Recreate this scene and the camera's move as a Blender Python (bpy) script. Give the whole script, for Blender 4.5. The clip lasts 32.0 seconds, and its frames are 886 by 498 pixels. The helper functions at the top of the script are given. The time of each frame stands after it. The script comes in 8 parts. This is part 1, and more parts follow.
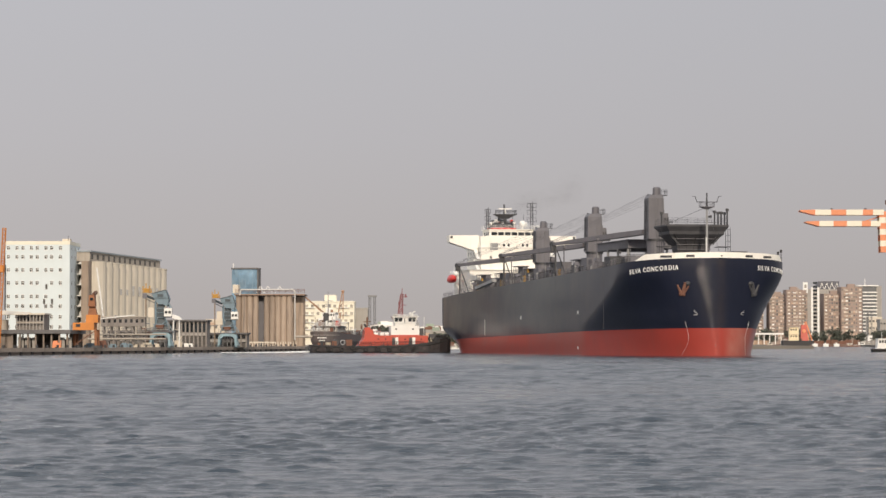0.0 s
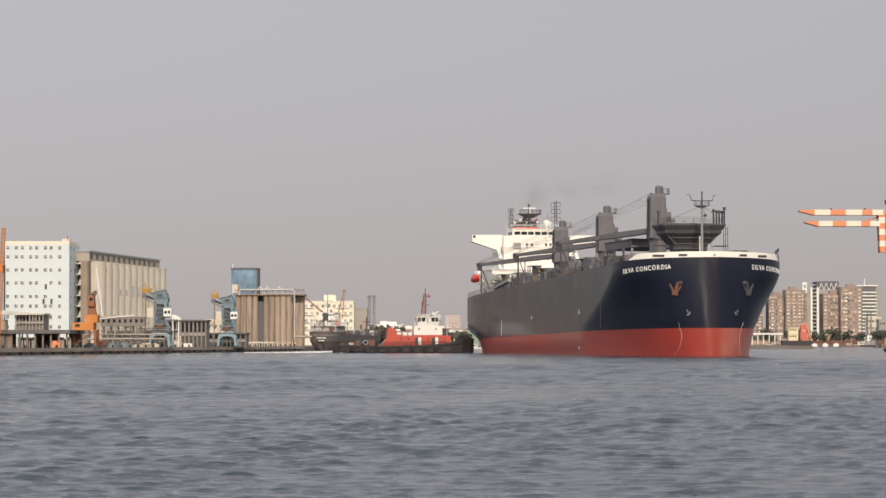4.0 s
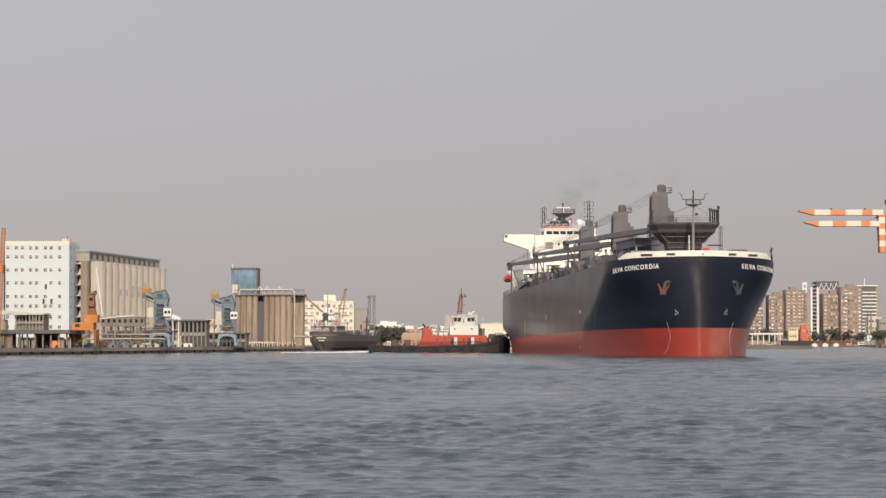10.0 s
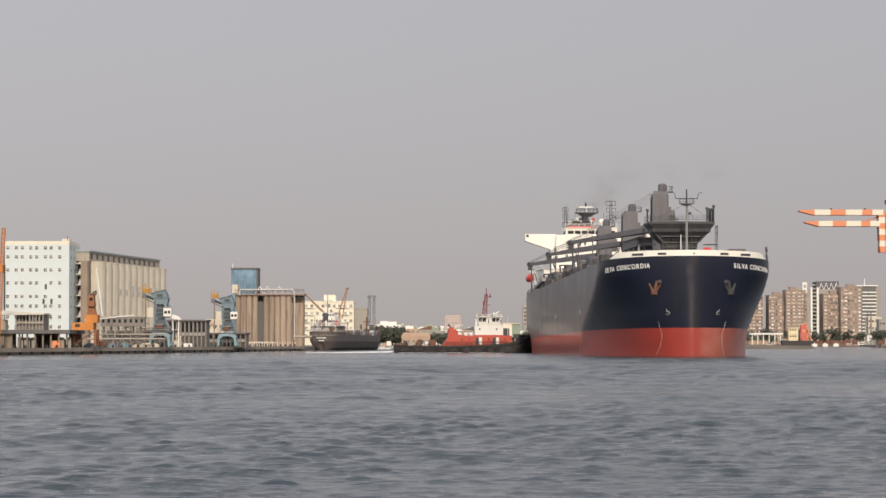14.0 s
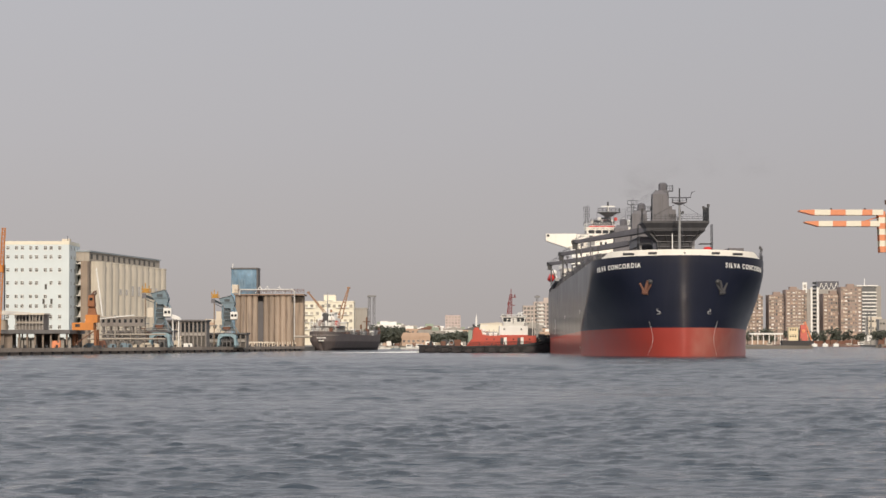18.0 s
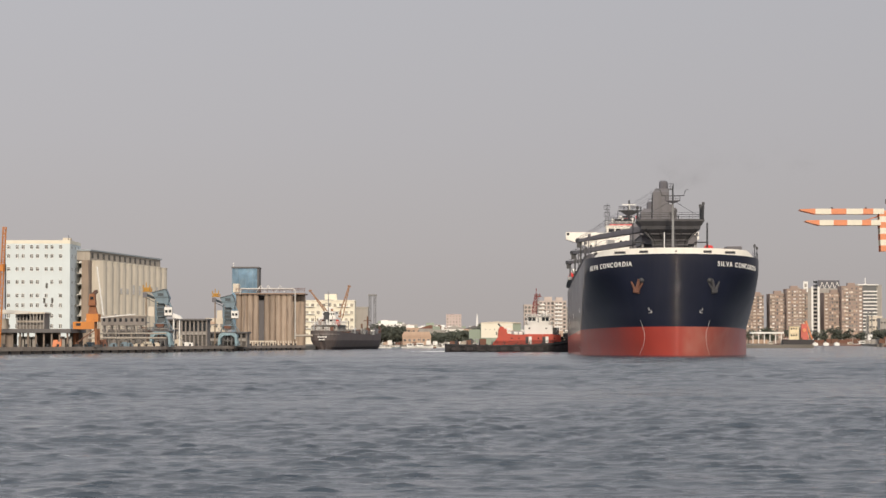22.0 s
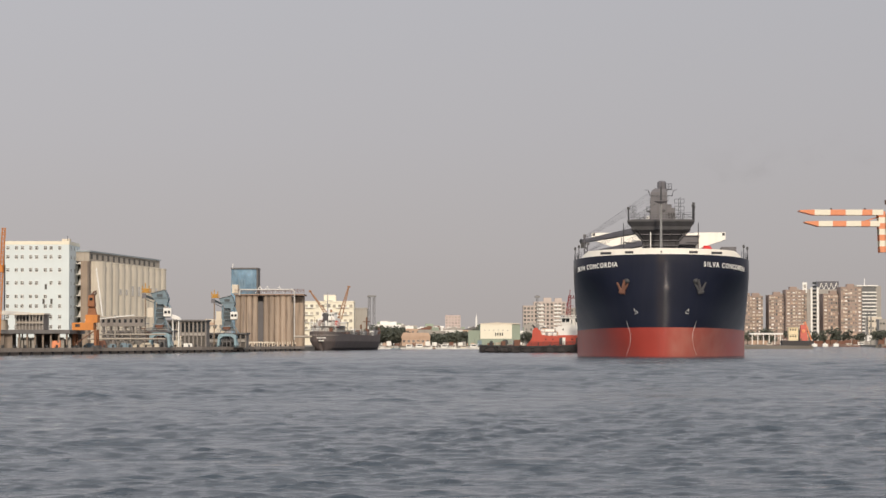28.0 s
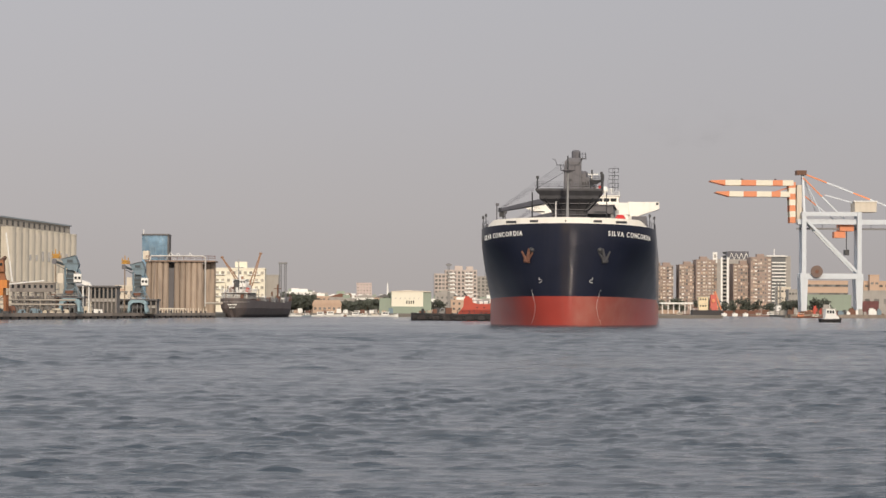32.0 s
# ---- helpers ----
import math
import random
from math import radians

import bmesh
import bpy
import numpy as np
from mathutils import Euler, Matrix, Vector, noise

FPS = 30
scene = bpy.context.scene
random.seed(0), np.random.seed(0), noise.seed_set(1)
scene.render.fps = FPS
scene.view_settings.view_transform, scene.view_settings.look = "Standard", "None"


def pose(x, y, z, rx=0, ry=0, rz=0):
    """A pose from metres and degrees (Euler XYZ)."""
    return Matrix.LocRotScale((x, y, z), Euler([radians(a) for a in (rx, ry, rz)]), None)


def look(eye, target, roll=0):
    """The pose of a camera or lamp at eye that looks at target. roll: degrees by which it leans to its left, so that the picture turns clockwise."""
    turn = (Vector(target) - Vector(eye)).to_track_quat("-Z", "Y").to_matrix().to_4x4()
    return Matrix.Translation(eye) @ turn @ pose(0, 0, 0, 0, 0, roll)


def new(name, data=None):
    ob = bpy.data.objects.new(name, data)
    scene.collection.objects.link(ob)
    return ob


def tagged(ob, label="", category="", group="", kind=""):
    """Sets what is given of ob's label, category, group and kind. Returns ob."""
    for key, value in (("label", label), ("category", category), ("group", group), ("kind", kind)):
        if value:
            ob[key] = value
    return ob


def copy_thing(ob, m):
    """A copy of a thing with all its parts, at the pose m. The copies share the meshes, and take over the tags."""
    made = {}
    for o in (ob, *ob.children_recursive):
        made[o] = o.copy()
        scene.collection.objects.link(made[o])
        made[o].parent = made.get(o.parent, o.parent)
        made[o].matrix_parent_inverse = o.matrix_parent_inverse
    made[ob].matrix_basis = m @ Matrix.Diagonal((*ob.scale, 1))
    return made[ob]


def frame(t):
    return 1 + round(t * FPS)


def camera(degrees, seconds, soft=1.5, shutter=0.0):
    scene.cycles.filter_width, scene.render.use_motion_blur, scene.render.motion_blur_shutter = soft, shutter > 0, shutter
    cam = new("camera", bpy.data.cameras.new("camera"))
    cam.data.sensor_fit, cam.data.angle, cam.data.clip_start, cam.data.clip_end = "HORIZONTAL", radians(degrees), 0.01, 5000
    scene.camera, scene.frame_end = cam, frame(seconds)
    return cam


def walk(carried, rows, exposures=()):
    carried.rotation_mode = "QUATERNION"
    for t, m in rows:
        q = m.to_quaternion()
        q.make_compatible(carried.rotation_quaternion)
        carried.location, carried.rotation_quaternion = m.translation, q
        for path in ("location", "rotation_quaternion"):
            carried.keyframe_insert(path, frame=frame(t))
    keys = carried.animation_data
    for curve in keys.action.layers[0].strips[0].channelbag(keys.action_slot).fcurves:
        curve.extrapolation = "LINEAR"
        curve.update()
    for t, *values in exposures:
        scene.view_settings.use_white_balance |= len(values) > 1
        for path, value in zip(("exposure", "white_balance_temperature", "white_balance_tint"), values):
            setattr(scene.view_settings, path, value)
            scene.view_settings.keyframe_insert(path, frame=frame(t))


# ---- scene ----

# the camera stands on a low shore, looks over the harbour and turns to its right at the end
EYE = (0.0, 0.0, 2.4)


def aim(right, up, lean):
    """A pose of the camera: degrees turned to the right, tilted up and leant."""
    a, b = radians(right), radians(up)
    way = Vector((math.sin(a) * math.cos(b), math.cos(a) * math.cos(b), math.sin(b)))
    return look(EYE, Vector(EYE) + 100 * way, lean)


cam = camera(18.55, 32.0, soft=1.5)
walk(cam, [(t, aim(*row)) for t, *row in (
    (0, -0.012, 1.986, 0), (2.2, -0.008, 1.986, 0), (3, 0, 1.986, 0), (18, 0, 1.986, 0), (18.5, -0.012, 1.984, 0), (19, -0.018, 1.967, 0),
    (19.5, -0.034, 1.916, 0), (20, -0.034, 1.895, 0), (20.5, -0.043, 1.857, 0), (21, -0.036, 1.875, 0),
    (21.5, -0.018, 1.947, 0), (22, -0.017, 1.966, 0), (22.5, -0.013, 1.980, 0), (23, 0, 1.986, 0),
    (28, 0, 1.986, 0), (28.5, 0.003, 1.984, 0), (29, 0.018, 1.936, 0.09), (29.5, -0.004, 1.788, 0.45),
    (30, 0.056, 1.599, 0.43), (30.5, 0.200, 1.496, 0.40), (31, 0.514, 1.429, 0.36), (31.5, 0.967, 1.353, 0.36),
    (31.8, 1.48, 1.325, 0.35), (32, 1.868, 1.311, 0.34))], exposures=[(0, 0.03), (8, 0.0), (20, -0.03), (32, -0.02)])

# hazy late-afternoon light: a low sun behind the camera, under a grey, dusty sky
SUN_UP, SUN_AROUND = radians(22), radians(175)     # elevation; azimuth from +Y towards +X
world = bpy.data.worlds.new("world")
scene.world = world
world.use_nodes = True
wn, wl = world.node_tree.nodes, world.node_tree.links
wn.clear()
sky = wn.new("ShaderNodeTexSky")
sky.sky_type, sky.sun_disc = "NISHITA", False
sky.sun_elevation, sky.sun_rotation = SUN_UP, SUN_AROUND
sky.air_density, sky.dust_density, sky.ozone_density = 1.0, 4.0, 1.0
sky_bg, haze_bg, sky_mix = wn.new("ShaderNodeBackground"), wn.new("ShaderNodeBackground"), wn.new("ShaderNodeMixShader")
coord, split, ramp = wn.new("ShaderNodeTexCoord"), wn.new("ShaderNodeSeparateXYZ"), wn.new("ShaderNodeValToRGB")
wl.new(coord.outputs["Generated"], split.inputs[0])
wl.new(split.outputs["Z"], ramp.inputs[0])
ramp.color_ramp.elements[0].position, ramp.color_ramp.elements[0].color = 0.0, (0.450, 0.410, 0.395, 1)
ramp.color_ramp.elements[1].position, ramp.color_ramp.elements[1].color = 0.9, (0.95, 0.97, 1.0, 1)
for place, colour in ((0.035, (0.480, 0.450, 0.450, 1)), (0.075, (0.488, 0.468, 0.486, 1)), (0.125, (0.494, 0.482, 0.508, 1)), (0.3, (0.66, 0.65, 0.67, 1)), (0.55, (0.86, 0.86, 0.88, 1))):
    ramp.color_ramp.elements.new(place).color = colour
wl.new(sky.outputs[0], sky_bg.inputs[0])
sky_bg.inputs[1].default_value = 0.10
wl.new(ramp.outputs[0], haze_bg.inputs[0])
slope = wn.new("ShaderNodeMath")                 # the haze is a little brighter to the left than to the right
slope.operation = "MULTIPLY_ADD"
slope.inputs[1].default_value, slope.inputs[2].default_value = -0.2, 1.0
wl.new(split.outputs["X"], slope.inputs[0])
wl.new(slope.outputs[0], haze_bg.inputs[1])
sky_mix.inputs[0].default_value = 0.92
wl.new(sky_bg.outputs[0], sky_mix.inputs[1])
wl.new(haze_bg.outputs[0], sky_mix.inputs[2])
wl.new(sky_mix.outputs[0], wn.new("ShaderNodeOutputWorld").inputs[0])

sun = new("sun", bpy.data.lights.new("sun", "SUN"))
sun.data.energy, sun.data.angle, sun.data.color = 2.75, radians(3.0), (1.0, 0.85, 0.68)
sun_way = Vector((math.sin(SUN_AROUND) * math.cos(SUN_UP), math.cos(SUN_AROUND) * math.cos(SUN_UP), math.sin(SUN_UP)))
sun.matrix_world = look(sun_way * 900, (0, 0, 0))


# ---- materials ----
def mat(name, colour, rough=0.6, metal=0.0, vary=0.12, scale=0.6, grain=8.0, bump=0.0, streak=0.0, dirt_or_gleam=(0.12, 0.08, 0.05), specular=0.5, coat=0.0, each=0.0):
    """Paint, metal, concrete and the like: colour with blotches at two scales, streaks that run down, gloss and fine relief."""
    m = bpy.data.materials.new(name)
    m.use_nodes = True
    n, l = m.node_tree.nodes, m.node_tree.links
    b = n["Principled BSDF"]
    b.inputs["Metallic"].default_value, b.inputs["Specular IOR Level"].default_value = metal, specular
    b.inputs["Coat Weight"].default_value, b.inputs["Coat Roughness"].default_value = coat, 0.12
    place = n.new("ShaderNodeTexCoord")
    big, small = n.new("ShaderNodeTexNoise"), n.new("ShaderNodeTexNoise")
    big.inputs["Scale"].default_value, small.inputs["Scale"].default_value = scale, grain
    big.inputs["Detail"].default_value, small.inputs["Detail"].default_value = 5, 3
    for tex in (big, small):
        l.new(place.outputs["Object"], tex.inputs["Vector"])
    add = n.new("ShaderNodeMath")
    add.operation = "MULTIPLY_ADD"
    l.new(small.outputs["Fac"], add.inputs[0])
    add.inputs[1].default_value = 0.4
    l.new(big.outputs["Fac"], add.inputs[2])
    span = n.new("ShaderNodeMapRange")
    span.inputs["From Min"].default_value, span.inputs["From Max"].default_value = 0.35, 1.05
    span.inputs["To Min"].default_value, span.inputs["To Max"].default_value = 1 - vary, 1 + vary
    l.new(add.outputs[0], span.inputs["Value"])
    tone = n.new("ShaderNodeVectorMath")
    tone.operation = "SCALE"
    tone.inputs[0].default_value = colour
    l.new(span.outputs[0], tone.inputs["Scale"])
    out = tone.outputs[0]
    if streak:
        stretch, run, edge, mix = n.new("ShaderNodeMapping"), n.new("ShaderNodeTexNoise"), n.new("ShaderNodeMapRange"), n.new("ShaderNodeMix")
        stretch.inputs["Scale"].default_value = (1.1, 1.1, 0.07)
        run.inputs["Scale"].default_value, run.inputs["Detail"].default_value = 0.9, 6
        edge.inputs["From Min"].default_value, edge.inputs["From Max"].default_value, edge.inputs["To Max"].default_value = 0.5, 0.75, streak
        l.new(place.outputs["Object"], stretch.inputs["Vector"])
        l.new(stretch.outputs[0], run.inputs["Vector"])
        l.new(run.outputs["Fac"], edge.inputs["Value"])
        mix.data_type = "RGBA"
        l.new(edge.outputs[0], mix.inputs["Factor"])
        l.new(out, mix.inputs["A"])
        mix.inputs["B"].default_value = (*dirt_or_gleam, 1)
        out = mix.outputs["Result"]
    if each:
        info, wide, shade = n.new("ShaderNodeObjectInfo"), n.new("ShaderNodeMapRange"), n.new("ShaderNodeVectorMath")
        wide.inputs["To Min"].default_value, wide.inputs["To Max"].default_value = 1 - each, 1 + each
        shade.operation = "SCALE"
        l.new(info.outputs["Random"], wide.inputs["Value"])
        l.new(out, shade.inputs[0])
        l.new(wide.outputs[0], shade.inputs["Scale"])
        out = shade.outputs[0]
    l.new(out, b.inputs["Base Color"])
    gloss = n.new("ShaderNodeMapRange")
    gloss.inputs["To Min"].default_value, gloss.inputs["To Max"].default_value = max(rough - 0.08, 0.03), min(rough + 0.1, 1)
    l.new(big.outputs["Fac"], gloss.inputs["Value"])
    l.new(gloss.outputs[0], b.inputs["Roughness"])
    if bump:
        relief = n.new("ShaderNodeBump")
        relief.inputs["Strength"].default_value, relief.inputs["Distance"].default_value = 0.6, bump
        l.new(add.outputs[0], relief.inputs["Height"])
        l.new(relief.outputs[0], b.inputs["Normal"])
    return m


NAVY = mat("navy_hull_paint", (0.013, 0.016, 0.031), 0.40, vary=0.25, scale=0.15, streak=0.25, dirt_or_gleam=(0.024, 0.026, 0.036), specular=0.17, coat=0.34)


def stem_sheen_tint(m):
    """A brown tint painted down the stem in place of the sun's warm sheen."""
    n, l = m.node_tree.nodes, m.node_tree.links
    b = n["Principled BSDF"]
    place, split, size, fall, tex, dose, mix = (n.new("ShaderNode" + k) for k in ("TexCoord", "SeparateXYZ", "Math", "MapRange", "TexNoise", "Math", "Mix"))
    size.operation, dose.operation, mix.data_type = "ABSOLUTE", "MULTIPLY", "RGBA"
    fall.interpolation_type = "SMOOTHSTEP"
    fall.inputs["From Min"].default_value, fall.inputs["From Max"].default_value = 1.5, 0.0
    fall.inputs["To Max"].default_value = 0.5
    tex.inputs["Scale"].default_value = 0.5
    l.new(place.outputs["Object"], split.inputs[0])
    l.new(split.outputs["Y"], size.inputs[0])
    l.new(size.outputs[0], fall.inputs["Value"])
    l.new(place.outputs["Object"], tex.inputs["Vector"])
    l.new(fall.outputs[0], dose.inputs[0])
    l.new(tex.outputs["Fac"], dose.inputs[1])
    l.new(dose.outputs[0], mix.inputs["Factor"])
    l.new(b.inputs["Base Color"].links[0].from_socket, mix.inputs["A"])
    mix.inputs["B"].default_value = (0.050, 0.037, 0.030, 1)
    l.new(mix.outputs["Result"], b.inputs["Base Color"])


# the stem's sheen is put into the hull colour here
stem_sheen_tint(NAVY)
NAVY.node_tree.nodes["Principled BSDF"].inputs["Coat Tint"].default_value = (0.90, 0.93, 1.0, 1)
BOOT = mat("red_antifouling_paint", (0.33, 0.043, 0.030), 0.55, specular=0.3, coat=0.5, vary=0.16, scale=0.2, streak=0.3, dirt_or_gleam=(0.25, 0.06, 0.045))


def boot_port_pale(m):
    """Paler red on the port side of the bow, mottled by noise."""
    n, l = m.node_tree.nodes, m.node_tree.links
    b = n["Principled BSDF"]
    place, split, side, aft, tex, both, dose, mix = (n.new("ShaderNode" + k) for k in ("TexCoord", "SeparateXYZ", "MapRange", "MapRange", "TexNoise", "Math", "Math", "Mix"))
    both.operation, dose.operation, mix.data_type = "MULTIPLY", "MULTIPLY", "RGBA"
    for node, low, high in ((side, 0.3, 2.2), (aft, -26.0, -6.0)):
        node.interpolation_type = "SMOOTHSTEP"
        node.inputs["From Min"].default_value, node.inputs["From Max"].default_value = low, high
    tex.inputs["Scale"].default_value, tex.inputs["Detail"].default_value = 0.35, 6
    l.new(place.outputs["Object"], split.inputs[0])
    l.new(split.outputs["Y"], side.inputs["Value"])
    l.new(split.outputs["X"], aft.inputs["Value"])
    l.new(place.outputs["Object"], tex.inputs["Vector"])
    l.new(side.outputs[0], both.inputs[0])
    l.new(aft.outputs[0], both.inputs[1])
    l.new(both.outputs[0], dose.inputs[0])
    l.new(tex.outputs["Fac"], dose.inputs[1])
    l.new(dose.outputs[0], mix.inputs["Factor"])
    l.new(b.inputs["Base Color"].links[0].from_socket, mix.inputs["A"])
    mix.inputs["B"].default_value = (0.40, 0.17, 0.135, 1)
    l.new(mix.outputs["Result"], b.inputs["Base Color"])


boot_port_pale(BOOT)
CREAM = mat("cream_ship_paint", (0.88, 0.85, 0.78), 0.45, vary=0.04, scale=0.3, streak=0.12, dirt_or_gleam=(0.55, 0.42, 0.28))
HOPPER_GREY = mat("hopper_steel_paint", (0.060, 0.060, 0.066), 0.6, vary=0.3, scale=0.5, streak=0.3, dirt_or_gleam=(0.03, 0.028, 0.026))
DECK_GREY = mat("grey_deck_paint", (0.128, 0.124, 0.138), 0.55, vary=0.2, scale=0.3, streak=0.3, dirt_or_gleam=(0.05, 0.045, 0.04))
DARK_STEEL = mat("dark_steel_paint", (0.044, 0.045, 0.049), 0.55, vary=0.25, scale=0.5)
WHITE = mat("white_paint", (0.78, 0.77, 0.74), 0.5, vary=0.05, scale=0.4, streak=0.1, dirt_or_gleam=(0.4, 0.33, 0.25))
ORANGE_RED = mat("orange_red_paint", (0.46, 0.055, 0.028), 0.45, vary=0.12, scale=0.5, streak=0.2, dirt_or_gleam=(0.30, 0.06, 0.03))
BLACK = mat("black_rubber", (0.022, 0.021, 0.022), 0.75, vary=0.35, scale=0.8, bump=0.05)
GLASS = mat("dark_window_glass", (0.020, 0.024, 0.028), 0.12, vary=0.3, scale=0.7, specular=0.7, each=0.5)
RED = mat("bright_red_paint", (0.62, 0.035, 0.030), 0.4, vary=0.1)
RUST = mat("rusty_iron", (0.17, 0.080, 0.054), 0.8, vary=0.35, scale=1.2, bump=0.03)
MARK = mat("white_hull_marking", (0.80, 0.80, 0.78), 0.5, vary=0.05)
CONCRETE = mat("weathered_concrete", (0.40, 0.36, 0.31), 0.85, vary=0.16, scale=0.3, streak=0.35, dirt_or_gleam=(0.24, 0.2, 0.17), bump=0.02)
QUAY = mat("dark_quay_concrete", (0.25, 0.205, 0.17), 0.85, vary=0.3, scale=0.25, streak=0.5, dirt_or_gleam=(0.05, 0.045, 0.04), bump=0.04)
GROUND = mat("harbour_ground", (0.17, 0.155, 0.135), 0.9, vary=0.3, scale=0.05, grain=1.5, bump=0.03)
FOAM = mat("white_foam", (0.80, 0.82, 0.83), 0.7, vary=0.1, scale=1.0)


# ---- shapes ----
class Geo:
    """Collects simple solids for one mesh."""

    def __init__(self):
        self.v, self.f = [], []

    def add(self, verts, faces):
        k = len(self.v)
        self.v += [tuple(p) for p in verts]
        self.f += [tuple(i + k for i in face) for face in faces]
        return self

    def box(self, x0, x1, y0, y1, z0, z1):
        return self.add([(x, y, z) for x in (x0, x1) for y in (y0, y1) for z in (z0, z1)],
                        [(0, 1, 3, 2), (4, 6, 7, 5), (0, 4, 5, 1), (2, 3, 7, 6), (0, 2, 6, 4), (1, 5, 7, 3)])

    def frustum(self, low, high, z0, z1):
        """A tapered block: low and high are (x0, x1, y0, y1)."""
        p = [(x, y, z) for (x0, x1, y0, y1), z in ((low, z0), (high, z1)) for x, y in ((x0, y0), (x1, y0), (x1, y1), (x0, y1))]
        return self.add(p, [(3, 2, 1, 0), (4, 5, 6, 7)] + [(i, (i + 1) % 4, (i + 1) % 4 + 4, i + 4) for i in range(4)])

    def prism(self, outline, z0, z1):
        k = len(outline)
        p = [(x, y, z0) for x, y in outline] + [(x, y, z1) for x, y in outline]
        return self.add(p, [tuple(range(k - 1, -1, -1)), tuple(range(k, 2 * k))] + [(i, (i + 1) % k, (i + 1) % k + k, i + k) for i in range(k)])

    def slab(self, outline, y0, y1):
        """An outline in x and z, drawn out along y."""
        k = len(outline)
        p = [(x, y0, z) for x, z in outline] + [(x, y1, z) for x, z in outline]
        return self.add(p, [tuple(range(k)), tuple(range(2 * k - 1, k - 1, -1))] + [(i, i + k, (i + 1) % k + k, (i + 1) % k) for i in range(k)])

    def rod(self, p, q, r, n=6, r2=None):
        p, q = Vector(p), Vector(q)
        r2 = r if r2 is None else r2
        side = (q - p).to_track_quat("Z", "Y").to_matrix()
        a, b = side.col[0], side.col[1]
        ring = [(math.cos(math.tau * i / n), math.sin(math.tau * i / n)) for i in range(n)]
        pts = [p + (a * c + b * s) * r for c, s in ring] + [q + (a * c + b * s) * r2 for c, s in ring]
        return self.add(pts, [tuple(range(n - 1, -1, -1)), tuple(range(n, 2 * n))] + [(i, (i + 1) % n, (i + 1) % n + n, i + n) for i in range(n)])

    def beam(self, p, q, w, h):
        """A square bar from p to q."""
        p, q = Vector(p), Vector(q)
        way = (q - p).normalized()
        a = way.cross(Vector((0, 0, 1)))
        a = a.normalized() if a.length > 0.01 else Vector((1, 0, 0))
        b = a.cross(way)
        pts = [e + a * (sx * w / 2) + b * (sz * h / 2) for e in (p, q) for sx, sz in ((-1, -1), (1, -1), (1, 1), (-1, 1))]
        return self.add(pts, [(3, 2, 1, 0), (4, 5, 6, 7)] + [(i, (i + 1) % 4, (i + 1) % 4 + 4, i + 4) for i in range(4)])

    def loft(self, rings, closed=True, caps=True):
        k = len(rings[0])
        faces = []
        for j in range(len(rings) - 1):
            for i in range(k if closed else k - 1):
                a, b = j * k + i, j * k + (i + 1) % k
                faces.append((a, b, b + k, a + k))
        if caps:
            faces += [tuple(range(k - 1, -1, -1)), tuple(range((len(rings) - 1) * k, len(rings) * k))]
        return self.add([p for ring in rings for p in ring], faces)

    def ball(self, c, r, n=10, flat=1.0, rough=0.0, seed=0):
        rings = []
        for j in range(1, n // 2):
            a = math.pi * j / (n // 2)
            ring = []
            for i in range(n):
                b = math.tau * i / n
                d = Vector((math.sin(a) * math.cos(b), math.sin(a) * math.sin(b), -math.cos(a) * flat))
                ring.append(Vector(c) + d * r * (1 + rough * noise.noise(d * 2.3 + Vector((seed, seed * 0.7, 0)))))
            rings.append(ring)
        return self.loft(rings)

    def mesh(self, name, material, smooth=False):
        me = bpy.data.meshes.new(name)
        me.from_pydata(self.v, [], self.f)
        for m in (material if isinstance(material, (list, tuple)) else [material]):
            me.materials.append(m)
        if smooth:
            me.polygons.foreach_set("use_smooth", [True] * len(me.polygons))
        me.validate()
        me.update()
        return me


def part(name, geo, material, parent, label="", smooth=False):
    """Links one mesh as a part of a thing, or of a part."""
    ob = new(name, geo if isinstance(geo, bpy.types.Mesh) else geo.mesh(name, material, smooth))
    ob.parent = parent
    if label:
        ob["label"] = label
    return ob


def thing(name, m, label, category, group="", kind=""):
    ob = new(name)
    ob.empty_display_size = 0.5
    ob.matrix_basis = m
    return tagged(ob, label, category, group, kind)


def piece(name, mesh, parent, x, y, z, rz=0.0):
    """One of many alike parts that share a mesh."""
    ob = new(name, mesh)
    ob.parent = parent
    ob.matrix_basis = pose(x, y, z, 0, 0, rz)
    return ob


def solo(name, geo, material, m, label, category, kind="", smooth=False, group=""):
    ob = new(name, geo.mesh(name, material, smooth))
    ob.matrix_basis = m
    return tagged(ob, label, category, group, kind)

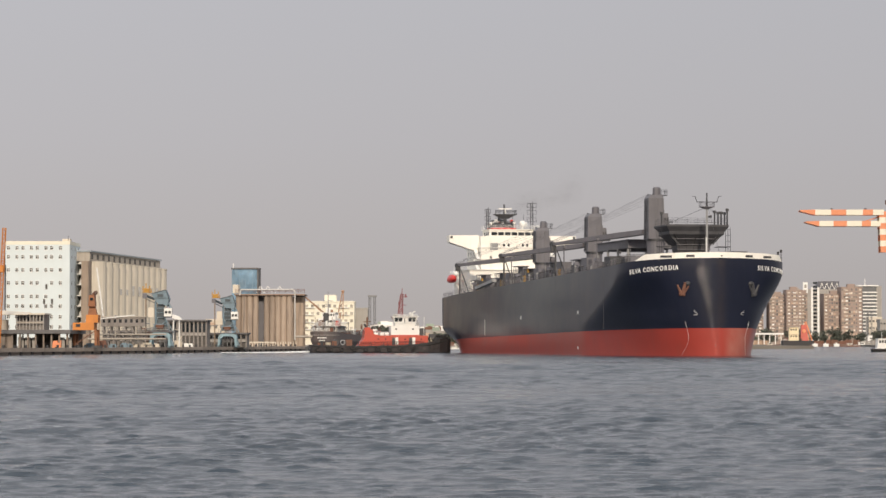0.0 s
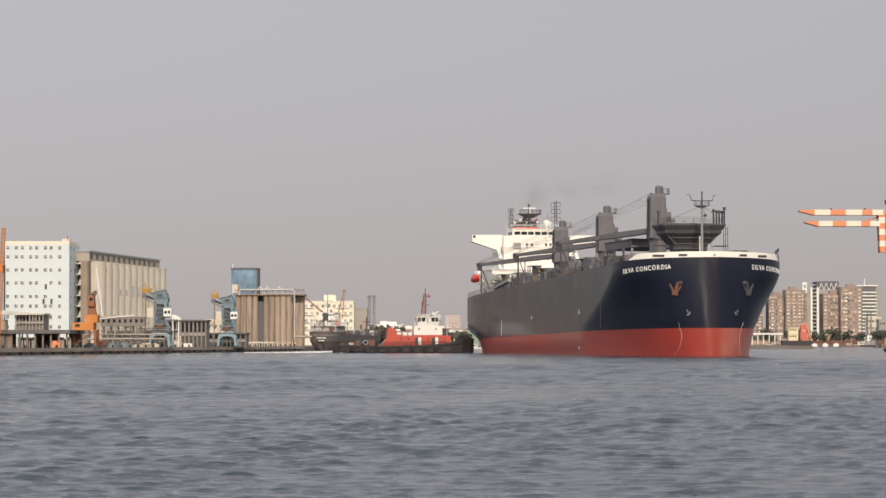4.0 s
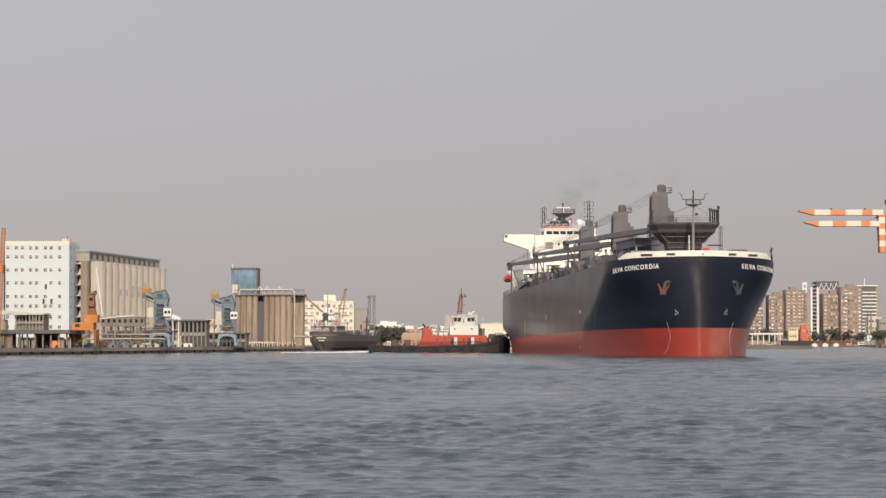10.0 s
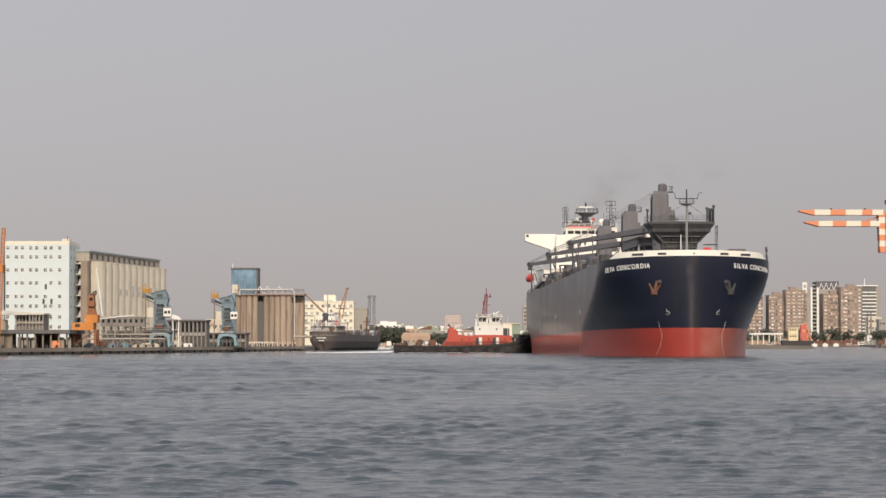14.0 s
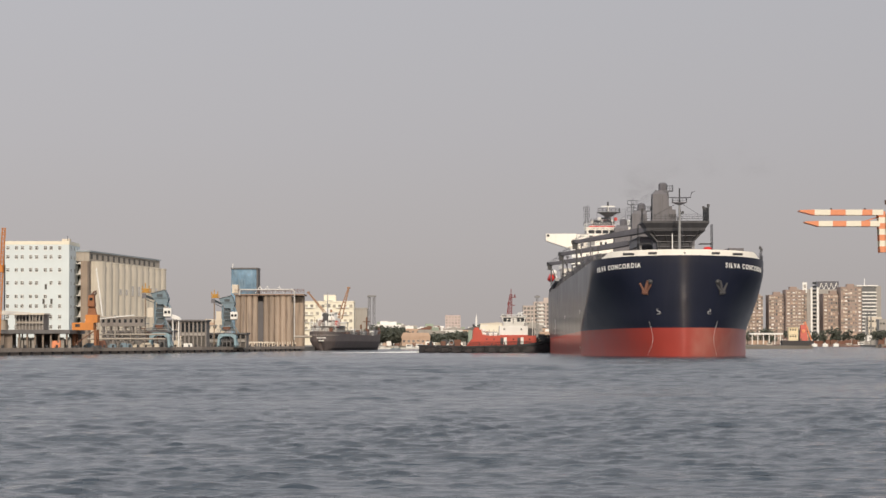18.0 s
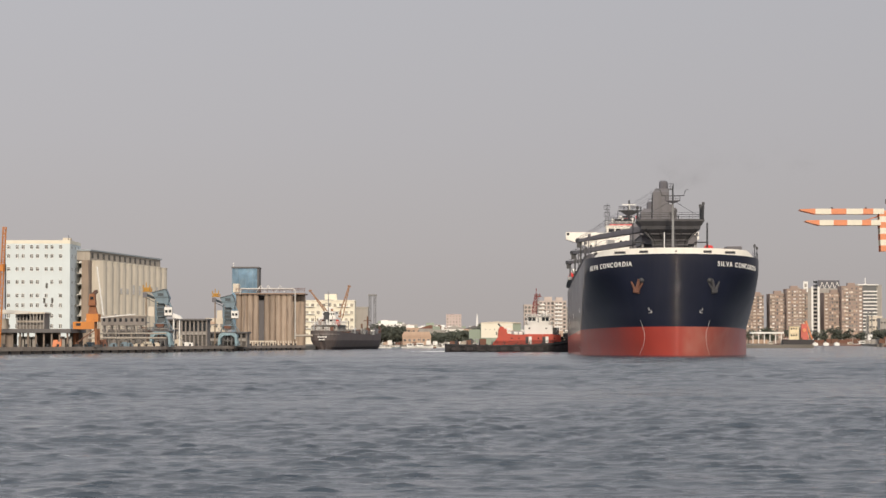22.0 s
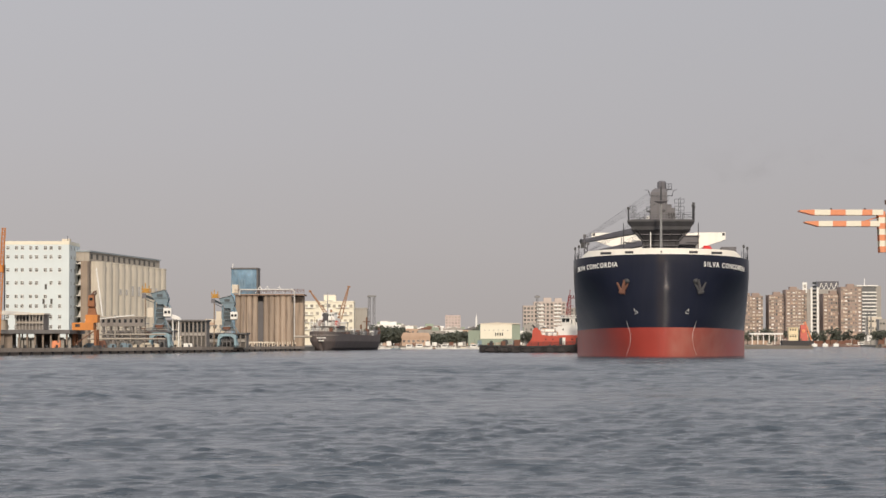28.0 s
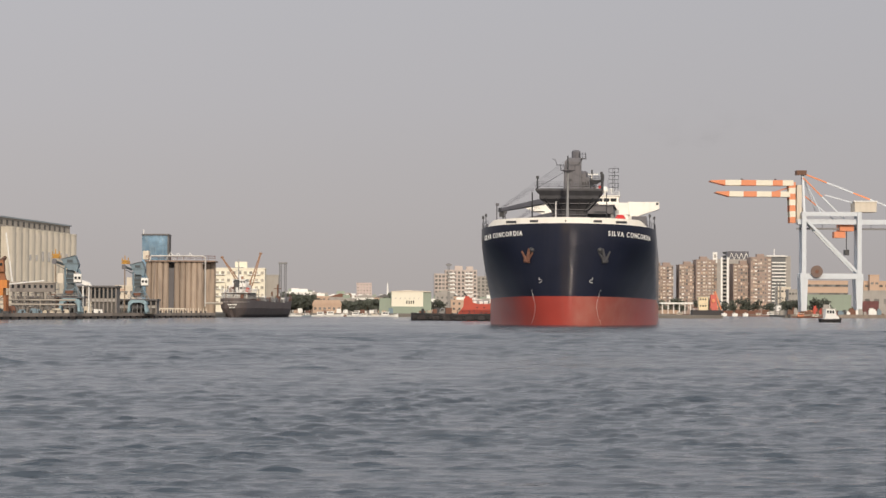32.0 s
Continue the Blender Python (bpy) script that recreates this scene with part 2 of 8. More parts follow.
# ---- water and land ----
def water_sheet():
    """One sheet of choppy harbour water: fine waves over the near reach, wider ones farther out, flat to the horizon."""
    m = bpy.data.materials.new("harbour_water")
    m.use_nodes = True
    n, l = m.node_tree.nodes, m.node_tree.links
    b = n["Principled BSDF"]
    b.inputs["Base Color"].default_value = (0.030, 0.043, 0.060, 1)
    b.inputs["Roughness"].default_value, b.inputs["IOR"].default_value = 0.12, 1.333
    place = n.new("ShaderNodeTexCoord")
    height = None
    for scale, weight, squash in ((0.13, 1.2, 2.8), (0.45, 1.0, 2.5), (1.5, 0.29, 2.2), (5.0, 0.10, 1.6)):
        stretch, tex = n.new("ShaderNodeMapping"), n.new("ShaderNodeTexNoise")
        stretch.inputs["Scale"].default_value = (1.0, squash, 1.0)
        tex.inputs["Scale"].default_value, tex.inputs["Detail"].default_value = scale, 3
        l.new(place.outputs["Object"], stretch.inputs["Vector"])
        l.new(stretch.outputs[0], tex.inputs["Vector"])
        step = n.new("ShaderNodeMath")
        step.operation = "MULTIPLY_ADD"
        l.new(tex.outputs["Fac"], step.inputs[0])
        step.inputs[1].default_value = weight
        if height is not None:
            l.new(height, step.inputs[2])
        height = step.outputs[0]
    relief = n.new("ShaderNodeBump")
    relief.inputs["Strength"].default_value, relief.inputs["Distance"].default_value = 0.8, 0.22
    l.new(height, relief.inputs["Height"])
    l.new(relief.outputs[0], b.inputs["Normal"])

    rng = np.random.default_rng(7)
    near, far, rows, cols = 36.0, 900.0, 2500, 380
    dist = near * (far / near) ** (np.linspace(0, 1, rows) ** 0.9)
    fan = np.linspace(-0.215, 0.235, cols)
    y = np.repeat(dist[:, None], cols, 1)
    x = y * fan[None, :]
    z, chop = np.zeros_like(x), np.zeros_like(x)
    gap = np.gradient(dist)[:, None]
    for wave, high, count in ((12.0, 0.009, 4), (5.0, 0.007, 6), (2.4, 0.0028, 12), (1.35, 0.0012, 14), (0.64, 0.0022, 24), (0.39, 0.0032, 40), (0.27, 0.0020, 30)):
        for _ in range(count):
            long = wave * rng.uniform(0.7, 1.35)
            a = rng.normal(radians(86), radians(12 if wave < 2 else 22))
            k = math.tau / long
            swell = np.sin(k * (x * math.cos(a) + y * math.sin(a)) + rng.uniform(0, 6.3))
            fine = np.clip(1.8 - 3.4 * gap / long, 0, 1)
            if wave < 1.5:
                chop += high * swell * fine
            else:
                z += high * (swell + 0.3 * (1.0 - np.abs(swell))) * (0.7 + np.clip(y - 36, 0, 180) / 42 * np.clip((480 - y) / 200, 0, 1)) * fine
    # most of the surface lies low; only the higher crests stand up, steeper than their troughs
    spread = chop.std(axis=1, keepdims=True)
    crest = np.log1p(np.exp(3.2 * (chop / np.maximum(spread, 0.35 * spread.max()) - 0.75))) / 3.2
    z += 0.0205 * crest * (1 + np.clip(y - 45, 0, 300) / 62) * np.clip((760 - y) / 300, 0, 1)
    # long low wakes that cross the reach
    for at, lean, high, thick, x0, x1 in ((88, 0.04, 0.075, 0.5, -16, -4.5), (118, 0.02, 0.24, 0.45, -9, 26), (123, -0.03, 0.18, 0.45, -22, -4), (154, 0.03, 0.12, 0.9, -8, 30), (168, -0.02, 0.10, 0.9, -30, 6), (236, 0.03, 0.16, 1.4, -4, 45), (300, -0.03, 0.17, 1.6, -55, 10), (70, 0.05, 0.05, 0.35, 3, 12)):
        line = at + lean * x + 0.7 * np.sin(x * 0.55 + at) + 0.4 * np.sin(x * 1.3 + 2 * at)
        span = np.clip((x - x0) / 3, 0, 1) * np.clip((x1 - x) / 3, 0, 1) * (0.6 + 0.4 * np.sin(x * 0.9 + at))
        z += high * span * np.exp(-((y - line) / thick) ** 2)
    # gusts: calmer and rougher patches
    z *= 0.8 + 0.35 * np.sin(x * 0.045 + 1.3) * np.sin(y * 0.031 + 0.4) + 0.2 * np.sin(x * 0.11 - y * 0.07) + 0.16 * np.sin(x * 0.37 + y * 0.13 + 0.6) * np.sin(y * 0.23 - x * 0.09)
    z = (z - z.mean()) * np.clip((far - y) / 250, 0, 1)
    verts = np.stack([x, y, z], -1).reshape(-1, 3)
    i = np.arange(rows * cols).reshape(rows, cols)
    quads = np.stack([i[:-1, :-1], i[:-1, 1:], i[1:, 1:], i[1:, :-1]], -1).reshape(-1, 4)
    k = rows * cols
    rim = [(-5000, -600, 0), (5000, -600, 0), (5000, 4900, 0), (-5000, 4900, 0)]
    verts = np.concatenate([verts, np.array(rim, float)])
    a0, a1, b0, b1 = 0, cols - 1, (rows - 1) * cols, rows * cols - 1
    outer = [(k, k + 1) + tuple(range(a1, a0 - 1, -1)),
             (k + 2, k + 3) + tuple(range(b0, b1 + 1)),
             (k + 3, k) + tuple(range(a0, b0 + 1, cols)),
             (k + 1, k + 2) + tuple(range(b1, a1 - 1, -cols))]
    me = bpy.data.meshes.new("water")
    me.from_pydata(verts.tolist(), [], quads.tolist() + outer)
    me.materials.append(m)
    me.polygons.foreach_set("use_smooth", [True] * len(me.polygons))
    ob = new("water", me)
    return tagged(ob, "choppy grey-green harbour water under a hazy sky", "water", kind="structure")


WATER = water_sheet()

LAND = 1.3                                  # height of the quays over the water
shore = [(-5000, -500), (-211, -500), (-43, 847), (-40, 1000), (-36, 1087), (150, 1100), (170, 1960), (222, 1985), (300, 1960),
         (222, 1392), (1200, 1290), (1500, -500), (5000, -500), (5000, 4850), (-5000, 4850)]
ground = solo("ground", Geo().prism(shore, -6, LAND), [GROUND], pose(0, 0, 0), "flat harbour land of dusty concrete behind the quays", "ground", kind="structure")

# ---- the bulk carrier ----
# in the ship's space x runs forward from the stem, y to port, z up from the water
LOA, HALF = 187.5, 16.1


def deck_z(u):
    """The height of the hull's upper edge u metres behind the stem: she lies deeper at the stern."""
    return 17.3 + 1.0 * max(0.0, 1 - u / 16) - 0.0205 * max(0.0, u - 16)


def boot_z(u):
    return 5.2 - 0.0112 * u


def shoulder(z):
    """How far behind the stem the hull reaches its full breadth: near the deck much earlier than at the waterline."""
    return 15 + 25 * min(max((16.2 - z) / 11, 0.0), 1.0) ** 1.7


def half_breadth(u, z):
    """The hull's half breadth u metres behind the stem at the height z."""
    zs = (0.0, 2.6, 5.2, 7.0, 9.0, 11.0, 13.0, 15.2, 17.0)
    bend = float(np.interp(z, zs, (1.1, 1.1, 1.25, 1.25, 1.25, 1.4, 1.7, 2.2, 2.2)))
    full = float(np.interp(z, zs, (0.44, 0.39, 0.37, 0.36, 0.37, 0.39, 0.42, 0.46, 0.46)))
    b = HALF * (1 - max(0.0, 1 - max(u, 0.0) / shoulder(z)) ** bend) ** full * (1 - 0.5 * math.exp(-max(u, 0.0) / 0.7))
    run = max(0.0, (u - 150) / (LOA - 150))
    hi = min(max((z + 0.5) / 6.5, 0.0), 1.0)
    b *= 1 - run ** 1.8 * (0.58 * (1 - hi) ** 1.2 + 0.11 * hi)
    return b


def hull_x(u, z):
    """The stem leans forward slightly, and the stern is cut under."""
    t = min(max(z / 17.0, 0.0), 1.0)
    if u < 30:
        return -u + 0.9 * t * (1 - u / 30)
    if u > 165:
        return -(u - (u - 165) / (LOA - 165) * 6.0 * max(0.0, 1 - z / 8.0) ** 1.5)
    return -u


def on_hull(u, z, side, off=0.0):
    return Vector((hull_x(u, z), side * (half_breadth(u, z) + off), z))


def hull_mesh():
    us = [0.0, 0.12, 0.35, 0.7, 1.2, 1.9, 2.8, 4, 5.5, 7.2, 9, 10, 11, 12, 13, 14, 15, 16, 17, 18.2, 19.5, 21, 22.5, 24, 26, 28, 30, 32, 34, 36, 38, 40, 42, 46, 55, 70, 85, 100, 115, 130, 140, 148, 155, 161, 167, 172, 176, 180, 183, 185.5, LOA]
    fr = [-0.12, 0.0, 0.4, 0.8, 1.0]                # below the boot line
    up = [0.0, 0.06, 0.12, 0.18, 0.25, 0.31, 0.38, 0.44, 0.5, 0.56, 0.62, 0.68, 0.74, 0.8, 0.85, 0.9, 0.95, 1.0]
    g = Geo()
    tags = []
    for side in (-1, 1):
        grid = []
        for u in us:
            zb, zd = boot_z(u), deck_z(u)
            zs = [-1.5] + [zb * f for f in fr[1:]] + [zb + (zd - zb) * f for f in up[1:]]
            grid.append([on_hull(u, z, side) for z in zs])
        k0, nz = len(g.v), len(grid[0])
        g.v += [tuple(p) for col in grid for p in col]
        for i in range(len(us) - 1):
            for j in range(nz - 1):
                a, b = (k0 if i else 0) + i * nz + j, k0 + (i + 1) * nz + j          # both sides share the stem
                face = (a, a + 1, b + 1, b)
                g.f.append(face if side > 0 else face[::-1])
                tags.append(1 if j < len(fr) - 1 else 0)
    # the transom and the deck close the shell
    nz = len(fr) + len(up) - 1
    off = len(us) * nz
    last = (len(us) - 1) * nz
    for j in range(nz - 1):
        g.f.append((last + j, last + j + 1, off + last + j + 1, off + last + j))
        tags.append(1 if j < len(fr) - 1 else 0)
    me = g.mesh("hull", [NAVY, BOOT], smooth=True)
    me.polygons.foreach_set("material_index", tags)
    d = Geo()
    for i, u in enumerate(us):
        z = deck_z(u)
        d.v += [tuple(on_hull(u, z, s, -0.02) - Vector((0, 0, 0.03))) for s in (-1, 1)]
        if i:
            d.f.append((2 * i - 2, 2 * i, 2 * i + 1, 2 * i - 1))
    return me, d.mesh("deck", DECK_GREY)


SHIP = thing("bulk_carrier", pose(51.67, 506.72, 0, 0, 0, -78.32), "large navy and red bulk carrier with grey deck cranes, turning slowly", "ship")
hull_shell, main_deck = hull_mesh()
part("hull", hull_shell, None, SHIP, "navy hull with a red band above the waterline")
part("deck", main_deck, None, SHIP, "grey steel deck")


def u_at(v, z):
    """How far behind the stem the hull is v metres wide to one side, at the height z."""
    lo, hi = 0.0, 39.0
    for _ in range(40):
        mid = (lo + hi) / 2
        lo, hi = (mid, hi) if half_breadth(mid, z) < v else (lo, mid)
    return lo


def letter_mesh(char, size):
    """One upright capital as a thin solid, 0.04 m thick, its face towards -y."""
    data = bpy.data.curves.new("letter", "FONT")
    data.body, data.size, data.extrude, data.offset = char, size, 0.02, 0.024 * size
    ob = bpy.data.objects.new("letter", data)
    scene.collection.objects.link(ob)
    bpy.context.view_layer.update()
    me = bpy.data.meshes.new_from_object(ob)
    bpy.data.objects.remove(ob)
    me.transform(Matrix.Diagonal((1, 1, 1.24, 1)) @ Euler((radians(90), 0, 0)).to_matrix().to_4x4())
    me.materials.clear()
    me.materials.append(MARK)
    wide = max((v.co.x for v in me.vertices), default=0.0)
    return me, wide


def ship_name():
    text, size, letters = "SILVA CONCORDIA", 0.97, {}
    for c in set(text) - {" "}:
        letters[c] = letter_mesh(c, size)
    wides = [letters[c][1] + 0.18 if c != " " else 0.42 for c in text]
    for side in (-1, 1):
        # walk along the hull in small steps, from the stem aft
        steps, u = [], u_at(7.5, 16)
        p, run = on_hull(u, 16, side), 0.0
        while run < sum(wides) + 1:
            steps.append((run, u))
            u += 0.05
            q = on_hull(u, 16, side)
            run, p = run + (q - p).length, q
        place = 0.0
        for c, wide in (zip(text, wides) if side > 0 else zip(text[::-1], wides[::-1])):
            if c != " ":
                u0 = next(b for a, b in steps if a >= place)
                u1 = next(b for a, b in steps if a >= place + wide)
                z = 16.12 - 0.11 * (u0 - 1.5)
                p0, p1 = on_hull(u0, z, side, 0.08), on_hull(u1, z, side, 0.08)
                a, b = (p0, p1) if side > 0 else (p1, p0)
                ax = (b - a).normalized()
                ob = part("letter", letters[c][0], None, SHIP)
                up = Vector((0, 0, 1))
                out = ax.cross(up)
                if out.y * side < 0:
                    out = -out
                m = Matrix((ax, -out, up)).transposed().to_4x4()
                m.translation = a + out * 0.03
                ob.matrix_basis = m
            place += wide


ship_name()


def hull_line(points, side, r=0.05):
    g = Geo()
    pts = [on_hull(u_at(v, z), z, side, 0.02) for v, z in points]
    for p, q in zip(pts, pts[1:]):
        g.rod(p, q, r, 4)
    return g


for s in (-1, 1):
    part("draft_marks", hull_line([(6.2, 6.3), (5.9, 5.3), (5.55, 4.1), (5.5, 3.0), (5.7, 1.8), (6.1, 0.7), (6.3, 0.15)], s, 0.022), MARK, SHIP, "pale column of draft marks on the bow")
    part("bulb_mark", hull_line([(4.8, 8.6), (4.8, 8.15), (4.45, 8.15), (4.25, 7.95), (4.35, 7.7), (4.85, 7.65)], s, 0.034), MARK, SHIP, "white bulbous bow symbol")
    # anchor hanging below its rounded hawse bolster
    c = on_hull(u_at(6.15, 13.4), 13.5, s)
    part("hawse_bolster", Geo().ball(c + Vector((-0.25, -s * 0.1, 0)), 0.62, 14, flat=0.9), DARK_STEEL, SHIP, "dark rounded hawse bolster", smooth=True)
    a = Geo()
    for (o0, z0, o1, z1, r0, r1) in ((0.55, -2.2, 1.5, -0.2, 0.36, 0.16), (0.5, -1.7, 0.1, 0.2, 0.34, 0.3), (0.5, -2.0, -0.5, -0.5, 0.34, 0.14), (0.05, -2.1, 1.05, -1.9, 0.34, 0.34)):
        p, q = (on_hull(u_at(6.15 + o, 13.5 + z), 13.5 + z, s, 0.3) for o, z in ((o0, z0), (o1, z1)))
        a.rod(p, q, r0, 6, r1)
    part("anchor", a, RUST if s < 0 else HOPPER_GREY, SHIP, "rusty brown anchor" if s < 0 else "dark grey anchor")

# square marks and a pale scale on the starboard side
for u, z, high in ((43.7, 8.2, 0.75), (93.5, 7.6, 0.75), (43.7, 1.2, 0.5)):
    part("side_mark", Geo().box(-u - 0.35, -u + 0.35, -HALF - 0.03, -HALF + 0.02, z, z + high), MARK, SHIP)
part("side_scale", Geo().box(-130.15, -129.9, -HALF - 0.03, -HALF + 0.02, 4.2, 7.9), MARK, SHIP, "pale loading scale on the side")
for u in (24, 62, 78, 100, 112, 121, 127, 137, 146):
    part("hull_frame_line", Geo().box(-u - 0.06, -u + 0.06, -HALF - 0.012, -HALF + 0.02, boot_z(u) + 0.2, deck_z(u) - 0.3), DARK_STEEL, SHIP)


def bulwark():
    g = Geo()
    us = [0, 0.12, 0.35, 0.7, 1.2, 1.9, 2.8, 3.8, 4.8, 5.6, 6.4, 7.6]
    rim = [(u, -1) for u in reversed(us)] + [(u, 1) for u in us[1:]]
    rings = []
    for u, s in rim:
        z = deck_z(u)
        top = z + 1.02 * min(1.0, max(0.06, (7.6 - u) / 1.8)) + 0.05
        p = on_hull(u, z, s, 0.01)
        q = p + Vector((-0.18 if u < 2 else -0.05, -s * 0.14 if u > 0.3 else 0, 0))
        rings.append([p, Vector((p.x, p.y, top)), Vector((q.x, q.y, top)), q])
    return g.loft(rings)


part("bulwark", bulwark(), CREAM, SHIP, "cream bow bulwark with dark fairleads")
for s in (-1, 1):
    for v, wide in ((5.7, 1.5), (9.9, 1.9)):
        u = u_at(v, 17.0)
        z = deck_z(u) + 0.42
        p, q = on_hull(u_at(v - wide / 2, 17), z, s, 0.03), on_hull(u_at(v + wide / 2, 17), z, s, 0.03)
        part("fairlead", Geo().beam(p, q, 0.12, 0.42), DARK_STEEL, SHIP)
part("stem_light", Geo().ball((1.0, 0, 18.7), 0.16), DARK_STEEL, SHIP)


def railing(points, high=1.1, gap=2.4, r=0.035):
    """Posts and three rails along a line of points."""
    g = Geo()
    for p, q in zip(points, points[1:]):
        p, q = Vector(p), Vector(q)
        k = max(1, round((q - p).length / gap))
        for i in range(k + 1):
            e = p.lerp(q, i / k)
            g.rod(e, e + Vector((0, 0, high)), r, 4)
        for h in (0.36, 0.72, 1.0):
            g.rod(p + Vector((0, 0, high * h)), q + Vector((0, 0, high * h)), r, 4)
    return g


for s in (-1, 1):
    part("deck_railing", railing([on_hull(u, deck_z(u), s, -0.15) for u in (8, 10, 13, 16, 30, 60, 90, 120, 150, 170, 180, 186.5)]), DECK_GREY, SHIP)
    for u in (9.5, 13.5):
        p = on_hull(u, deck_z(u), s, -0.3)
        part("deck_light_post", Geo().rod(p, p + Vector((0, 0, 2.6)), 0.08).box(p.x - 0.15, p.x + 0.15, p.y - 0.2, p.y + 0.2, p.z + 2.0, p.z + 2.5), DARK_STEEL, SHIP)

# forecastle: foremast, jackstaff, windlasses, mooring gear
PALE_METAL = mat("pale_grey_metal", (0.28, 0.28, 0.28), 0.5)
part("foremast", Geo().rod((-8.2, 0, 17.5), (-8.2, 0, 28.1), 0.26, 10, 0.18), PALE_METAL, SHIP, "pale grey foremast")
part("mast_platform", Geo().frustum((-8.5, -7.9, -0.3, 0.3), (-8.9, -7.5, -1.2, 1.2), 27.8, 28.2).box(-8.95, -7.45, -1.35, 1.35, 28.2, 28.32), DECK_GREY, SHIP)
part("mast_top", Geo().rod((-8.2, 0, 28.3), (-8.2, 0, 30.4), 0.18, 8, 0.12), DARK_STEEL, SHIP)
part("mast_crosstree", Geo().rod((-8.2, -2.1, 29.2), (-8.2, 2.1, 29.2), 0.08).rod((-8.2, -2.0, 29.2), (-8.2, -2.3, 30.2), 0.06).rod((-8.2, 2.0, 29.2), (-8.2, 2.3, 30.2), 0.06)
     .rod((-8.2, -2.3, 30.2), (-8.2, -2.9, 30.3), 0.05).rod((-8.2, 2.3, 30.2), (-8.2, 2.9, 30.3), 0.05), DARK_STEEL, SHIP)
part("mast_railing", railing([(-8.9, -1.3, 28.3), (-7.5, -1.3, 28.3), (-7.5, 1.3, 28.3), (-8.9, 1.3, 28.3)], 0.9, 0.9, 0.03), DECK_GREY, SHIP)
part("mast_horn", Geo().rod((-7.9, 0.5, 26.4), (-7.3, 0.5, 26.4), 0.1, 8, 0.28).box(-8.3, -7.9, 0.3, 0.7, 26.2, 26.6), DARK_STEEL, SHIP)
part("mast_lamp", Geo().rod((-8.2, 0, 30.4), (-8.2, 0, 30.9), 0.14), DARK_STEEL, SHIP)
part("jackstaff", Geo().rod((-2.5, -1.9, 17.6), (-2.5, -1.9, 22.3), 0.1, 6), WHITE, SHIP, "white jackstaff")
for v in (-5.5, 5.5):
    part("windlass", Geo().rod((-10, v - 1.8, 18.4), (-10, v + 1.8, 18.4), 0.9, 12).box(-11.2, -9.2, v - 2.1, v - 1.6, 17.2, 19.2).box(-11.2, -9.2, v + 1.6, v + 2.1, 17.2, 19.2), DECK_GREY, SHIP)
for u, v in ((6, -7), (6, 7), (12, -11), (12, 11), (14, -8), (14, 8)):
    part("bollard", Geo().rod((-u, v - 0.5, 17.2), (-u, v - 0.5, 18.2), 0.28, 8).rod((-u, v + 0.5, 17.2), (-u, v + 0.5, 18.2), 0.28, 8).box(-u - 0.4, -u + 0.4, v - 1, v + 1, 17.2, 17.35), DARK_STEEL, SHIP)
part("forecastle_breakwater", Geo().add([(-15.5, -13, 17.2), (-13.2, 0, 17.2), (-15.5, 13, 17.2), (-15.5, -13, 18.9), (-13.2, 0, 18.9), (-15.5, 13, 18.9),
                                         (-15.8, -13, 17.2), (-13.5, 0, 17.2), (-15.8, 13, 17.2), (-15.8, -13, 18.9), (-13.5, 0, 18.9), (-15.8, 13, 18.9)],
                                        [(0, 1, 4, 3), (1, 2, 5, 4), (7, 6, 9, 10), (8, 7, 10, 11), (3, 4, 10, 9), (4, 5, 11, 10), (0, 3, 9, 6), (2, 8, 11, 5)]), DECK_GREY, SHIP)

# the cargo hopper with its platform, ahead of the first crane
part("hopper", Geo().loft([[Vector((x, y, z)) for x, y in ((a, -w), (b, -w), (b, w), (a, w))] for z, a, b, w in
                           ((19.6, -20.5, -17.0, 3.1), (21.2, -20.7, -16.8, 3.35), (22.2, -21.2, -16.0, 4.2), (22.9, -21.7, -15.2, 5.0), (23.3, -22.0, -14.7, 5.45), (23.9, -22.0, -14.6, 5.5))]), HOPPER_GREY, SHIP, "dark steel hopper below the platform")
part("hopper_leg", Geo().box(-20.5, -17, -3.1, 3.1, 17.0, 19.6), HOPPER_GREY, SHIP)
for v in (-2.8, -1.4, 0.0, 1.4, 2.8):
    # bent ribs down the hopper's face
    part("hopper_rib", Geo().beam((-14.6, v * 1.6, 23.5), (-16.8, v, 21.2), 0.14, 0.3).beam((-16.8, v, 21.2), (-17.0, v * 0.95, 19.6), 0.14, 0.3), DARK_STEEL, SHIP)
for v in (-1, 1):
    for x in (-15.4, -17.6, -19.8, -21.6):
        part("hopper_bracket", Geo().beam((x, v * 5.4, 23.6), (x, v * 3.4, 21.4), 0.14, 0.25), DARK_STEEL, SHIP)
for z, w, x in ((20.4, 3.35, -16.8), (21.3, 3.5, -16.6), (22.4, 4.6, -15.7)):
    part("hopper_stiffener", Geo().box(x - 0.1, x + 0.25, -w, w, z, z + 0.14), DECK_GREY, SHIP)
for v in (-1, 1):
    # caged side ladders with landings
    g = Geo().box(-18.4, -15.2, min(v * 4.6, v * 7.0), max(v * 4.6, v * 7.0), 20.9, 21.02)
    for x in (-18.3, -16.8, -15.3):
        g.rod((x, v * 6.9, 18.0), (x, v * 6.9, 24.6), 0.05, 4)
    for z in (19.2, 22.0, 23.2, 24.4):
        g.rod((-18.3, v * 6.9, z), (-15.3, v * 6.9, z), 0.04, 4)
    part("side_ladder", g, DARK_STEEL, SHIP)
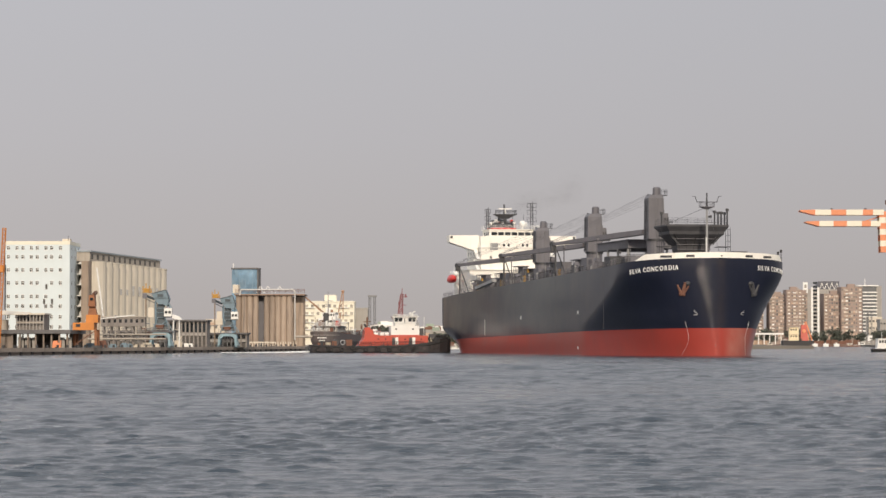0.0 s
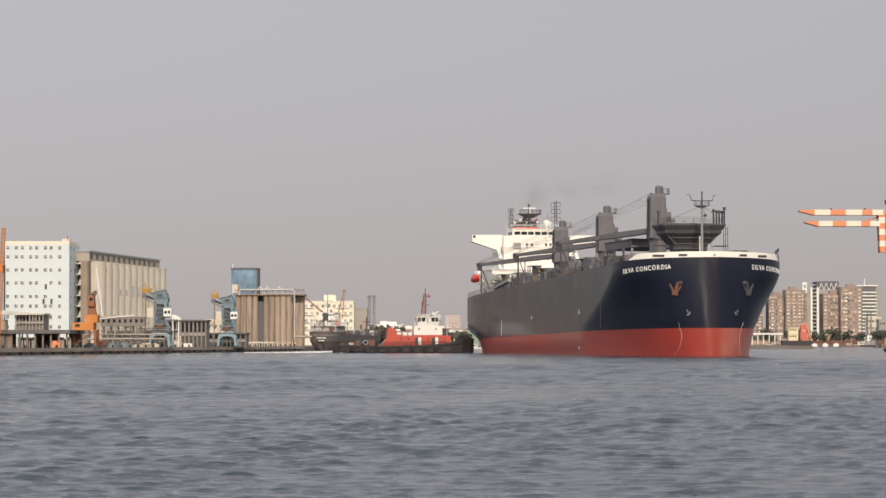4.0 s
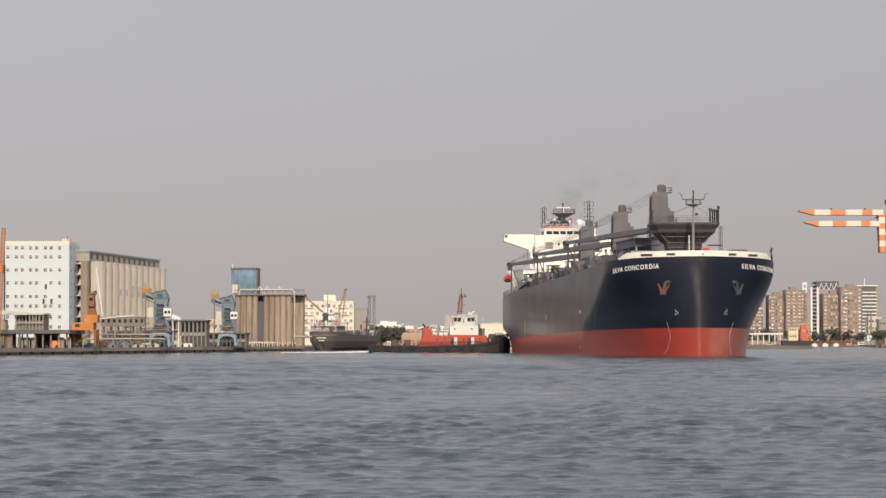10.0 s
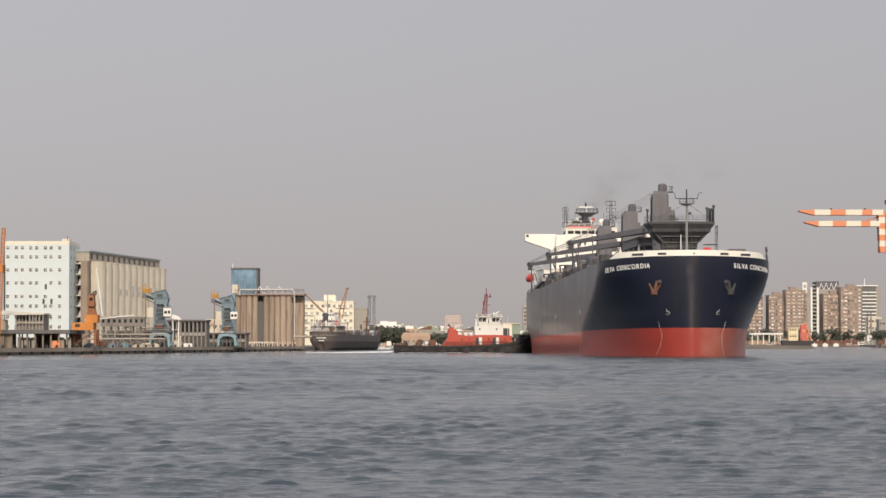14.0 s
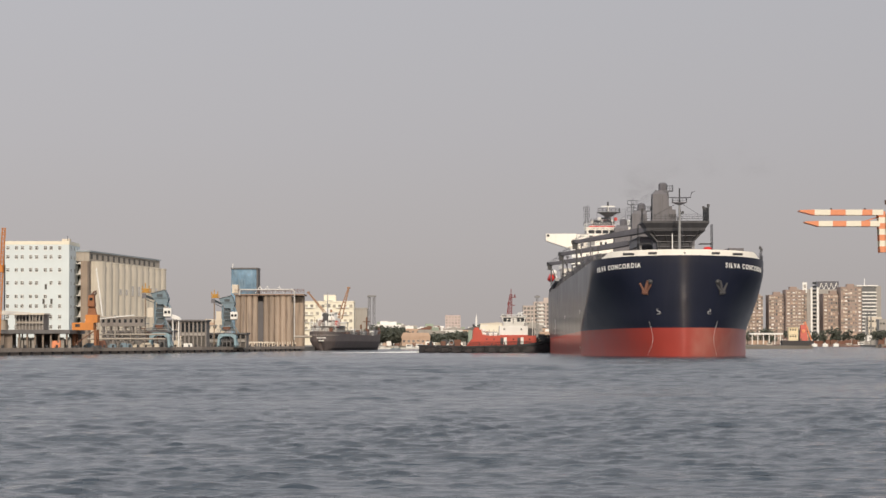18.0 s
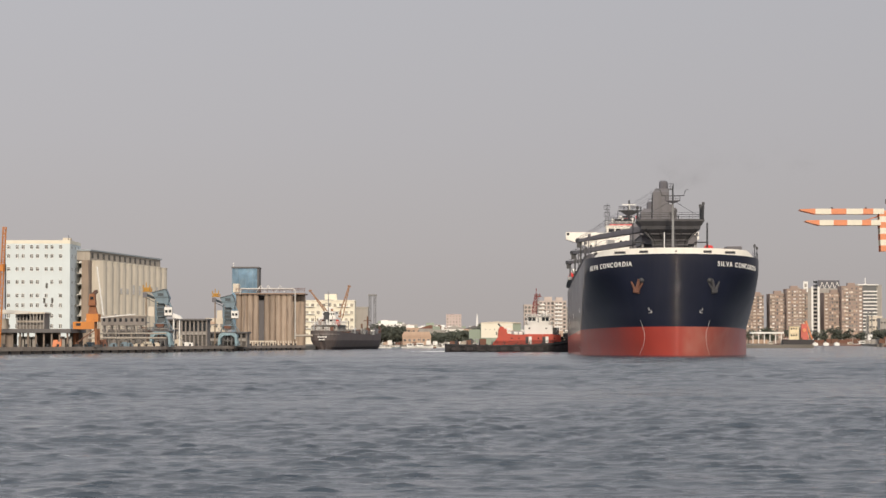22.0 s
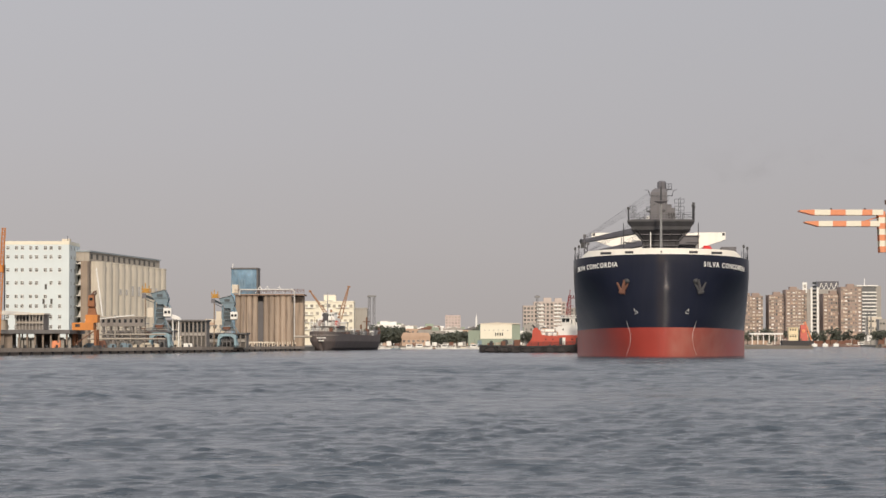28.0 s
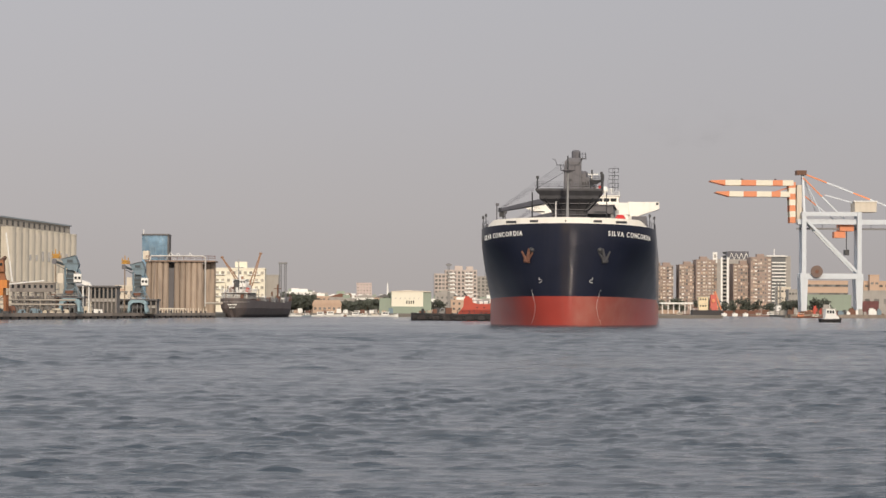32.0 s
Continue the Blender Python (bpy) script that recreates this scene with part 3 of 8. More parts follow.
part("hopper_platform", Geo().frustum((-22.2, -14.6, -5.4, 5.6), (-22.8, -14.0, -6.2, 6.2), 23.9, 24.8).box(-22.8, -14.0, -6.2, 6.2, 24.8, 25.1), HOPPER_GREY, SHIP)
part("platform_railing", railing([(-22.6, -6, 25.1), (-14.2, -6, 25.1), (-14.2, 6, 25.1), (-22.6, 6, 25.1), (-22.6, -6, 25.1)], 1.3, 2.0, 0.022), DARK_STEEL, SHIP)
for u, v, h in ((14.4, 6.0, 3.2), (22.5, 6.0, 3.2), (18.6, 6.1, 2.8), (16.4, 6.1, 2.6), (18.3, -6.0, 2.6), (20.6, 6.1, 2.9)):
    part("platform_post", Geo().rod((-u, v, 25.1), (-u, v, 25.1 + h), 0.16, 6).box(-u - 0.25, -u + 0.25, v - 0.25, v + 0.25, 25.1 + h - 0.5, 25.1 + h), DARK_STEEL, SHIP)
# low frames, pipes and lockers between the forecastle and the first crane
part("deck_frame", Geo().box(-27.5, -24.5, -11.5, 11.5, 17.0, 18.7), DARK_STEEL, SHIP)
part("frame_railing", railing([(-24.5, -11.4, 18.7), (-24.5, 11.4, 18.7)], 1.0, 1.6, 0.05), DECK_GREY, SHIP)
for k in range(12):
    v = -11 + k * 2.0 + 0.5 * math.sin(3.7 * k)
    part("frame_post", Geo().box(-24.45, -24.2, v - 0.12, v + 0.12, 17.0, 19.0 + 0.9 * abs(math.sin(2.3 * k))), (DECK_GREY, PALE_METAL, DARK_STEEL)[k % 3], SHIP)

# hatches between the cranes
for a, b in ((28.0, 38.5), (48.5, 65.0), (69.0, 86.5), (96.5, 113.0), (117.0, 134.5), (144.5, 160.0)):
    z0 = deck_z((a + b) / 2) - 0.4
    part("hatch_coaming", Geo().box(-b, -a, -10.5, 10.5, z0, z0 + 1.9), DECK_GREY, SHIP)
    part("hatch_cover", Geo().box(-b - 0.3, -a + 0.3, -10.8, 10.8, z0 + 1.95, z0 + 2.7), DECK_GREY, SHIP, "grey folding hatch cover")
    for k in range(1, 5):
        x = -b + (b - a) * k / 5
        part("hatch_rib", Geo().box(x - 0.15, x + 0.15, -10.7, 10.7, z0 + 2.7, z0 + 2.95), DECK_GREY, SHIP)

# the conveyor trunk and the deck houses at the foot of each crane
for a, b in ((27, 41), (46, 89), (94, 137), (142, 163)):
    z0 = deck_z((a + b) / 2)
    part("conveyor_trunk", Geo().box(-b, -a, 11.4, 14.2, z0 + 1.0, z0 + 3.6), DECK_GREY, SHIP)
    for k in range(int((b - a) / 7) + 1):
        part("conveyor_leg", Geo().box(-a - k * 7 - 0.3, -a - k * 7, 11.6, 14.0, z0 - 0.3, z0 + 1.0), DARK_STEEL, SHIP)


def deck_crane(u, tip_u, tip_z, top):
    """A pedestal crane whose jib lies to starboard and aft on its rest."""
    z0 = deck_z(u) - 0.2
    part("crane_house", Geo().box(-u - 6, -u + 3, -7.5, 7.5, z0, z0 + 3.4), DECK_GREY, SHIP)
    part("crane_pedestal", Geo().rod((-u, 0, z0 + 3.4), (-u, 0, z0 + 6.8), 1.75, 16), DECK_GREY, SHIP, smooth=False)
    cap = top - 1.3
    part("slew_ring", Geo().rod((-u, 0, z0 + 6.5), (-u, 0, z0 + 6.9), 2.0, 18), DARK_STEEL, SHIP)
    g = Geo().frustum((-u - 1.8, -u + 1.7, -1.95, 1.45), (-u - 1.6, -u + 1.5, -1.85, 1.3), z0 + 6.9, cap - 0.7)
    g.frustum((-u - 1.6, -u + 1.5, -1.85, 1.3), (-u - 1.4, -u + 1.2, -1.2, 1.2), cap - 0.7, cap)
    tower = part("crane_tower", g, DECK_GREY, SHIP, "tall grey crane tower")
    # the forward face: raised edges round a sunken panel, with welded seams
    for v0, v1 in ((-1.97, -1.62), (0.15, 0.33), (1.16, 1.44)):
        part("tower_edge", Geo().frustum((-u + 1.68, -u + 1.86, v0, v1), (-u + 1.48, -u + 1.66, v0 * 0.94, v1 * 0.9), z0 + 6.95, cap - 0.8), DECK_GREY, tower)
    for k in range(4):
        z = z0 + 8.6 + (cap - z0 - 10) * k / 3
        part("tower_seam", Geo().box(-u - 1.72, -u + 1.7, -1.98, -1.85, z, z + 0.08), DARK_STEEL, tower)
    part("machinery_box", Geo().frustum((-u - 3.0, -u - 0.3, 1.0, 3.0), (-u - 2.9, -u - 0.4, 1.0, 2.85), z0 + 9.6, z0 + 12.2).box(-u - 2.6, -u - 0.9, 1.1, 2.2, z0 + 12.2, z0 + 12.9), DECK_GREY, SHIP)
    for k in range(3):
        part("cab_window", Geo().box(-u - 0.34, -u - 0.26, 1.5 + 0.5 * k, 1.8 + 0.5 * k, z0 + 10.7, z0 + 11.3), DARK_STEEL, SHIP)
    part("crane_head", Geo().rod((-u, 0.3, cap - 0.1), (-u, 0.3, top), 0.88, 8, 0.85).rod((-u, 0.3, top), (-u, 0.3, top + 0.3), 0.85, 8, 0.6).box(-u - 2.2, -u + 0.6, -1.3, 1.4, cap - 0.5, cap - 0.1), DECK_GREY, SHIP)
    for v in (-0.9, 0.1, 0.9):
        part("sheave", Geo().rod((-u - 2.2, v - 0.12, cap - 0.2), (-u - 2.2, v + 0.12, cap - 0.2), 0.5, 12), DARK_STEEL, SHIP)
    part("crane_winch", Geo().rod((-u + 0.2, 1.9, z0 + 7.6), (-u + 0.2, 3.0, z0 + 7.6), 0.7, 10), DECK_GREY, SHIP)
    part("cab_platform", Geo().box(-u - 3.2, -u + 1.8, 1.4, 3.2, z0 + 9.3, z0 + 9.45).beam((-u + 1.4, 1.45, z0 + 7.9), (-u + 1.4, 3.0, z0 + 9.3), 0.14, 0.14), DARK_STEEL, SHIP)
    part("cab_railing", railing([(-u - 0.2, 3.15, z0 + 9.45), (-u + 1.7, 3.15, z0 + 9.45), (-u + 1.7, 1.6, z0 + 9.45)], 1.1, 0.9, 0.035), DARK_STEEL, SHIP)
    part("head_bracket", railing([(-u + 1.1, 1.0, top - 1.3), (-u + 1.1, 2.2, top - 1.3), (-u - 0.8, 2.2, top - 1.3)], 1.0, 0.8, 0.03).box(-u - 0.9, -u + 1.2, 0.9, 2.25, top - 1.42, top - 1.3), DARK_STEEL, SHIP)
    root, tip = Vector((-u - 1.6, -1.6, z0 + 8.4)), Vector((-tip_u, -15.6, tip_z))
    way = (tip - root)
    flat = Vector((way.y, -way.x, 0)).normalized()
    g = Geo()
    rings = []
    for t, w, h in ((0, 1.0, 0.95), (0.25, 0.9, 1.1), (0.7, 0.7, 0.85), (1.0, 0.45, 0.6)):
        c = root + way * t
        rings.append([c + flat * w - Vector((0, 0, h / 2)), c - flat * w - Vector((0, 0, h / 2)), c - flat * w + Vector((0, 0, h / 2)), c + flat * w + Vector((0, 0, h / 2))])
    part("crane_jib", g.loft(rings), DECK_GREY, SHIP, "grey box jib lying on its rest")
    part("jib_head", Geo().rod(tip + flat * 0.6, tip - flat * 0.6, 0.5, 10).box(tip.x - 0.5, tip.x + 0.5, tip.y - 0.5, tip.y + 0.5, tip.z - 1.4, tip.z), DARK_STEEL, SHIP)
    z1 = deck_z(tip_u)
    part("jib_rest", Geo().beam((tip.x + 0.8, -15.3, z1 - 0.2), (tip.x + 0.8, -15.3, tip.z - 0.6), 0.32, 0.32).beam((tip.x + 0.8, -12.8, z1 - 0.2), (tip.x + 0.8, -15.0, tip.z - 1.2), 0.2, 0.2), DARK_STEEL, SHIP)
    for s, drop in ((-0.9, 1.0), (-0.3, 1.0), (0.1, 1.35), (0.5, 1.7), (0.9, 2.2)):
        part("crane_wire", Geo().rod((-u - 2.3, s, top - drop), tip + Vector((0.6 * s, s * 0.5, 0.5)), 0.024, 4), DECK_GREY, SHIP)


deck_crane(43.3, 66.3, 23.1, 33.7)
deck_crane(91.4, 114.4, 22.2, 32.1)
deck_crane(139.5, 162.5, 21.4, 31.0)

gantry = part("hatch_gantry", Geo().box(-76, -51, -3.6, 7.4, 21.9, 23.5).box(-76.4, -50.6, -3.9, 7.7, 23.5, 23.66), DECK_GREY, SHIP, "raised grey hatch gantry on posts")
for u in (51.6, 59.5, 67.5, 75.4):
    for v in (-3.4, 7.2):
        part("gantry_post", Geo().box(-u - 0.2, -u + 0.2, v - 0.2, v + 0.2, deck_z(u) - 0.2, 21.9), PALE_METAL, gantry)
# machinery shelters on the deck's starboard side; dark panels give their bays shade
for u, long, h in ((56, 7.0, 3.2), (79, 6.0, 3.8), (101, 8.0, 3.4), (109.5, 5.0, 4.4), (127, 8.0, 3.6), (148, 6.0, 4.2), (156, 5.0, 3.2)):
    z = deck_z(u) - 0.2
    shelter = part("deck_shelter", Geo().box(-u - long / 2, -u + long / 2, -12.4, -11.3, z, z + h), DECK_GREY, SHIP)
    part("shelter_roof", Geo().box(-u - long / 2 - 0.3, -u + long / 2 + 0.3, -13.6, -11.0, z + h, z + h + 0.16), DECK_GREY, shelter)
    for k in range(int(long / 1.6)):
        x = -u - long / 2 + 0.8 + 1.6 * k
        part("shelter_bay_shade", Geo().box(x - 0.5, x + 0.5, -12.46, -12.38, z + 0.3, z + h * (0.6 + 0.25 * (k % 2))), DARK_STEEL, shelter)
        part("shelter_post", Geo().box(x - 0.75, x - 0.63, -13.5, -13.38, z, z + h), PALE_METAL if k % 3 == 0 else DECK_GREY, shelter)
    part("shelter_bay_shade", Geo().box(-u + long / 2, -u + long / 2 + 0.06, -12.2, -11.5, z + 0.4, z + h - 0.6), DARK_STEEL, shelter)
r = random.Random(17)
for k in range(46):
    # small fittings along the starboard rail: vents, cleats, pipe heads
    u = 18 + k * 3.05 + r.uniform(-0.8, 0.8)
    z, h = deck_z(u) - 0.1, r.uniform(0.7, 1.7)
    part("rail_fitting", Geo().rod((-u, -15.4, z), (-u, -15.4, z + h), r.uniform(0.07, 0.16), 5).box(-u - 0.2, -u + 0.25, -15.6, -15.2, z + h - 0.3, z + h), r.choice((PALE_METAL, DECK_GREY, DECK_GREY, DARK_STEEL)), SHIP)
part("deck_winch", Geo().ball((-42, 9, 20.4), 1.1, 10).box(-43, -41, 8.2, 9.8, 17, 20.3), RED, SHIP, "bright red ventilator on the deck")
part("gangway", Geo().beam((-138, -16.3, 15.3), (-119, -16.3, 16.7), 0.9, 0.7), PALE_METAL, SHIP, "pale accommodation ladder stowed along the rail")
for u, v, w, h in ((30, -12.5, 2.2, 2.6), (47, -12.8, 2.4, 3.2), (55, -13, 1.6, 2.2), (68, -12.8, 2.0, 3.4), (88, -12.8, 2.2, 3.0), (95, -13, 1.8, 2.4), (116, -12.8, 2.2, 3.2), (136, -12.8, 2.2, 3.0), (143, -13, 1.8, 2.6)):
    z = deck_z(u) - 0.2
    part("deck_locker", Geo().box(-u - w, -u + w, v - 1.2, v + 1.2, z, z + h), DARK_STEEL if h < 2.9 else DECK_GREY, SHIP)
for u in (36, 52, 75, 83, 104, 125, 150):
    z = deck_z(u) - 0.2
    part("mushroom_vent", Geo().rod((-u, -14.2, z), (-u, -14.2, z + 2.0), 0.3, 8).rod((-u, -14.2, z + 2.0), (-u, -14.2, z + 2.6), 0.75, 8, 0.5), DECK_GREY, SHIP)
for u, v in ((67, -13.2), (98, -13.4), (120, -13.6), (146, -13.2)):
    z = deck_z(u) - 0.2
    part("hose_winch", Geo().rod((-u, v - 0.8, z + 1.0), (-u, v + 0.8, z + 1.0), 0.8, 10).box(-u - 0.9, -u + 0.9, v - 1.0, v - 0.8, z, z + 1.9).rod((-u, v, z), (-u, v, z + 3.4), 0.25, 6), mat("ochre_paint", (0.42, 0.24, 0.05), 0.6), SHIP, "ochre hose winch on the deck")
for u in (34.5, 61, 109):
    z = deck_z(u) - 0.2
    part("deck_lamp_post", Geo().rod((-u, -14.6, z), (-u, -14.6, z + 6.2), 0.13, 6).box(-u - 0.5, -u + 0.5, -14.8, -14.2, z + 6.0, z + 6.5), DECK_GREY, SHIP)

# the bridge and accommodation at the stern
z0 = deck_z(170) - 0.5
part("lower_accommodation", Geo().box(-184, -165.5, -12.0, 12.0, z0, 20.4), CREAM, SHIP, "cream lower decks with side passages")
part("accommodation", Geo().box(-184, -167.5, -8.7, 8.7, 20.4, 28.7), CREAM, SHIP, "cream accommodation block below the bridge")
for z in (17.2, 20.35, 23.1, 25.9):
    w = 12.4 if z < 21 else 9.1
    part("deck_edge", Geo().box(-184.4, -167.2 + (0.0 if z > 21 else 2.0), -w, w, z, z + 0.14), WHITE, SHIP)
    for s in (-1, 1):
        part("passage_railing", railing([(-183, s * w * 0.99, z + 0.14), (-168 + (0 if z > 21 else 1.5), s * w * 0.99, z + 0.14)], 1.0, 2.0), WHITE, SHIP)
for s in (-1, 1):
    g = Geo()
    lo = [(-173.4, s * 8.6, 24.9), (-170.0, s * 8.6, 24.9), (-170.0, s * 16.1, 27.35), (-173.4, s * 16.1, 27.35)]
    hi = [(-173.4, s * 8.6, 29.05), (-170.0, s * 8.6, 29.05), (-170.0, s * 16.1, 29.05), (-173.4, s * 16.1, 29.05)]
    part("bridge_wing", g.add(lo + hi, [(3, 2, 1, 0), (4, 5, 6, 7)] + [(i, (i + 1) % 4, (i + 1) % 4 + 4, i + 4) for i in range(4)]), CREAM, SHIP, "cream bridge wing with a sloping underside")
    part("front_recess", Geo().box(-167.5, -167.42, s * 5.4 - 1.0, s * 5.4 + 1.0, 25.4, 27.1), PALE_METAL, SHIP, "grey recessed opening")
part("bridge_deck", Geo().box(-176, -168.2, -8.7, 8.7, 28.6, 28.8), CREAM, SHIP)
house = part("wheelhouse", Geo().box(-176.5, -168.6, -6.3, 6.3, 28.7, 30.4), CREAM, SHIP, "cream wheelhouse with a row of dark windows")
for k in range(7):
    v = -5.1 + k * 1.7
    part("wheelhouse_window", Geo().box(-168.6, -168.52, v - 0.72, v + 0.72, 29.05, 29.85), GLASS, house)
for s in (-1, 1):
    for k in range(3):
        part("wheelhouse_window", Geo().box(-170.6 - k * 2.0, -169.2 - k * 2.0, s * 6.3 - 0.06, s * 6.3 + 0.06, 29.05, 29.85), GLASS, house)
part("wheelhouse_roof", Geo().box(-177, -168.2, -6.5, 6.5, 30.4, 30.6), CREAM, SHIP)
part("roof_railing", railing([(-176.8, -6.4, 30.6), (-168.4, -6.4, 30.6), (-168.4, 6.4, 30.6), (-176.8, 6.4, 30.6)], 1.0, 1.6), WHITE, SHIP)
for v, z in ((-2.9, 26.6), (-1.7, 26.6), (1.9, 26.6), (3.0, 26.6), (-6.2, 23.6), (-2.4, 23.2), (2.4, 23.2), (6.2, 23.6), (-7, 18.6), (-4, 18.6), (-1.3, 18.6), (1.3, 18.6), (4, 18.6), (7, 18.6)):
    part("porthole", Geo().box(-167.5 + (2.0 if z < 20 else 0), -167.42 + (2.0 if z < 20 else 0), v - 0.24, v + 0.24, z - 0.34, z + 0.34), GLASS, SHIP)
for s in (-1, 1):
    for u in (170, 173, 176, 179, 182):
        for z in (22.0, 24.7):
            part("porthole", Geo().box(-u - 0.28, -u + 0.28, s * 8.7 - 0.06, s * 8.7 + 0.06, z - 0.35, z + 0.35), GLASS, SHIP)
# funnel behind the wheelhouse, with a red band
part("funnel", Geo().frustum((-186.5, -179.5, -3.3, 1.2), (-186, -179.9, -3.0, 0.9), 20.4, 33.0), WHITE, SHIP, "white funnel")
part("funnel_band", Geo().rod((-179.9, -1.0, 32.2), (-179.72, -1.0, 32.2), 0.75, 16), RED, SHIP, "red funnel emblem disc")
part("funnel_stripe", Geo().box(-186.3, -179.65, -3.12, 1.02, 30.9, 31.25), DARK_STEEL, SHIP)
part("funnel_top", Geo().frustum((-186, -180.4, -2.6, 0.6), (-185.6, -181, -2.2, 0.3), 33.0, 33.5), DARK_STEEL, SHIP)
part("exhaust_pipe", Geo().rod((-183, -0.6, 33.2), (-183.2, -0.5, 34.4), 0.4, 8), DARK_STEEL, SHIP)
# radar mast, signal masts, aerial dome
g = Geo().rod((-177.5, -0.4, 31), (-178.0, -0.4, 37.2), 0.34, 8, 0.2).rod((-178.5, -1.6, 31), (-178, -0.4, 35.4), 0.1).rod((-178.5, 0.8, 31), (-178, -0.4, 35.4), 0.1)
part("radar_mast", g, DARK_STEEL, SHIP)
part("radar_platform", Geo().box(-179.4, -176.8, -3.0, 2.6, 34.5, 34.75).frustum((-178.6, -177.4, -1.2, 0.6), (-179.2, -177, -2.6, 2.2), 33.6, 34.5), DARK_STEEL, SHIP)
part("radar_railing", railing([(-176.9, -2.9, 34.75), (-176.9, 2.5, 34.75), (-179.3, 2.5, 34.75)], 0.9, 1.2, 0.05), DARK_STEEL, SHIP)
part("radar_scanner", Geo().box(-177.0, -176.7, -2.1, 1.2, 35.9, 36.2).rod((-176.9, -0.4, 34.8), (-176.9, -0.4, 35.9), 0.15), WHITE, SHIP)
for v, u, top in ((5.07, 171.2, 37.2), (-6.1, 171.5, 35.6)):
    g = Geo()
    for du, dv in ((-0.35, -0.35), (0.35, -0.35), (0.35, 0.35), (-0.35, 0.35)):
        g.rod((-u + du, v + dv, 30.6), (-u + du * 0.6, v + dv * 0.6, top), 0.06, 4)
    for k in range(6):
        z = 31.4 + (top - 31.6) * k / 5
        g.rod((-u - 0.3, v - 0.3, z), (-u + 0.3, v + 0.3, z + 0.7), 0.045, 4).rod((-u + 0.3, v - 0.3, z), (-u - 0.3, v + 0.3, z + 0.7), 0.045, 4)
    for z in (top, top - 1.7, top - 3.6):
        w = 1.15 if v > 0 else 0.7
        g.rod((-u, v - w, z), (-u, v + w, z), 0.06, 4)
        for s in (-1, 1):
            g.rod((-u, v + s * w, z), (-u, v + s * w, z - 1.0), 0.05, 4)
        g.rod((-u, v - w, z - 1.0), (-u, v + w, z - 1.0), 0.05, 4)
    part("signal_mast", g, DARK_STEEL, SHIP)
part("roof_band", Geo().box(-176.2, -169.5, -5.4, 0.6, 30.6, 31.05), RED, SHIP, "low red coaming on the wheelhouse roof")
part("compass_deck", Geo().box(-175.8, -170.2, -4.9, 0.3, 31.05, 31.5).frustum((-175.5, -170.6, -4.6, 0.1), (-175.2, -171.0, -4.2, -0.2), 31.5, 32.3), DARK_STEEL, SHIP, "dark compass deck with a rail")
part("compass_rail", railing([(-170.1, -5.2, 31.5), (-170.1, 0.6, 31.5), (-175.8, 0.6, 31.5)], 1.1, 0.8, 0.05), DARK_STEEL, SHIP)
part("aerial_dome", Geo().rod((-172, 2.9, 30.6), (-172, 2.9, 31.5), 0.25).ball((-172, 2.9, 32.1), 0.85, 14), WHITE, SHIP, "white satellite dome", smooth=True)
part("mast_flag", Geo().box(-178.2, -178.12, 1.2, 1.9, 32.6, 33.4), RED, SHIP, "small red flag")
part("mast_flag", Geo().box(-178.2, -178.12, -2.9, -2.1, 32.6, 33.4), WHITE, SHIP, "small white flag")

# lifeboats in their davits beside the lower decks
for s in (-1, 1):
    rings = []
    for x, w, h in ((-3.4, 0.12, 0.35), (-2.8, 0.68, 0.8), (-1.5, 0.95, 1.05), (1.5, 0.95, 1.05), (2.8, 0.68, 0.8), (3.4, 0.12, 0.35)):
        rings.append([Vector((-174.6 + x, s * 14.6 + w * (0.9 - 0.3 * math.sin(a)) * math.cos(a), 18.4 + h * math.sin(a))) for a in np.linspace(0, math.tau, 12, endpoint=False)])
    part("lifeboat", Geo().loft(rings), RED, SHIP, "bright red enclosed lifeboat", smooth=True)
    part("lifeboat_canopy", Geo().loft([[Vector((-174.6 + x, s * 14.0 + w * math.cos(a), 19.5 + h * math.sin(a))) for a in np.linspace(0, math.tau, 10, endpoint=False)] for x, w, h in ((-2.6, 0.2, 0.2), (-2.0, 0.75, 0.75), (1.6, 0.8, 0.85), (2.9, 0.65, 0.6), (3.5, 0.15, 0.15))]), WHITE, SHIP, "white lifeboat canopy", smooth=True)
    part("davit", Geo().beam((-171.8, s * 12.2, 16), (-171.8, s * 14.4, 20.2), 0.3, 0.3).beam((-177.4, s * 12.2, 16), (-177.4, s * 14.4, 20.2), 0.3, 0.3), WHITE, SHIP)
part("stern_railing", railing([(-186.8, -13, deck_z(186)), (-186.8, 13, deck_z(186))]), DECK_GREY, SHIP)
part("mooring_winch", Geo().rod((-185.2, -4, 14.6), (-185.2, 4, 14.6), 0.7, 10).box(-186, -184.4, -5, -4, 13.4, 15.4).box(-186, -184.4, 4, 5, 13.4, 15.4), DECK_GREY, SHIP)

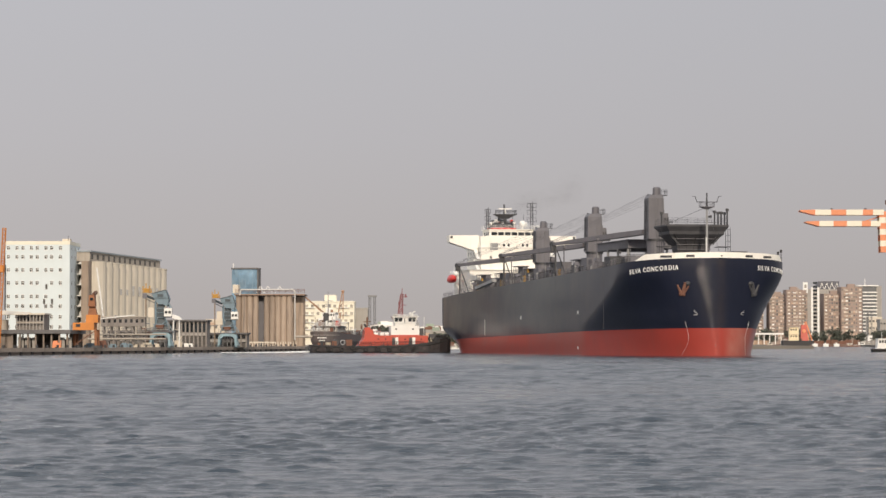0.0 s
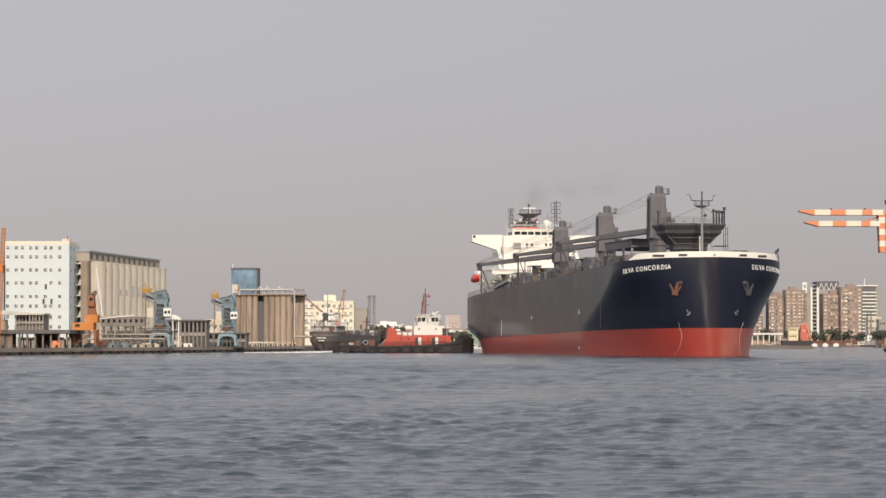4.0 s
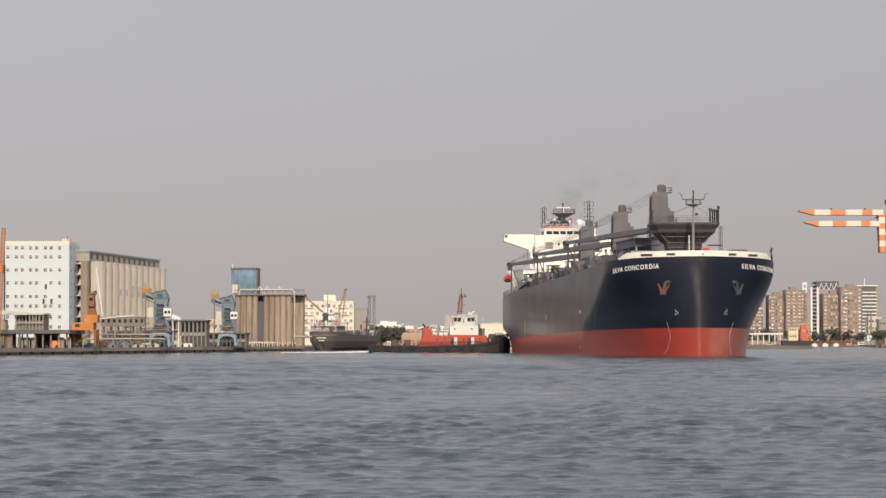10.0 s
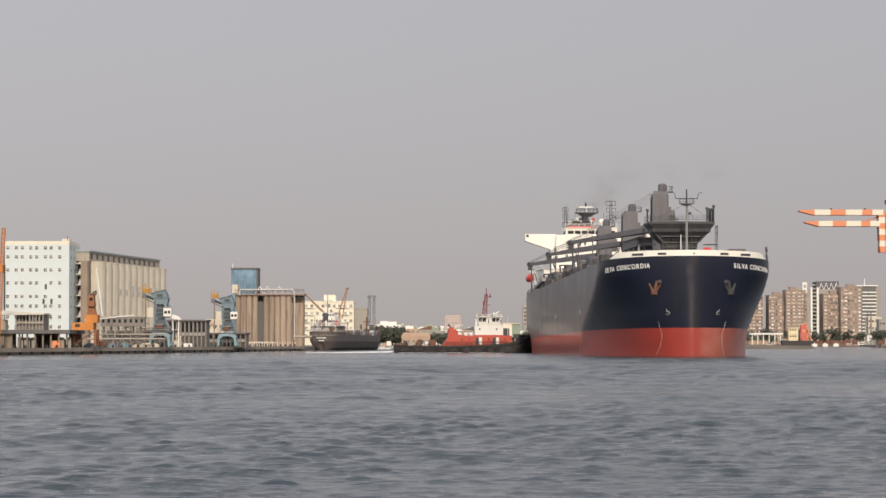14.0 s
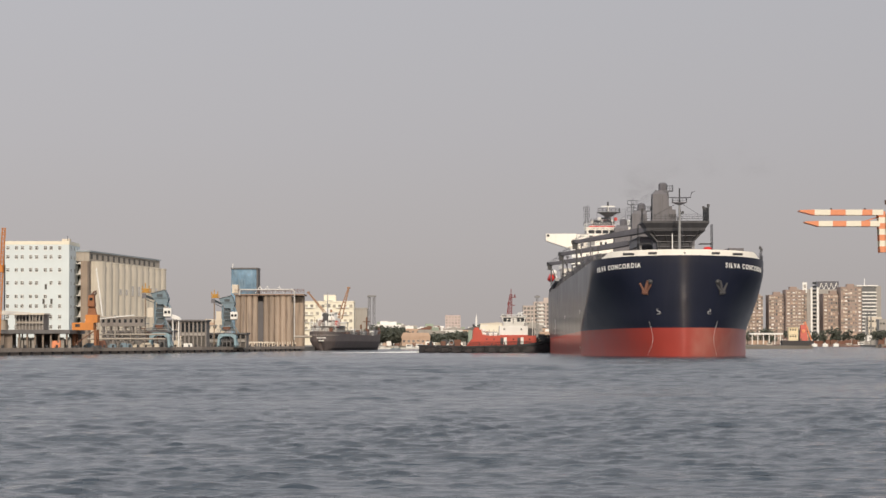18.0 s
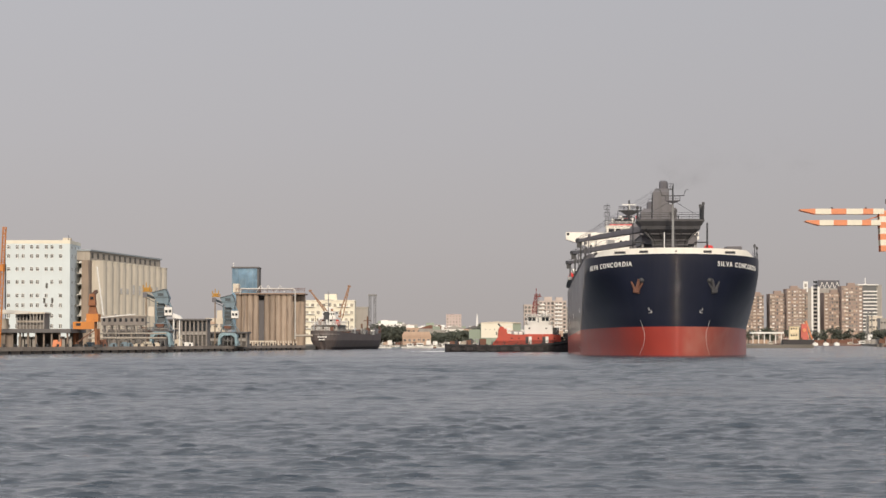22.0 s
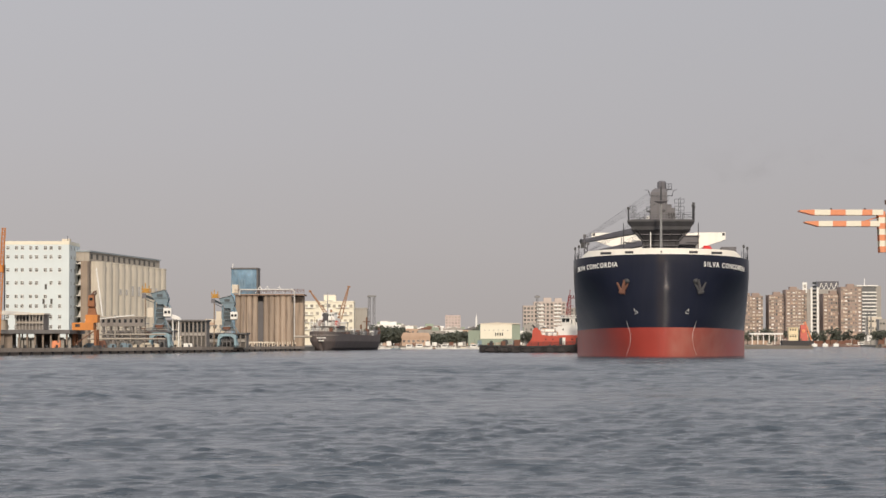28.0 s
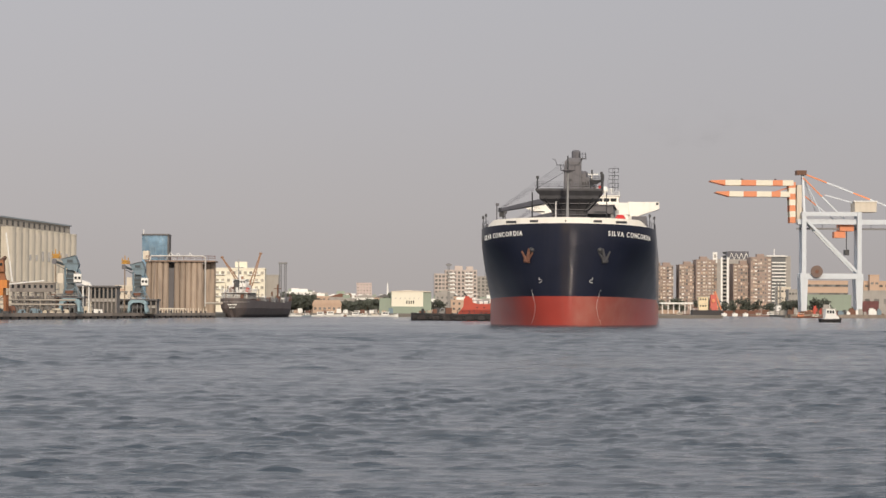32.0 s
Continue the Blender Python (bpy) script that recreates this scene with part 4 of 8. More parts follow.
# pipes, ladders, lifebuoys and other small gear
for v in (-11.6, -11.2, 11.0):
    for a, b in ((26, 40), (47, 88), (95, 136), (143, 163)):
        part("deck_pipe", Geo().rod((-b, v, deck_z(b) + 0.55), (-a, v, deck_z(a) + 0.55), 0.14, 6), DECK_GREY, SHIP)
for u in (43.3, 91.4, 139.5):
    z = deck_z(u)
    g = Geo()
    for s in (-0.25, 0.25):
        g.rod((-u + s, -2.05, z + 7), (-u + s, -1.95, z + 14), 0.05, 4)
    for k in range(14):
        g.rod((-u - 0.25, -2.05, z + 7.2 + 0.5 * k), (-u + 0.25, -2.05, z + 7.2 + 0.5 * k), 0.03, 4)
    part("tower_ladder", g, DARK_STEEL, SHIP)
    part("tower_door", Geo().box(-u - 0.45, -u + 0.45, -2.02, -1.88, z + 7.0, z + 8.9), DARK_STEEL, SHIP)
    part("house_door", Geo().box(-u + 3.0, -u + 3.08, -3.0, -2.1, z, z + 2.0), DARK_STEEL, SHIP)
    for v in (-6.0, -4.4, 1.0, 4.6):
        part("house_louvre", Geo().box(-u + 3.0, -u + 3.07, v - 0.55, v + 0.55, z + 1.2, z + 2.4), DARK_STEEL, SHIP)
for s in (-1, 1):
    g = Geo()
    for k in range(3):
        za = 17.4 + k * 2.85
        g.beam((-166.0 - 0.2 * k, s * 9.6, za), (-170.5, s * 9.6, za + 2.7), 0.8, 0.16)
    part("outside_stair", g, WHITE, SHIP)
    part("side_light", Geo().box(-170.3, -169.9, s * 15.6 - 0.3, s * 15.6 + 0.3, 28.3, 28.9), DARK_STEEL, SHIP)
for v in (-6.2, -4.1, 4.1, 6.2):
    part("rain_pipe", Geo().rod((-167.42, v, 20.5), (-167.42, v, 28.4), 0.06, 5), WHITE, SHIP)
for x, v, r in ((-174.5, -4.6, 0.45), (-175.2, 4.4, 0.55), (-171.0, -2.4, 0.35)):
    part("small_dome", Geo().rod((x, v, 31.2), (x, v, 31.9), 0.12).ball((x, v, 32.2), r, 10), WHITE, SHIP, smooth=True)
for v in (-5.4, -3.4, 0.8, 3.6, 6.0):
    part("whip_aerial", Geo().rod((-174, v, 31.2), (-174, v, 34.6), 0.035, 4), DARK_STEEL, SHIP)
part("searchlight", Geo().rod((-168.8, 0, 31.2), (-168.8, 0, 32.0), 0.08).rod((-169.1, 0, 32.2), (-168.5, 0, 32.2), 0.3, 10), WHITE, SHIP)
for s in (-1, 1):
    part("mast_stay", Geo().rod((-8.2, s * 0.2, 28.2), (-14.0, s * 6.0, 25.2), 0.03, 4), DARK_STEEL, SHIP)
part("forestay", Geo().rod((-8.2, 0, 29.2), (-0.6, 0, 19.4), 0.03, 4), DARK_STEEL, SHIP)
for u, v in ((7.5, -2.8), (7.5, 2.8), (4.2, 0.0)):
    part("chain_stopper", Geo().box(-u - 0.7, -u + 0.7, v - 0.5, v + 0.5, 17.2, 18.3), DARK_STEEL, SHIP)
part("hopper_grating", Geo().box(-25.8, -14.8, -5.4, 5.4, 25.12, 25.2), DECK_GREY, SHIP)

# ---- the tug ----
# in the tug's space x runs forward from amidships, y to port, z up from the water
TUG = thing("tug", pose(-15.68, 672, -0.35, 0, 0, 6), "black-hulled harbour tug with orange-red deckhouse and white wheelhouse, pushing the carrier", "tug")


def tug_hull():
    rings = []
    for x, w, zt in ((-18.0, 3.6, 2.0), (-17.4, 4.4, 2.0), (-14, 5.0, 1.85), (-6, 5.2, 1.7), (4, 5.2, 1.9), (8, 5.0, 2.15), (11, 4.7, 2.6), (14, 3.9, 3.3), (16.0, 2.4, 3.8), (17.0, 0.8, 4.0)):
        rings.append([Vector((x - 0.5 * (x > 12), -w * 0.8, -1.0)), Vector((x, -w, 0.6)), Vector((x, -w, zt)), Vector((x, w, zt)), Vector((x, w, 0.6)), Vector((x - 0.5 * (x > 12), w * 0.8, -1.0))])
    return Geo().loft(rings)


IVORY_ROPE = mat("pale_rope", (0.45, 0.40, 0.32), 0.9, bump=0.03)
TUG_BLACK = mat("tug_black_paint", (0.027, 0.024, 0.027), 0.6, vary=0.4, scale=0.7, streak=0.3, dirt_or_gleam=(0.06, 0.04, 0.035))
part("hull", tug_hull(), TUG_BLACK, TUG, "black hull with a faded red waterline")
part("waterline_band", Geo().loft([[Vector((x, -w - 0.03, -0.2)), Vector((x, -w - 0.03, 0.2)), Vector((x, w + 0.03, 0.2)), Vector((x, w + 0.03, -0.2))] for x, w in ((-17, 4.3), (-14, 4.92), (-6, 5.12), (4, 5.12), (10, 4.8), (13, 4.1))]), mat("faded_red_paint", (0.15, 0.045, 0.04), 0.6), TUG)
tyre = Geo()
n = 10
rings = [[Vector(((0.42 + 0.17 * math.cos(b)) * math.cos(a), 0.2 * math.sin(b), (0.42 + 0.17 * math.cos(b)) * math.sin(a))) for b in np.linspace(0, math.tau, 6, endpoint=False)] for a in np.linspace(0, math.tau, n + 1)]
tyre_mesh = tyre.loft(rings, caps=False).mesh("tyre", BLACK, True)
for s in (-1, 1):
    for k in range(13):
        x = -16.2 + k * 1.95 + 0.8 * math.sin(k * 2.1)
        w = 4.75 if x < -14 else 5.3 if x < 7 else 5.3 - (x - 7) * 0.12
        piece("tyre_fender", tyre_mesh, TUG, x, s * (w + 0.05), 1.15 + 0.35 * (k % 3 == 1) + max(0, x - 5) * 0.06, 0)
part("bow_fender", Geo().loft([[Vector((16.4 + 0.6 * math.cos(b) - abs(y) ** 1.5 * 0.42, y, 3.2 + 0.85 * math.sin(b))) for b in np.linspace(0, math.tau, 8, endpoint=False)] for y in (-4.2, -3.2, -2, -1, 0, 1, 2, 3.2, 4.2)]), BLACK, TUG, smooth=True)
part("bulwark", Geo().loft([[Vector((x, -w, z)), Vector((x, -w, z + 0.45)), Vector((x, -w + 0.12, z + 0.45)), Vector((x, -w + 0.12, z))] for x, w, z in ((-18, 3.5, 1.9), (-14, 4.95, 1.75), (-6, 5.15, 1.6), (4, 5.15, 1.8), (8, 4.97, 2.05), (11, 4.65, 2.5), (14, 3.85, 3.2), (15.9, 2.4, 3.7))]), TUG_BLACK, TUG)
part("bulwark", Geo().loft([[Vector((x, w, z)), Vector((x, w, z + 0.45)), Vector((x, w - 0.12, z + 0.45)), Vector((x, w - 0.12, z))] for x, w, z in ((-18, 3.5, 1.9), (-14, 4.95, 1.75), (-6, 5.15, 1.6), (4, 5.15, 1.8), (8, 4.97, 2.05), (11, 4.65, 2.5), (14, 3.85, 3.2), (15.9, 2.4, 3.7))]), TUG_BLACK, TUG)
deckhouse = part("deckhouse", Geo().slab([(-6.3, 1.9), (-4.7, 3.9), (-4.5, 6.1), (-2.6, 6.1), (-2.3, 4.9), (-0.6, 4.6), (11.1, 4.6), (11.1, 2.0)], -3.7, 3.7), ORANGE_RED, TUG, "orange-red deckhouse")
for x in (3.0, 7.2):
    part("door", Geo().box(x, x + 0.75, -3.76, -3.66, 2.3, 4.15), WHITE, deckhouse, "white steel door")
    part("doorway_panel", Geo().box(x - 0.8, x - 0.05, -3.73, -3.66, 2.3, 4.1), DARK_STEEL, deckhouse)
for x in (-1.2, 0.6, 5.4, 9.4):
    part("porthole", Geo().rod((x, -3.76, 3.7), (x, -3.66, 3.7), 0.2, 8), GLASS, deckhouse)
part("funnel", Geo().slab([(-4.4, 5.6), (-3.0, 5.6), (-3.2, 6.6), (-4.2, 6.6)], -3.3, -1.6), ORANGE_RED, TUG)
part("funnel", Geo().slab([(-4.4, 5.6), (-3.0, 5.6), (-3.2, 6.6), (-4.2, 6.6)], 1.6, 3.3), ORANGE_RED, TUG)
part("exhaust_pipe", Geo().rod((-3.8, -2.4, 6.4), (-4.6, -2.4, 7.4), 0.25), DARK_STEEL, TUG)
for x in (-2.2, -0.6, 0.6):
    part("life_raft", Geo().rod((x, -2.7, 5.0), (x + 0.9, -2.7, 5.0), 0.36, 10).box(x + 0.1, x + 0.8, -2.95, -2.45, 4.5, 4.75), WHITE, TUG, "white life raft canister")
part("vent_cowl", Geo().rod((-1.9, -1.2, 4.6), (-1.9, -1.2, 5.7), 0.3, 8).rod((-1.9, -1.2, 5.7), (-1.9, -1.2, 6.2), 0.75, 10, 0.6), WHITE, TUG, "white ventilator cowl")
part("deck_box", Geo().box(-1.4, 1.6, -1.0, 1.8, 4.6, 5.6), PALE_METAL, TUG)
lower = part("cabin", Geo().box(2.0, 9.0, -3.2, 3.2, 4.6, 7.0), WHITE, TUG, "white cabin below the wheelhouse")
for x in (3.2, 7.4):
    part("porthole", Geo().rod((x, -3.25, 6.2), (x, -3.15, 6.2), 0.22, 8), GLASS, lower)
part("cabin_rail", railing([(2.1, -3.1, 7.0), (8.9, -3.1, 7.0), (8.9, 3.1, 7.0)], 0.9, 1.1, 0.03), WHITE, lower)
part("cabin_foot", Geo().box(1.96, 9.04, -3.24, -3.2, 4.6, 4.75), ORANGE_RED, lower)
upper = part("wheelhouse", Geo().frustum((3.0, 8.0, -2.6, 2.6), (2.9, 8.2, -2.7, 2.7), 7.0, 8.0).frustum((2.9, 8.2, -2.7, 2.7), (2.5, 8.6, -3.0, 3.0), 8.0, 9.2), WHITE, TUG, "white wheelhouse ringed with dark windows")
for a, b in ((2.95, 3.75), (3.95, 4.75), (6.35, 7.1), (7.3, 8.05)):
    part("window", Geo().add([(a, -2.76, 8.05), (b, -2.76, 8.05), (b + 0.06, -2.99, 9.0), (a - 0.04, -2.99, 9.0), (a, -2.6, 8.05), (b, -2.6, 8.05), (b, -2.8, 9.0), (a, -2.8, 9.0)],
                             [(0, 1, 2, 3), (7, 6, 5, 4), (0, 4, 5, 1), (2, 6, 7, 3), (1, 5, 6, 2), (0, 3, 7, 4)]), GLASS, upper)
part("wing_door", Geo().box(5.15, 5.95, -2.9, -2.6, 7.05, 8.9), WHITE, upper)
part("door_window", Geo().box(5.3, 5.5, -2.98, -2.85, 7.6, 8.8), GLASS, upper)
for v in (-2.0, -0.7, 0.7, 2.0):
    part("window", Geo().box(8.3, 8.5, v - 0.5, v + 0.5, 8.05, 8.95), GLASS, upper)
part("wheelhouse_roof", Geo().box(2.2, 8.9, -3.3, 3.3, 9.2, 9.36), WHITE, TUG)
part("roof_railing", railing([(2.5, -3.1, 9.36), (8.6, -3.1, 9.36)], 0.45, 1.5, 0.03), WHITE, TUG)
part("roof_locker", Geo().box(2.6, 3.6, -2.6, -1.4, 9.36, 9.8).box(6.2, 7.4, -1.2, 0.4, 9.36, 9.75), DARK_STEEL, TUG)
part("white_pole", Geo().rod((10.2, -2.6, 4.6), (10.2, -2.6, 9.2), 0.07, 5), WHITE, TUG)
part("bow_house", Geo().box(9.1, 10.6, -2.4, 2.4, 4.6, 6.4), DARK_STEEL, TUG)
ring = [[Vector((-10.0 + (0.55 + 0.14 * math.cos(b)) * math.cos(a), -4.4 + 0.14 * math.sin(b), 2.9 + (0.55 + 0.14 * math.cos(b)) * math.sin(a))) for b in np.linspace(0, math.tau, 6, endpoint=False)] for a in np.linspace(0, math.tau, 13)]
part("lifebuoy", Geo().loft(ring, caps=False), PALE_METAL, TUG, "pale ring lifebuoy at the rail", smooth=True)
part("hawser_heap", Geo().ball((12.2, -1.6, 3.4), 1.1, 10, flat=0.55, rough=0.5, seed=4).ball((10.9, -2.4, 2.9), 0.8, 9, flat=0.6, rough=0.5, seed=6), IVORY_ROPE, TUG, "heap of pale hawser on the foredeck")
part("deck_bin", Geo().box(-12.6, -11.4, -3.2, -2.2, 2.0, 3.2), RUST, TUG)
part("stern_hatch", Geo().box(-16.0, -14.4, -1.5, 1.0, 2.0, 2.8), RUST, TUG)
part("towing_post", Geo().rod((-9.0, -3.0, 2.0), (-9.0, -3.0, 3.6), 0.18, 6), RUST, TUG)
g = Geo()
for x, y in ((3.9, -0.6), (3.9, 0.6), (5.1, -0.6), (5.1, 0.6)):
    g.rod((x, y, 9.3), (4.95 + (x - 4.5) * 0.45, y * 0.45, 14.9), 0.09, 5)
for k in range(6):
    z, t = 9.8 + k * 0.8, k / 6
    w, c = 0.6 * (1 - 0.5 * t), 4.5 + 0.4 * t
    g.rod((c - w, -w, z), (c + w, -w, z + 0.9), 0.06, 4).rod((c + w, -w, z), (c - w, -w, z + 0.9), 0.06, 4).box(c - w, c + w, -w - 0.05, w + 0.05, z - 0.06, z + 0.06)
g.rod((4.95, 0, 14.6), (5.0, 0, 16.3), 0.11, 6).box(4.6, 5.4, -0.4, 0.4, 14.75, 14.9).box(4.1, 4.5, -0.5, 0.5, 12.2, 12.9)
MAST_RED = mat("dull_red_paint", (0.20, 0.035, 0.035), 0.6, vary=0.2)
part("mast", g, MAST_RED, TUG, "dull red lattice mast")
part("mast_yard", Geo().rod((4.8, -1.5, 13.6), (4.8, 1.5, 13.6), 0.07).box(4.9, 6.3, -0.2, 0.2, 14.1, 14.3).rod((5.9, 0, 14.2), (5.9, 0, 14.9), 0.14, 6).box(4.9, 6.0, -0.15, 0.15, 12.1, 12.25), MAST_RED, TUG)
part("fire_monitor", Geo().rod((7.4, -1.0, 9.3), (7.4, -1.0, 10.2), 0.16).rod((7.4, -1.0, 10.2), (8.2, -1.0, 10.6), 0.16), WHITE, TUG)
part("search_light", Geo().rod((6.8, -2.2, 9.3), (6.8, -2.2, 9.9), 0.1).ball((6.8, -2.2, 10.1), 0.3), WHITE, TUG)
for s in (-1, 1):
    part("rubbing_strake", Geo().loft([[Vector((x, s * w, z)), Vector((x, s * (w + 0.22), z + 0.1)), Vector((x, s * (w + 0.22), z + 0.4)), Vector((x, s * w, z + 0.5))] for x, w, z in ((-17.4, 4.4, 1.75), (-14, 5.0, 1.6), (-6, 5.2, 1.4), (4, 5.2, 1.6), (8, 5.0, 1.75), (11, 4.7, 2.1), (14, 3.9, 2.7), (15.8, 2.5, 3.1))]), BLACK, TUG)
for k in range(9):
    part("bulwark_stay", Geo().box(-15.5 + k * 3.1, -15.35 + k * 3.1, -5.0, -4.6, 1.9, 2.9), TUG_BLACK, TUG)
part("deck_railing", railing([(-6.3, -3.9, 2.0), (10.0, -3.9, 2.2)], 1.0, 1.5, 0.035), DARK_STEEL, TUG)
part("mooring_rope", Geo().rod((-13.4, -1.8, 2.3), (-13.4, -1.8, 2.9), 0.7, 12), IVORY_ROPE, TUG, "pale coil of mooring rope")
part("rescue_boat", Geo().ball((-0.6, 2.4, 5.3), 0.9, 10, flat=0.5), ORANGE_RED, TUG)
part("davit", Geo().rod((-3.2, 2.4, 4.7), (-2.6, 2.4, 7.0), 0.1).rod((-2.6, 2.4, 7.0), (-0.8, 2.4, 7.2), 0.1), WHITE, TUG)
part("bow_winch", Geo().rod((12.6, -1.6, 4.2), (12.6, 1.6, 4.2), 0.8, 10).box(11.8, 13.4, -2.0, -1.6, 3, 5).box(11.8, 13.4, 1.6, 2.0, 3, 5), DARK_STEEL, TUG)
part("tow_hook", Geo().box(-9.5, -8.2, -0.6, 0.6, 1.9, 3.4), DARK_STEEL, TUG)
part("tow_winch", Geo().rod((-11.5, -1.2, 2.9), (-11.5, 1.2, 2.9), 0.8, 10), DARK_STEEL, TUG)
part("deck_reel", Geo().box(-9.2, -7.6, -3.4, -2.2, 1.9, 3.6), RUST, TUG)
part("stern_capstan", Geo().rod((-15, -2.5, 2), (-15, -2.5, 3.3), 0.35, 8), DARK_STEEL, TUG)

# worn fender slabs of uneven height along both sides, and a heap of tyres on the bow
rng = random.Random(31)
WORN = mat("worn_fender_rubber", (0.044, 0.035, 0.036), 0.85, vary=0.4, scale=1.2, each=0.45)
for s in (-1, 1):
    for k in range(30):
        x = -17.0 + k * 1.05 + rng.uniform(-0.2, 0.2)
        w = 4.5 + 0.2 * min(x + 17.4, 3.4) if x < -14 else 5.25 if x < 7 else 5.25 - (x - 7) * 0.16
        h, z = rng.uniform(0.5, 1.1), rng.uniform(0.7, 1.3) + max(0, x - 5) * 0.05
        part("fender_slab", Geo().frustum((x - 0.4, x + 0.4, s * w - 0.14, s * w + 0.14), (x - 0.3, x + 0.3, s * w - 0.12, s * w + 0.1), z, z + h), WORN if k % 3 else BLACK, TUG)
for k in range(26):
    x = 10.8 + (k % 9) * 0.66 + rng.uniform(-0.2, 0.2)
    piece("bow_tyre", tyre_mesh, TUG, x, -2.6 + 0.2 * k - 0.1 * (x - 10), 2.7 + rng.uniform(0, 0.8) + 0.2 * (x - 10), rng.uniform(-60, 60))

WASH = Geo()
rng = random.Random(5)
for k in range(760):
    t = rng.random() ** 1.5
    x = -t * 22.0
    y = rng.gauss(0, 0.7 + 1.4 * t)
    r = rng.uniform(0.12, 0.44) * (1.2 - 0.75 * t)
    WASH.ball((x, y, 0.06 + 0.2 * (1 - t) ** 3), r, 6, flat=0.7, rough=0.5, seed=k)
for k in range(260):
    # a thin line of foam along the tug's side
    x, r = rng.uniform(0.5, 27.0), rng.uniform(0.05, 0.16)
    WASH.ball((x, -5.0 + 1.5 - rng.uniform(0.3, 1.0), 0.04), r, 6, flat=0.6, rough=0.5, seed=k)
WASH = solo("propeller_wash", WASH, FOAM, pose(-33.31, 671, 0.05), "white foaming propeller wash behind the tug", "foam", kind="stuff")

# ---- a small launch ----
LAUNCH = thing("launch", pose(116.52, 720, 0, 0, 0, 12), "small white harbour launch with a black fendered hull", "boat")
part("hull", Geo().loft([[Vector((x, -w * 0.7, -0.3)), Vector((x, -w, zt)), Vector((x, w, zt)), Vector((x, w * 0.7, -0.3))] for x, w, zt in ((-3.0, 1.0, 0.95), (-1.5, 1.15, 0.85), (1, 1.1, 0.9), (2.3, 0.7, 1.05), (3.0, 0.1, 1.2))]), BLACK, LAUNCH, "black hull")
part("rub_rail", Geo().loft([[Vector((x, w + 0.1, z)), Vector((x, w + 0.1, z + 0.3)), Vector((x, -w - 0.1, z + 0.3)), Vector((x, -w - 0.1, z))] for x, w, z in ((-3.1, 1.0, 0.55), (-1.5, 1.15, 0.5), (1, 1.1, 0.5), (2.4, 0.7, 0.65), (3.1, 0.1, 0.8))]), BLACK, LAUNCH)
cabin = part("cabin", Geo().slab([(-1.9, 0.85), (-1.6, 3.5), (0.9, 3.5), (1.4, 1.8), (2.0, 1.5), (2.1, 0.9)], -0.85, 0.85), WHITE, LAUNCH, "white cabin")
for x in (-1.1, -0.35, 0.4):
    part("window", Geo().box(x - 0.25, x + 0.25, -0.9, -0.83, 2.4, 3.15), GLASS, cabin)
part("roof", Geo().box(-1.7, 1.1, -1.0, 1.0, 3.5, 3.62), WHITE, LAUNCH)
part("mast", Geo().rod((-0.3, 0, 3.6), (-0.3, 0, 5.2), 0.06).rod((-0.3, -0.5, 4.6), (-0.3, 0.5, 4.6), 0.04), WHITE, LAUNCH)
part("tyre_fender", Geo().rod((-1.4, -1.25, 0.7), (-1.4, -1.1, 0.7), 0.35, 10), BLACK, LAUNCH)
part("tyre_fender", Geo().rod((0.6, -1.25, 0.7), (0.6, -1.1, 0.7), 0.35, 10), BLACK, LAUNCH)


# ---- buildings, trees and other repeats ----
PALE_BLUE = mat("pale_blue_white_paint", (0.62, 0.685, 0.70), 0.7, vary=0.05, scale=0.15, streak=0.10, dirt_or_gleam=(0.42, 0.44, 0.44))
SILO = mat("pale_silo_concrete", (0.60, 0.55, 0.465), 0.85, vary=0.10, scale=0.2, streak=0.35, dirt_or_gleam=(0.33, 0.29, 0.24))
BROWN_SILO = mat("brown_silo_concrete", (0.36, 0.285, 0.225), 0.85, vary=0.12, scale=0.25, streak=0.95, dirt_or_gleam=(0.12, 0.10, 0.09), each=0.22)
BRICK = mat("brown_tile_cladding", (0.32, 0.245, 0.21), 0.75, vary=0.10, scale=0.1, grain=1.5, streak=0.15, dirt_or_gleam=(0.24, 0.17, 0.13))
PEACH = mat("peach_render", (0.50, 0.36, 0.27), 0.8, vary=0.08, scale=0.2, streak=0.2, dirt_or_gleam=(0.35, 0.24, 0.17))
IVORY = mat("ivory_render", (0.63, 0.565, 0.47), 0.75, vary=0.07, scale=0.2, streak=0.2, dirt_or_gleam=(0.36, 0.30, 0.23))
GREY_WALL = mat("grey_render", (0.35, 0.33, 0.305), 0.85, vary=0.12, scale=0.2, streak=0.3, dirt_or_gleam=(0.16, 0.15, 0.14))
ROSE = mat("rose_grey_render", (0.50, 0.43, 0.39), 0.8, vary=0.08, scale=0.2, streak=0.2, dirt_or_gleam=(0.38, 0.33, 0.30))
GRIME = mat("grimy_render", (0.235, 0.212, 0.195), 0.85, vary=0.2, scale=0.3, streak=0.5, dirt_or_gleam=(0.11, 0.095, 0.085))
SAGE = mat("sage_green_sheet", (0.26, 0.31, 0.25), 0.65, vary=0.08, scale=0.2, streak=0.2, dirt_or_gleam=(0.18, 0.2, 0.16))
SLATE = mat("dark_roofing", (0.13, 0.125, 0.125), 0.8, vary=0.2, scale=0.4)
ORANGE = mat("orange_crane_paint", (0.58, 0.21, 0.035), 0.55, vary=0.15, scale=0.6, streak=0.3, dirt_or_gleam=(0.25, 0.09, 0.03))
YELLOW = mat("yellow_crane_paint", (0.50, 0.27, 0.05), 0.6, vary=0.15, scale=0.6, streak=0.2, dirt_or_gleam=(0.2, 0.1, 0.04))
